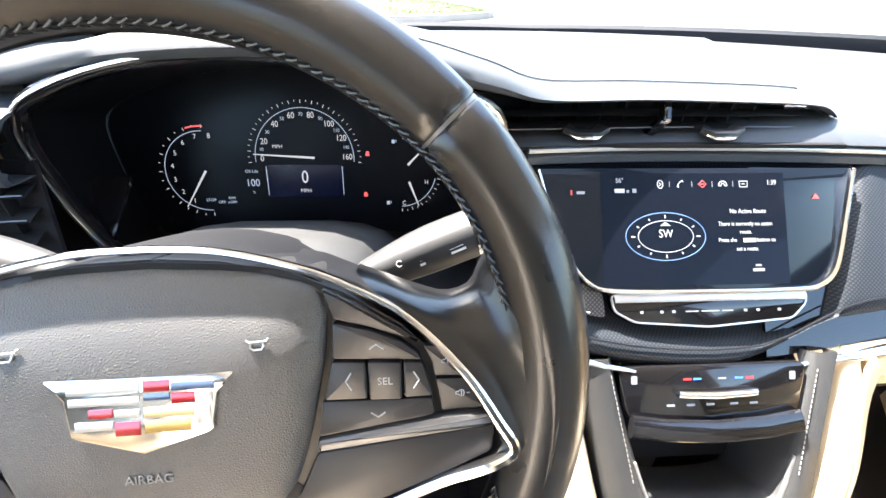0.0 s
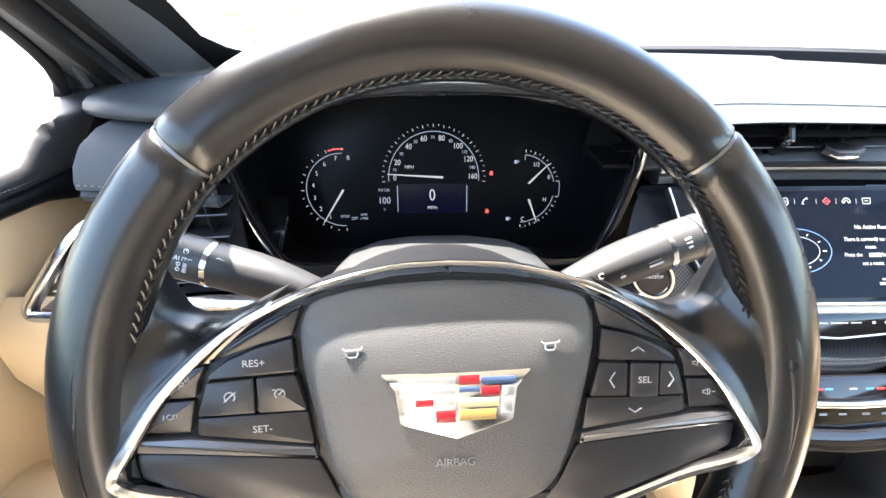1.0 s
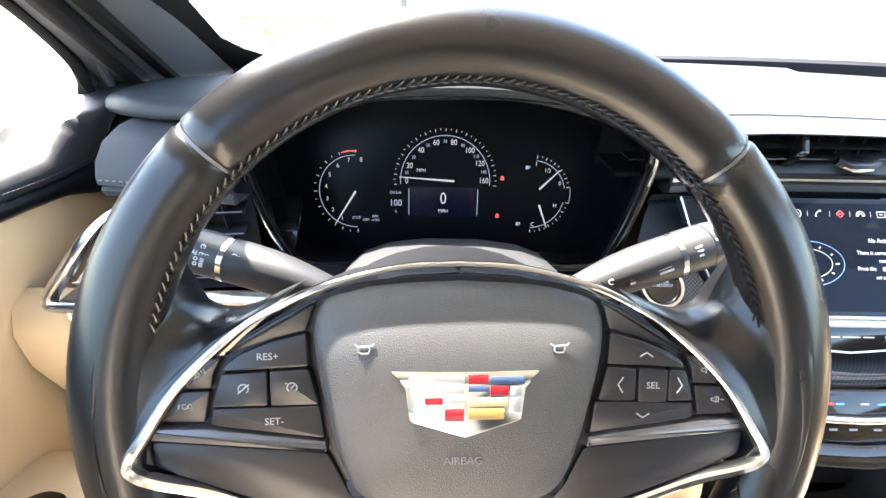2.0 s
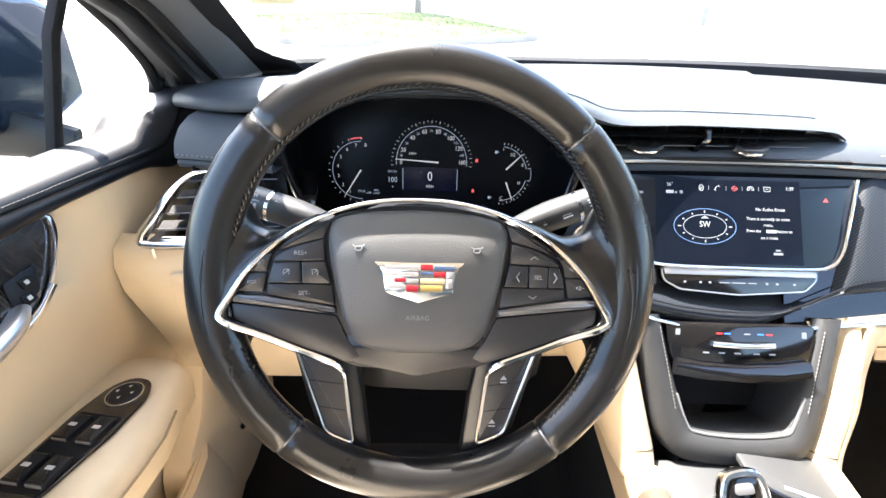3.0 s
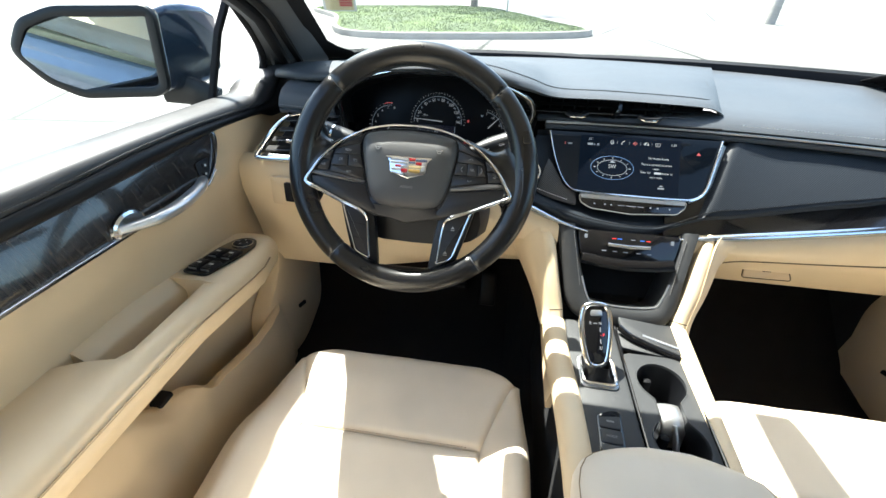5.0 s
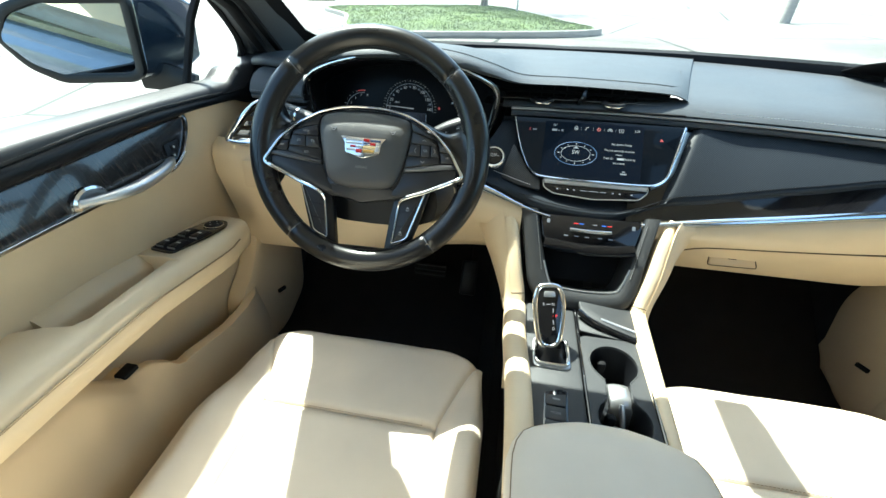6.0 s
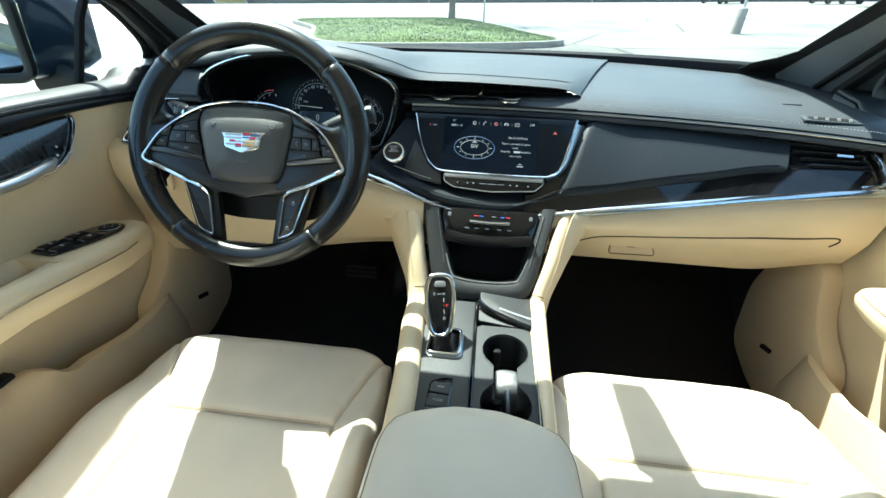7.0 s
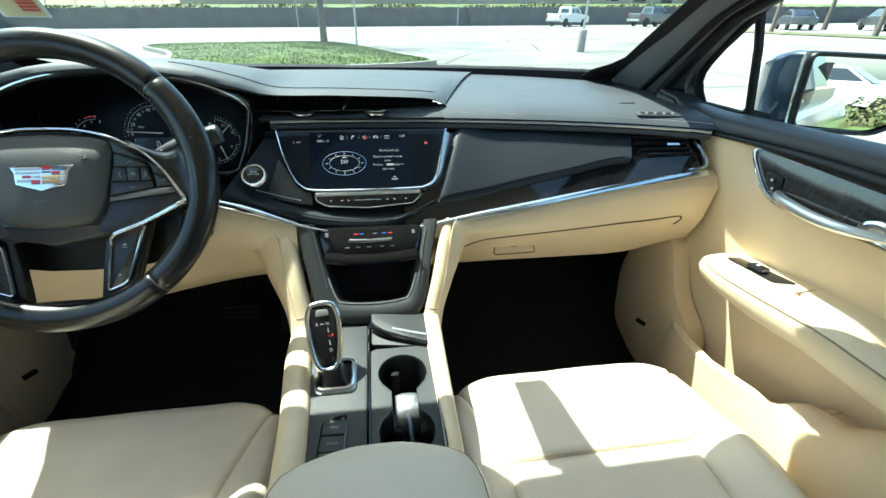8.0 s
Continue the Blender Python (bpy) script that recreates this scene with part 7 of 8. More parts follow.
# ---- seats ----
def seat(cx, label):
    ob = thing("seat", (cx, -0.35, 0.38), label=label, category="car seat", group="front seats")
    def z0(x, y):
        u = abs(x - cx)
        z = 0.622 - 0.020 * sm(-0.05, -0.5, y) + 0.042 * sm(0.160, 0.225, u) * sm(-0.10, -0.26, y) - 0.034 * sm(0.225, 0.275, u) - 0.012 * sm(0.205, 0.235, u) * sm(-0.12, -0.05, y)
        return z + 0.006 * sm(-0.15, -0.06, y) - 0.05 * sm(-0.045, 0.022, y) ** 2
    def patch(name, X, Y, nx, ny, edge=0.012, deep=0.007, lab=""):
        rows = []
        for j in range(ny + 1):
            v = j / ny
            row = []
            for i in range(nx + 1):
                u = i / nx
                x0, x1 = X(v)
                x, y = lerp(x0, x1, u), Y(u, v)
                dx = min(u, 1 - u) * abs(x1 - x0)
                dy = min(v, 1 - v) * abs(Y(u, 1) - Y(u, 0))
                d = 0.0
                for q in (dx, dy):
                    w = max(0.0, 1 - q / edge)
                    d = max(d, 1 - math.sqrt(max(0.0, 1 - w * w)))
                wr = 0.0012 * noise.noise((x * 22, y * 22, cx)) + 0.0025 * noise.noise((x * 7, y * 9, 2 + cx))
                row.append(Vector((x, y, z0(x, y) - deep * d + wr)))
            rows.append(row)
        return part(name, shell(rows, 0.03, (0, 0, -1)), CREAM_SEAT, ob, lab, sharp=70)
    def wide(a):
        """Half width of the cushion: the side towards the console is the slimmer one."""
        return 0.246 if a * cx < 0 else 0.276
    front = lambda x: 0.018 - 0.060 * ((x - cx) / 0.235) ** 2 - 0.018 * ((x - cx) / 0.235) ** 6
    # thigh panel, centre panel, two bolsters
    patch("thigh_panel", lambda v: (cx - lerp(0.222, 0.163, v ** 0.8), cx + lerp(0.222, 0.163, v ** 0.8)), lambda u, v: lerp(front(cx + (u - 0.5) * 0.444), -0.192, v), 44, 28)
    patch("centre_panel", lambda v: (cx - 0.163, cx + 0.163), lambda u, v: lerp(-0.194, -0.60, v), 40, 40)
    for a in (-1, 1):
        patch("bolster", lambda v: (cx + a * lerp(0.222, 0.1635, (min(1.0, v / 0.25)) ** 0.8), cx + a * lerp(0.232, wide(a), sm(0, 0.26, v))), lambda u, v: lerp(-0.045, -0.62, v), 14, 44, 0.016, 0.008)
    # skirt below the cushion
    rows = []
    for z, g in ((0.585, 0.0), (0.56, 0.004), (0.48, 0.0), (0.42, -0.01), (0.38, -0.02)):
        o = corner_round([(cx - wide(-1) + 0.008 - g, -0.62), (cx - wide(-1) + 0.008 - g, -0.16 + g), (cx - 0.232 - g, -0.05 + g), (cx - 0.1, 0.0 + g), (cx + 0.1, 0.0 + g), (cx + 0.232 + g, -0.05 + g), (cx + wide(1) - 0.008 + g, -0.16 + g), (cx + wide(1) - 0.008 + g, -0.62)], 0.05, 5)
        rows.append([Vector((p.x, p.y, z)) for p in o])
    part("cushion_skirt", loft(rows, cv=True, caps=True), CREAM_SEAT, ob, sharp=60)
    part("seam_thread", stitches([(cx + a, -0.1915, z0(cx + a, -0.1915) - 0.002) for a in (-0.14, -0.05, 0.05, 0.14)], 0.006, 0.0007, (0, 0, 1)), CREAM_THREAD, ob)
    # reclined backrest behind the camera's path
    rows = []
    for k in range(9):
        t = k / 8
        y, z = -0.66 - 0.36 * t, 0.58 + 0.66 * t
        w = 0.25 - 0.04 * t * t
        rows.append([Vector((cx + w * math.copysign(abs(math.cos(a)) ** 0.5, math.cos(a)), y - 0.045 * math.sin(a), z + 0.02 * math.sin(a))) for a in [j / 20 * 6.2832 for j in range(20)]])
    part("backrest", loft(rows, cv=True, caps=True), CREAM_SEAT, ob, sharp=60)
    return ob


seat(-0.374, "cream leather driver's seat with stitched cushion panels")
seat(0.40, "cream leather passenger's seat with stitched cushion panels")

# ---- pedals ----
for nm, c, sz, lab in (("brake_pedal", (-0.345, 0.42, 0.50), (0.105, 0.02, 0.045), "black rubber brake pedal with metal studs"), ("accelerator_pedal", (-0.225, 0.44, 0.47), (0.05, 0.02, 0.11), "slim black accelerator pedal")):
    pd = thing(nm, c, label=lab, category="pedal", group="pedals")
    part("pad", box(c, sz, 0.006, 2, pose(0, 0, 0, -35, 0, 0)), MATTE if nm == "brake_pedal" else PLAST, pd)
    part("arm", sweep([Vector(c) + Vector((0, 0.01, 0)), Vector(c) + Vector((0, 0.06, 0.08)), Vector(c) + Vector((0, 0.10, 0.22))], prof_round(0.02, 0.012, 8), (1, 0, 0)), MATTE, pd)
    if nm == "brake_pedal":
        for k in range(3):
            part("rubber_rib", box(Vector(c) + Vector((0, -0.010 + 0.008 * (1 - k), 0.012 * (1 - k) + 0.007)), (0.095, 0.006, 0.006), 0.002), GREY, pd)
fr = thing("foot_rest", (-0.56, 0.5, 0.40), label="ribbed black dead pedal on the carpet", category="foot rest")
part("pad", box((-0.56, 0.45, 0.43), (0.085, 0.02, 0.26), 0.008, 2, pose(0, 0, 0, -40, 0, 0)), PLAST, fr)
for k in range(7):
    part("rib", box((-0.56, 0.366 + 0.0215 * k, 0.362 + 0.0257 * k), (0.075, 0.006, 0.006), 0.002), MATTE, fr)

# ---- column stalks ----
def stalk(s):
    ob = thing("column_stalk", (-0.37 + s * 0.06, 0.075, 1.045), label="black " + ("lamp and indicator" if s < 0 else "wiper") + " stalk on the steering column", category="stalk", group="column stalks")
    a = Vector((-0.425, 0.085, 1.022)) if s < 0 else Vector((-0.315, 0.085, 1.024))
    b = Vector((-0.562, 0.098, 1.068)) if s < 0 else Vector((-0.183, 0.105, 1.075))
    P = lambda t: a.lerp(b, t) + Vector((0, 0, 0.004 * math.sin(math.pi * t)))
    part("lever", sweep([P(k / 8 * 0.74) for k in range(9)], prof_round(0.027, 0.027, 14, 2.4), size=lambda t: 0.60 + 0.50 * sm(0.0, 0.8, t)), STALK, ob)
    part("silver_ring", sweep([P(0.74), P(0.765)], prof_round(0.0308, 0.0308, 14, 2.4)), CHROME, ob)
    part("twist_end", sweep([P(0.765), P(0.80), P(0.85), P(0.902)], prof_round(0.0302, 0.0302, 14, 2.4)), STALK, ob)
    part("end_cap", sweep([P(0.907), P(0.95), P(0.985), P(1.0)], prof_round(0.0300, 0.0300, 14, 2.4), size=lambda t: 1.0 - 0.45 * t ** 4), STALK, ob)
    d = (b - a).normalized()
    m0 = frame_of(P(0.80), d * (1 if s > 0 else -1), (0, 0.45, 0.9))
    if (m0.to_3x3() @ Vector((0, 0, 1))).y > 0:
        m0 = frame_of(P(0.80), d * (1 if s > 0 else -1), (0, -0.45, -0.9))
    def skin(y, r=0.0151):
        """Height of the lever's round skin above its middle line."""
        return r * (1 - min(0.95, abs(y) / r) ** 2.4) ** (1 / 2.4)
    def bar(x, y, w, h=0.0011, r=0.0151):
        part("stalk_mark", plate([(x - w / 2, y - h / 2), (x + w / 2, y - h / 2), (x + w / 2, y + h / 2), (x - w / 2, y + h / 2)], m0, 0.0010, lo=skin(y, r) - 0.0006), WHITE, ob)
    def ring(x, y, q, r=0.0151):
        part("stalk_mark", tube([m0 @ Vector((x + q * math.cos(w), y + q * math.sin(w), skin(y, r) + 0.0002)) for w in [k / 12 * 6.2832 for k in range(12)]], 0.0004, 4, True), WHITE, ob)
    L = (b - a).length
    if s < 0:
        x = -0.042 * L
        part("stalk_word", text("AUTO", 0.0044, m0 @ Matrix.Translation((x, 0.0012, skin(0.0015))), 0.0003), WHITE, ob, smooth=False)
        ring(x, 0.0068, 0.0015)
        bar(x, 0.0075, 0.0006, 0.0016)
        for y in (-0.0022, -0.0058):
            ring(x - 0.0022, y, 0.0011)
            for k in range(3):
                bar(x + 0.0018, y + (k - 1) * 0.0011, 0.0024, 0.0005)
        ring(-0.15 * L, -0.001, 0.0012, 0.0147)
        for k in range(4):
            w = k * 0.785
            bar(-0.15 * L + 0.0024 * math.cos(w), -0.001 + 0.0024 * math.sin(w), 0.0007, 0.0007, 0.0147)
            bar(-0.15 * L - 0.0024 * math.cos(w), -0.001 - 0.0024 * math.sin(w), 0.0007, 0.0007, 0.0147)
        ring(0.10 * L, 0.0062, 0.0022, 0.0145)
        ring(0.12 * L, 0.0062, 0.0016, 0.0145)
    else:
        for k in range(4):
            bar(-0.155 * L + 0.0006 * k, 0.0045 - 0.0030 * k, 0.0070 + 0.0009 * k, 0.0014, 0.0147)
        for k in range(4):
            bar(-0.30 * L - 0.001 * (k % 2), 0.0050 - 0.0030 * k, (0.0075, 0.0060, 0.0040, 0.0035)[k], 0.0014, 0.0142)
        ring(-0.40 * L, 0.002, 0.0018, 0.0138)
        for x, y, w in ((0.03, 0.004, 0.0045), (0.03, 0.001, 0.004), (0.14, 0.004, 0.0075), (0.03, -0.002, 0.003)):
            bar(x * L, y, w, 0.0014)


stalk(-1)
stalk(1)

# ---- steering wheel, modelled in its own plane ----
WM = Matrix.Translation((-0.37, 0, 1.05)) @ pose(0, 0, 0, 64.5, 0, 0) @ Matrix.Translation((0, 0, -0.013)) @ pose(0, 0, 0, -1.2, 3.2, 0)
wheel = thing("steering_wheel", m=WM, label="worn black leather steering wheel with chrome trim", category="steering wheel")
RC, RR = Vector((0.0045, -0.0105, 0.009)), 0.1785


def rim_ring(deg, k=1.0, grow=0.0):
    a = radians(deg)
    d = Vector((math.cos(a), math.sin(a), 0))
    c = RC + d * RR
    # grips are fuller at the sides
    g = 1.0 + 0.10 * math.exp(-((math.cos(a) ** 2 - 1) / 0.25) ** 2)
    out = []
    for j in range(18):
        b = 2 * math.pi * j / 18
        out.append(c + d * (0.0185 * k * g * math.cos(b) + grow * math.cos(b)) + Vector((0, 0, 1)) * (0.0165 * k * math.sin(b) + grow * math.sin(b)))
    return out


SEAMS = (44.5, 135.5, 230.5, 309.5)
for i in range(4):
    a0, a1 = SEAMS[i], SEAMS[(i + 1) % 4] + (360 if i == 3 else 0)
    n = 30
    rows = [rim_ring(a0 + 0.25, 0.93)] + [rim_ring(lerp(a0 + 0.8, a1 - 0.8, k / n)) for k in range(n + 1)] + [rim_ring(a1 - 0.25, 0.93)]
    part("rim_section", loft(rows, cv=True, caps=True), RIM, wheel)
for a in SEAMS:
    part("rim_seam", loft([rim_ring(a - 0.3, 0.955), rim_ring(a + 0.3, 0.955)], cv=True), GUN, wheel, "thin dark metal seam ring")
# braided seam round the inner edge
def rim_point(deg, b, r=1.03):
    """A point on the rim's skin: b is the angle round its section, 90 facing the driver and 180 the hub."""
    a, b = radians(deg), radians(b)
    d = Vector((math.cos(a), math.sin(a), 0))
    g = 1.0 + 0.10 * math.exp(-((math.cos(a) ** 2 - 1) / 0.25) ** 2)
    return RC + d * (RR + 0.0185 * r * g * math.cos(b)) + Vector((0, 0, 0.0165 * r * math.sin(b)))


bm = bmesh.new()
for k in range(190):
    a = 360 * k / 190
    if 232 < a < 308 or 165 < a < 200 or a > 340 or a < 14:
        continue
    for b in (151, 167):
        tube([rim_point(a, b, 1.01), rim_point(a + 0.8, (b + 159) / 2, 1.05), rim_point(a + 1.6, 159, 1.035)], 0.0006, 5, bm=bm)
tagged(part("rim_thread", bm, RIM, wheel, "dark braided seam thread"), kind="stuff")
for a0, a1 in ((14, 165), (200, 232), (308, 340)):
    part("rim_join", sweep([rim_point(lerp(a0, a1, k / 40), 159, 1.0) for k in range(41)], prof_round(0.0016, 0.0012, 6), (0, 0, 1)), MATTE, wheel)


def mirrored(pts, s):
    return [(s * a, b) for a, b in pts]


def coons(top, bottom, left, right, n=14, m=16):
    """A grid between four boundary curves, each given as a function of 0 to 1."""
    out = []
    for j in range(m + 1):
        v = j / m
        row = []
        for i in range(n + 1):
            u = i / n
            p = top(u) * (1 - v) + bottom(u) * v + left(v) * (1 - u) + right(v) * u
            p -= top(0) * (1 - u) * (1 - v) + top(1) * u * (1 - v) + bottom(0) * (1 - u) * v + bottom(1) * u * v
            row.append(p)
        out.append(row)
    return out


def along(pts, n=8):
    """A curve through points as a function of 0 to 1, by length."""
    P = spline(pts, n)
    L = [0.0]
    for a, b in zip(P, P[1:]):
        L.append(L[-1] + (b - a).length)
    def at(t):
        d = t * L[-1]
        for k in range(len(P) - 1):
            if d <= L[k + 1] or k == len(P) - 2:
                return P[k].lerp(P[k + 1], (d - L[k]) / max(1e-9, L[k + 1] - L[k]))
    return at


ID = Matrix()
CHROME_ARC = [(-0.001, 0.0600), (0.03, 0.0585), (0.062, 0.0515), (0.085, 0.0425), (0.112, 0.0265), (0.138, 0.001), (0.155, -0.025), (0.1615, -0.036), (0.160, -0.0415), (0.150, -0.0465), (0.128, -0.0565), (0.104, -0.0675), (0.085, -0.0745), (0.073, -0.0795), (0.066, -0.0855), (0.0625, -0.094), (0.0605, -0.110)]


def chrome_z(a):
    return 0.012 - 0.006 * sm(0.08, 0.0, a) + 0.009 * sm(0.115, 0.150, a)


for s in (-1, 1):
    # leather wing from the rim down to the chrome, filleted above and below
    def rim_at(deg, z=0.016):
        q = rim_point(deg if s > 0 else 180 - deg, 90, 0)
        return Vector((q.x, q.y, z))
    X = 0.003
    top = along([rim_at(26), (s * 0.1565 + X, 0.062, 0.017), (s * 0.1490 + X, 0.046, 0.013), (s * 0.1440 + X, 0.0345, 0.010), (s * 0.131 + X, 0.0300, 0.008), (s * 0.117 + X, 0.0335, 0.007), (s * 0.102 + X * 0.5, 0.0400, 0.008), (s * 0.088, 0.0460, 0.008)])
    bottom = along([rim_at(-32), (s * 0.1560 + X, -0.078, 0.016), (s * 0.1515 + X, -0.0640, 0.012), (s * 0.1495 + X, -0.0560, 0.010), (s * 0.1440 + X, -0.0510, 0.010), (s * 0.136 + X, -0.0510, 0.010)])
    left = lambda v: rim_at(lerp(26, -32, v), 0.0235 - 0.0075 * abs(2 * v - 1) ** 3)
    right = along([(s * 0.088, 0.0460, 0.008), (s * 0.110, 0.0265, 0.011), (s * 0.134, 0.003, 0.016), (s * 0.152, -0.026, 0.020), (s * 0.156, -0.036, 0.020), (s * 0.150, -0.0445, 0.018), (s * 0.136 + X, -0.0510, 0.010)])
    rows = coons(top, bottom, left, right, 18, 20)
    for j, row in enumerate(rows):
        e = 1 - min(1.0, min(j, 20 - j) / 4)
        for p in row:
            p.z += 0.002 - 0.010 * e * e
    part("wing", shell(rows, 0.024, (0, 0, -1)), RIM, wheel, "black leather wing beside the spoke", sharp=70)
    # spoke base under the switches, dark panel above them and satin panel below
    lift = Matrix.Translation((s * 0.08, 0, 0)) @ pose(0, 0, 0, 0, -3.5 * s, 0) @ Matrix.Translation((-s * 0.08, 0, 0))
    sp = corner_round(mirrored([(0.0, 0.056), (0.03, 0.0545), (0.062, 0.0480), (0.085, 0.0385), (0.110, 0.0235), (0.135, -0.001), (0.156, -0.035), (0.128, -0.054), (0.085, -0.073), (0.05, -0.086), (0.0, -0.089)], s), 0.003)
    part("spoke", plate(sp, lift, 0.064, 0.001, lo=-0.054), PLAST, wheel, "satin black spoke base")
    up = corner_round(mirrored([(0.0745, 0.0415), (0.094, 0.0320), (0.110, 0.0220), (0.1185, 0.0150), (0.1075, 0.0190), (0.093, 0.0235), (0.0790, 0.0270)], s), 0.0012)
    part("spoke_panel", plate(up, lift, 0.004, 0.001, lo=0.0095), KEY, wheel)
    low = corner_round(mirrored([(0.1545, -0.0285), (0.130, -0.0315), (0.069, -0.0395), (0.060, -0.0600), (0.0480, -0.0760), (0.060, -0.0800), (0.085, -0.0715), (0.128, -0.0535), (0.153, -0.0420)], s), 0.003)
    part("lower_panel", plate(low, lift, 0.003, 0.001, lo=0.0095), KEY, wheel, "satin black lower spoke panel")
    # satin strip under the switches
    sw = corner_round(mirrored([(0.1525, -0.0205), (0.1280, -0.0215), (0.0700, -0.0312), (0.0690, -0.0378), (0.130, -0.0300), (0.1545, -0.0270)], s), 0.001)
    part("switch_edge", plate(sw, lift, 0.0055, 0.002, lo=0.0100), GUN, wheel, "dark satin metal strip")
    lower = corner_round(mirrored([(0.045, -0.08), (0.112, -0.062), (0.098, -0.115), (0.088, -0.148), (0.075, -0.172), (0.06, -0.184), (0.041, -0.176), (0.042, -0.163), (0.048, -0.112), (0.053, -0.085)], s), 0.005)
    part("lower_spoke", plate(lower, ID, 0.012, 0.003, lo=-0.012), RIM, wheel)
    # chrome: from the hub's shoulder round the tip and back, turning down into the lower frame
    arc_pts = spline([(s * a, b, chrome_z(a) - 0.006 * sm(-0.078, -0.10, b)) for a, b in CHROME_ARC], 6)
    part("chrome_arc", sweep(arc_pts, prof_round(0.0050, 0.0060, 10, 2.6), (0, 0, 1), size=lambda t: 0.75 + 0.55 * sm(0.2, 0.5, t) - 0.75 * sm(0.80, 0.97, t)), CHROME, wheel, "satin chrome spoke outline")
    fr = corner_round(mirrored([(0.0705, -0.0795), (0.1050, -0.0680), (0.0800, -0.1440), (0.0740, -0.1490), (0.0550, -0.1570), (0.0605, -0.110), (0.0630, -0.090)], s), 0.005)
    part("lower_frame", sweep([Vector((p.x, p.y, 0.005)) for p in fr], prof_round(0.0034, 0.006, 8), (0, 0, 1), True), CHROME, wheel, "satin chrome lower spoke frame")
    part("lower_insert", plate([(p.x, p.y) for p in fr], ID, 0.005, 0.002, lo=0.000), KEY, wheel)
    for k in range(1, 3):
        y = -0.079 - 0.024 * k
        part("insert_crease", tube([(s * (0.0628 - 0.01 * (k - 1) * 0.1), y, 0.005), (s * (0.0950 - 0.0075 * (k - 1)), y + 0.004, 0.005)], 0.0004, 5), MATTE, wheel)
    if s > 0:
        for y in (-0.096, -0.137):
            xc = 0.078 - (y + 0.096) * -0.22
            part("volume_mark", plate([(xc - 0.003, y - 0.001), (xc + 0.003, y - 0.001), (xc, y + 0.003)], ID, 0.0004, lo=0.0052), PRINT, wheel)
            part("volume_mark", plate([(xc - 0.003, y - 0.004), (xc + 0.003, y - 0.004), (xc + 0.003, y - 0.003), (xc - 0.003, y - 0.003)], ID, 0.0004, lo=0.0052), PRINT, wheel)


# switches: upper key, centre pair or triple, lower key, and two outer keys a side
def key(name, pts, s, top=0.0150, r=0.0015):
    m = Matrix.Translation((s * 0.08, 0, 0)) @ pose(0, 0, 0, 0, -3.5 * s, 0) @ Matrix.Translation((-s * 0.08, 0, 0))
    return part(name, plate(corner_round(mirrored(pts, s), r), m, top - 0.009, 0.0009, lo=0.009), KEY, wheel, "satin black wheel switch"), m


def word(body, x, y, size, m, parent, z):
    part("key_word", text(body, size, m @ Matrix.Translation((x, y, z)), 0.0001), PRINT, parent, smooth=False)


def mark(lines, x, y, m, parent, z, r=0.00032):
    """A small printed sign of thin strokes about (x, y)."""
    bm = bmesh.new()
    for ln in lines:
        tube([m @ Vector((x + a, y + b, z)) for a, b in ln], r, 4, bm=bm)
    part("key_mark", bm, PRINT, parent)


def ring_of(r, a0, a1, n=12):
    return [(r * math.cos(radians(lerp(a0, a1, k / n))), r * math.sin(radians(lerp(a0, a1, k / n)))) for k in range(n + 1)]


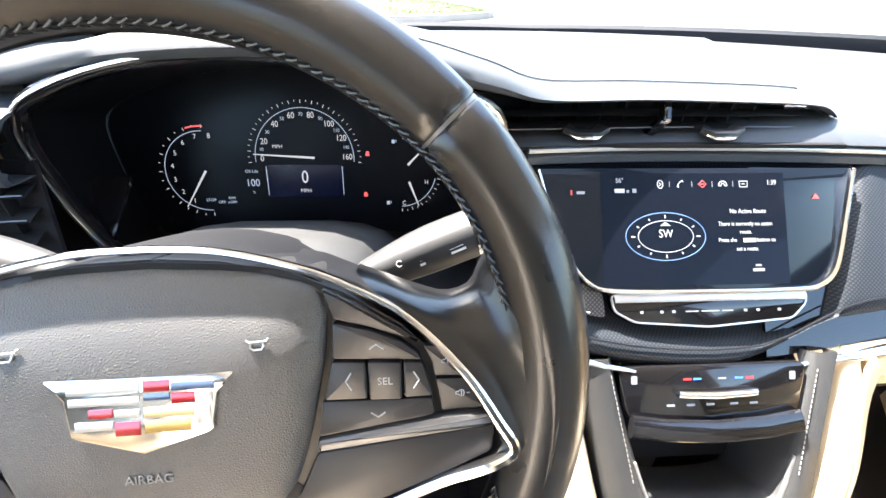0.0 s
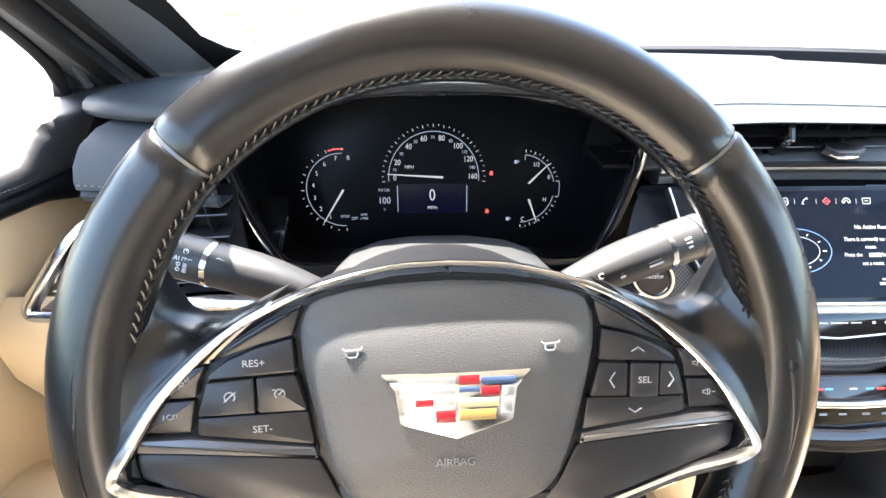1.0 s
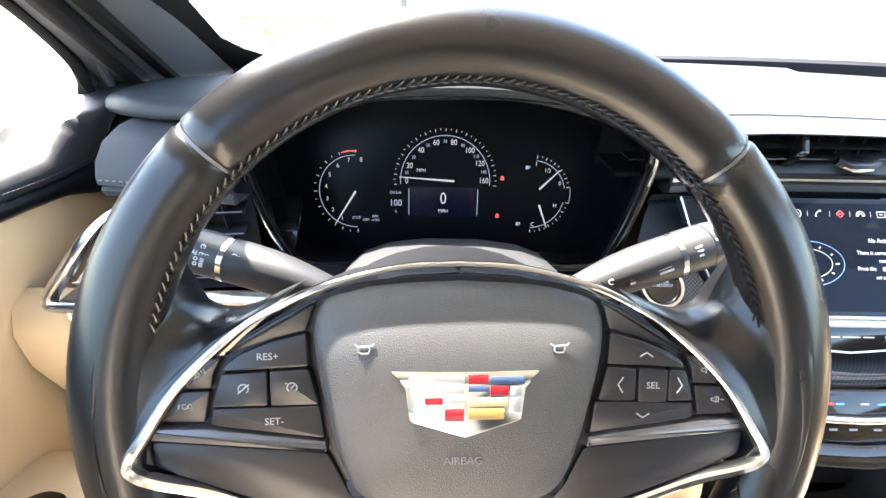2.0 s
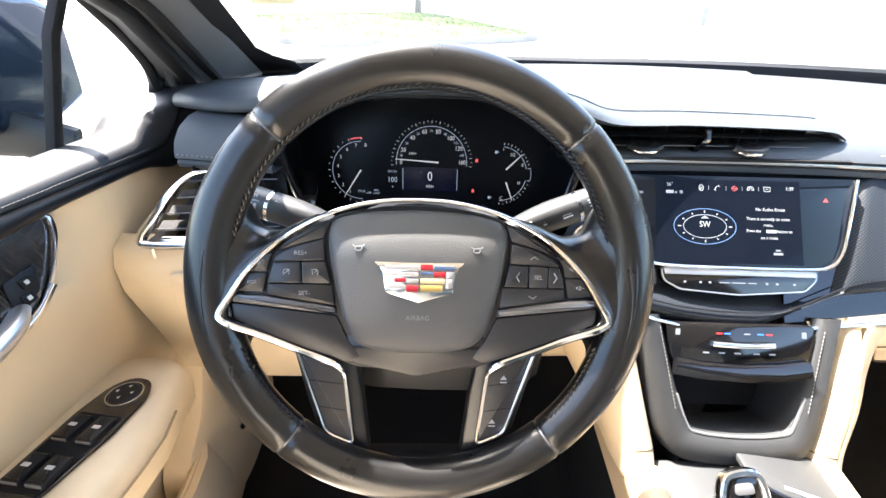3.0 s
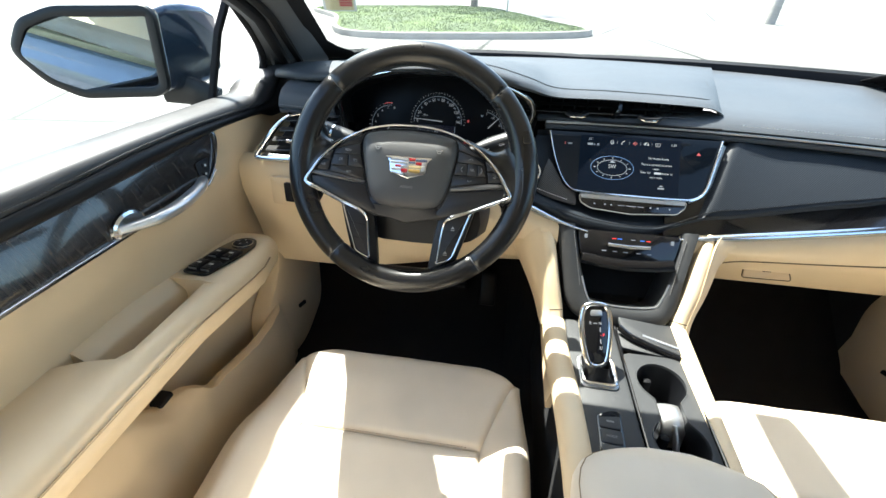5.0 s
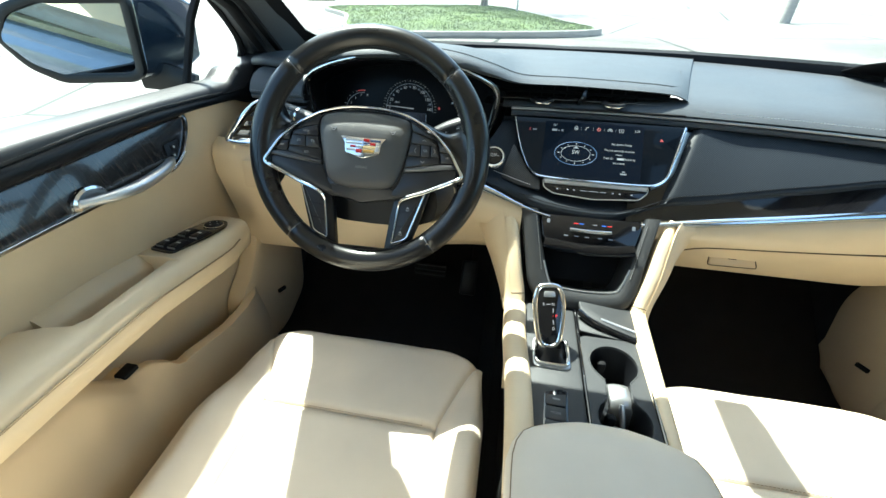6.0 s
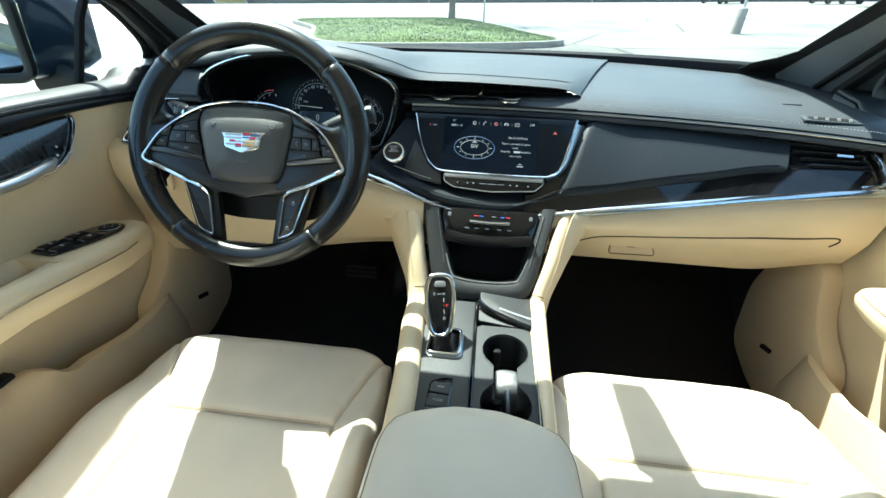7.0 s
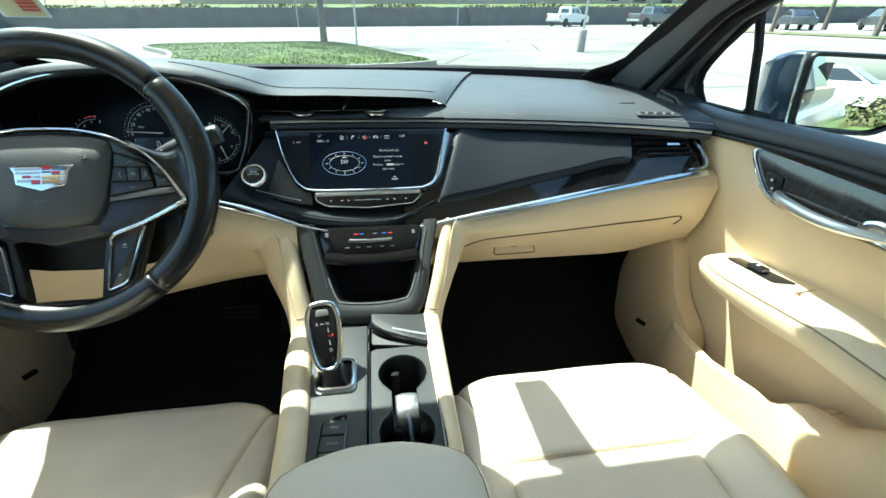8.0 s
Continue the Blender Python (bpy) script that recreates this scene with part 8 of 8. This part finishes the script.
HORN = [(-0.0022, 0.0007), (-0.0012, 0.0007), (0.0004, 0.0018), (0.0004, -0.0018), (-0.0012, -0.0007), (-0.0022, -0.0007), (-0.0022, 0.0007)]
for s in (-1, 1):
    k1, km = key("key_upper", [(0.0790, 0.0257), (0.096, 0.0217), (0.110, 0.0160), (0.1170, 0.0110), (0.1195, 0.0071), (0.0782, 0.0085)], s)
    k3, km = key("key_lower", [(0.0728, -0.0120), (0.1240, -0.0118), (0.1252, -0.0200), (0.121, -0.0212), (0.0706, -0.0298)], s)
    k4, km = key("key_outer", [(0.1200, 0.0137), (0.1285, 0.0127), (0.1385, -0.0018), (0.1250, -0.0016), (0.1238, 0.006)], s, 0.0135)
    k5, km = key("key_outer", [(0.1256, -0.0030), (0.1395, -0.0032), (0.1495, -0.0180), (0.1285, -0.0193), (0.1272, -0.0110)], s, 0.0135)
    if s < 0:
        word("RES+", -0.0975, 0.0142, 0.0050, km, k1, 0.0151)
        word("SET-", -0.0950, -0.0195, 0.0050, km, k3, 0.0151)
        ka, km = key("key_centre", [(0.0780, 0.0075), (0.0966, 0.0070), (0.0966, -0.0108), (0.0732, -0.0112)], s, 0.0160)
        kb, km = key("key_centre", [(0.0978, 0.0070), (0.1192, 0.0061), (0.1242, -0.0105), (0.0978, -0.0108)], s, 0.0160)
        mark([ring_of(0.0024, -50, 230), [(-0.0004, -0.0004), (0.0014, 0.0016)], [(-0.0034, 0.0022), (-0.0022, 0.0022)]], -0.0858, -0.0015, km, ka, 0.0161)
        mark([ring_of(0.0024, -50, 230), [(-0.0004, -0.0004), (0.0014, 0.0016)], [(-0.0026, -0.0022), (0.0028, 0.0024)]], -0.1090, -0.0015, km, kb, 0.0161)
        mark([ring_of(0.0009, 0, 360, 8), [(-0.0014, -0.0028), (-0.001, -0.0012), (0.0006, -0.0012)], [(0.0016, 0.0022), (0.0022, 0.0008)], [(0.0028, 0.0030), (0.0036, 0.0008)]], -0.1310, 0.0056, km, k4, 0.0136)
        mark([ring_of(0.0012, 60, 330, 8), [(0.0016, 0.0012), (0.0030, 0.0012), (0.0034, -0.0010), (0.0016, -0.0010), (0.0016, 0.0012)], [(-0.0030, -0.0012), (-0.0024, 0.0012)]], -0.1375, -0.0105, km, k5, 0.0136)
    else:
        for sy, yy, kk in ((1, 0.0142, k1), (-1, -0.0195, k3)):
            mark([[(-0.0034, -sy * 0.0013), (0, sy * 0.0010), (0.0034, -sy * 0.0013)]], 0.0985, yy, km, kk, 0.0151, 0.00042)
        for pts, c, lab in (([(0.0782, 0.0075), (0.0935, 0.0069), (0.0938, -0.0111), (0.0740, -0.0112)], 0.0855, -1), ([(0.0945, 0.0072), (0.1098, 0.0066), (0.1100, -0.0114), (0.0948, -0.0114)], 0.1022, 0), ([(0.1108, 0.0066), (0.1194, 0.0061), (0.1244, -0.0105), (0.1110, -0.0111)], 0.1165, 1)):
            k2, km = key("key_centre", pts, s, 0.0165 if lab == 0 else 0.0157)
            if lab == 0:
                word("SEL", c, -0.0022, 0.0050, km, k2, 0.0166)
            else:
                mark([[(-lab * 0.0012, 0.0042), (lab * 0.0014, 0.0), (-lab * 0.0012, -0.0042)]], c, -0.0022, km, k2, 0.0158, 0.00042)
        mark([HORN, [(0.0018, 0.0), (0.0038, 0.0)], [(0.0028, 0.001), (0.0028, -0.001)]], 0.1310, 0.0056, km, k4, 0.0136)
        mark([HORN, [(0.0012, 0.0016), (0.0018, 0.0), (0.0012, -0.0016)], [(0.0028, 0.0), (0.0044, 0.0)]], 0.1375, -0.0105, km, k5, 0.0136)

# airbag pad: domed, its crown falling away towards the top
padp = [(0, 0.0535), (0.0305, 0.0520), (0.0480, 0.0500), (0.0590, 0.0475), (0.0680, 0.0450), (0.0738, 0.0400), (0.0757, 0.030), (0.0735, 0.0092), (0.0695, -0.012), (0.0648, -0.033), (0.0575, -0.054), (0.0470, -0.0645), (0.027, -0.0695), (0, -0.0710)]
half = spline([(a, b, 0) for a, b in padp], 4)
loop = half + [Vector((-p.x, p.y, 0)) for p in half[-2:0:-1]]


def pad_z(z, y):
    return z - 0.009 * sm(0.012, 0.056, y)


rows = []
for sc, z in ((0.985, -0.004), (1.0, 0.011), (0.988, 0.0145), (0.96, 0.0178), (0.90, 0.0207), (0.80, 0.0228), (0.65, 0.0243), (0.48, 0.0250), (0.3, 0.0253), (0.15, 0.0254), (0.04, 0.0254)):
    rows.append([Vector((p.x * sc, -0.008 + (p.y + 0.008) * sc, pad_z(z, -0.008 + (p.y + 0.008) * sc) if z > 0 else z)) for p in loop])
pad = part("airbag_pad", loft(rows, cv=True, caps=True), PAD, wheel, "grained dark airbag cover", sharp=60)
hub = [Vector((p.x * 1.016, -0.010 + (p.y + 0.010) * 1.016, 0)) for p in loop]
part("hub_shell", loft([[Vector((p.x, p.y, z)) for p in hub] for z in (-0.04, 0.008)], cv=True, caps=True), MATTE, wheel)
vee = [(-0.075, -0.066), (-0.058, -0.082), (-0.012, -0.0915), (0, -0.0945), (0.012, -0.0915), (0.058, -0.082), (0.075, -0.066), (0.05, -0.05), (-0.05, -0.05)]
part("hub_chin", plate(corner_round(vee, 0.005), ID, 0.0185, 0.005, lo=-0.008), KEY, wheel, "satin black chin below the airbag cover")
part("hub_back", lathe([(0.062, -0.01), (0.066, -0.04), (0.066, -0.078)], Matrix.Translation((0, -0.012, 0)) @ Matrix.Diagonal((1.5, 1.12, 1, 1)), 32), PLAST, wheel)
part("lower_bridge", plate(corner_round([(-0.05, -0.168), (0.05, -0.168), (0.062, -0.184), (0, -0.192), (-0.062, -0.184)], 0.006), ID, 0.02, 0.006, lo=-0.012), RIM, wheel)
# badge: plain shield in chrome, red, gold and blue bars
sh_ = [(-0.0362, 0.0122), (0.0362, 0.0122), (0.0325, 0.0060), (0.0300, 0.0030), (0.0285, -0.0080), (0.0278, -0.0125), (0.0250, -0.0140), (0.0, -0.0215), (-0.0250, -0.0140), (-0.0278, -0.0125), (-0.0285, -0.0080), (-0.0300, 0.0030), (-0.0325, 0.0060)]
BM = Matrix.Translation((0.0015, -0.0020, 0.0250)) @ pose(0, 0, 0, -5.0, 0, 0)
bd = part("badge", plate(sh_, BM, 0.0026, 0.0012, lo=-0.0012), CHROME, wheel, "chrome shield badge with coloured bars")
cells = ((0.001, 0.0110, 0.0052, 0.0100, RED), (0.0118, 0.0288, 0.0052, 0.0088, BLUE), (0.001, 0.0110, 0.0016, 0.0042, BLUE), (0.0118, 0.0210, -0.0004, 0.0042, RED), (0.0220, 0.0280, -0.0004, 0.0042, SILVER), (0.001, 0.0205, -0.0058, -0.0014, CHAMPAGNE), (0.0215, 0.0270, -0.0090, -0.0014, SILVER), (0.001, 0.0190, -0.0122, -0.0068, YELLOW), (-0.0280, -0.0008, 0.0052, 0.0092, SILVER), (-0.0275, -0.0008, 0.0004, 0.0036, SILVER), (-0.0202, -0.0112, -0.0048, -0.0012, RED), (-0.0104, -0.0008, -0.0048, -0.0018, SILVER), (-0.0255, -0.0112, -0.0100, -0.0062, SILVER), (-0.0104, -0.0008, -0.0128, -0.0070, RED))
for x0, x1, y0, y1, mm in cells:
    part("badge_bar", plate([(x0, y0), (x1, y0), (x1, y1), (x0, y1)], BM, 0.0006, 0.0002, lo=0.0012), mm, bd)
# embossed in the pad's vinyl; the paler grey paints light on the relief
part("pad_word", text("AIRBAG", 0.0056, Matrix.Translation((0.0008, -0.0365, 0.0253)) @ pose(0, 0, 0, -1, 0, 0), 0.0006), EMBOSS, pad, "embossed lettering")
for s in (-1, 1):
    x, z = s * 0.0480, pad_z(0.0243, 0.021) + 0.0007
    part("horn_mark", tube([(x - 0.0046, 0.0228, z), (x - 0.0030, 0.0216, z), (x + 0.0040, 0.0222, z), (x + 0.0046, 0.0234, z)], 0.0005, 5), SILVER, pad)
    part("horn_mark", tube([(x - 0.0026 + 0.0, 0.0212, z), (x - 0.0028, 0.0194, z + 0.0003), (x - 0.0014, 0.0184, z + 0.0003), (x + 0.0018, 0.0186, z + 0.0003), (x + 0.0026, 0.0200, z), (x + 0.0024, 0.0214, z)], 0.0005, 5), SILVER, pad)
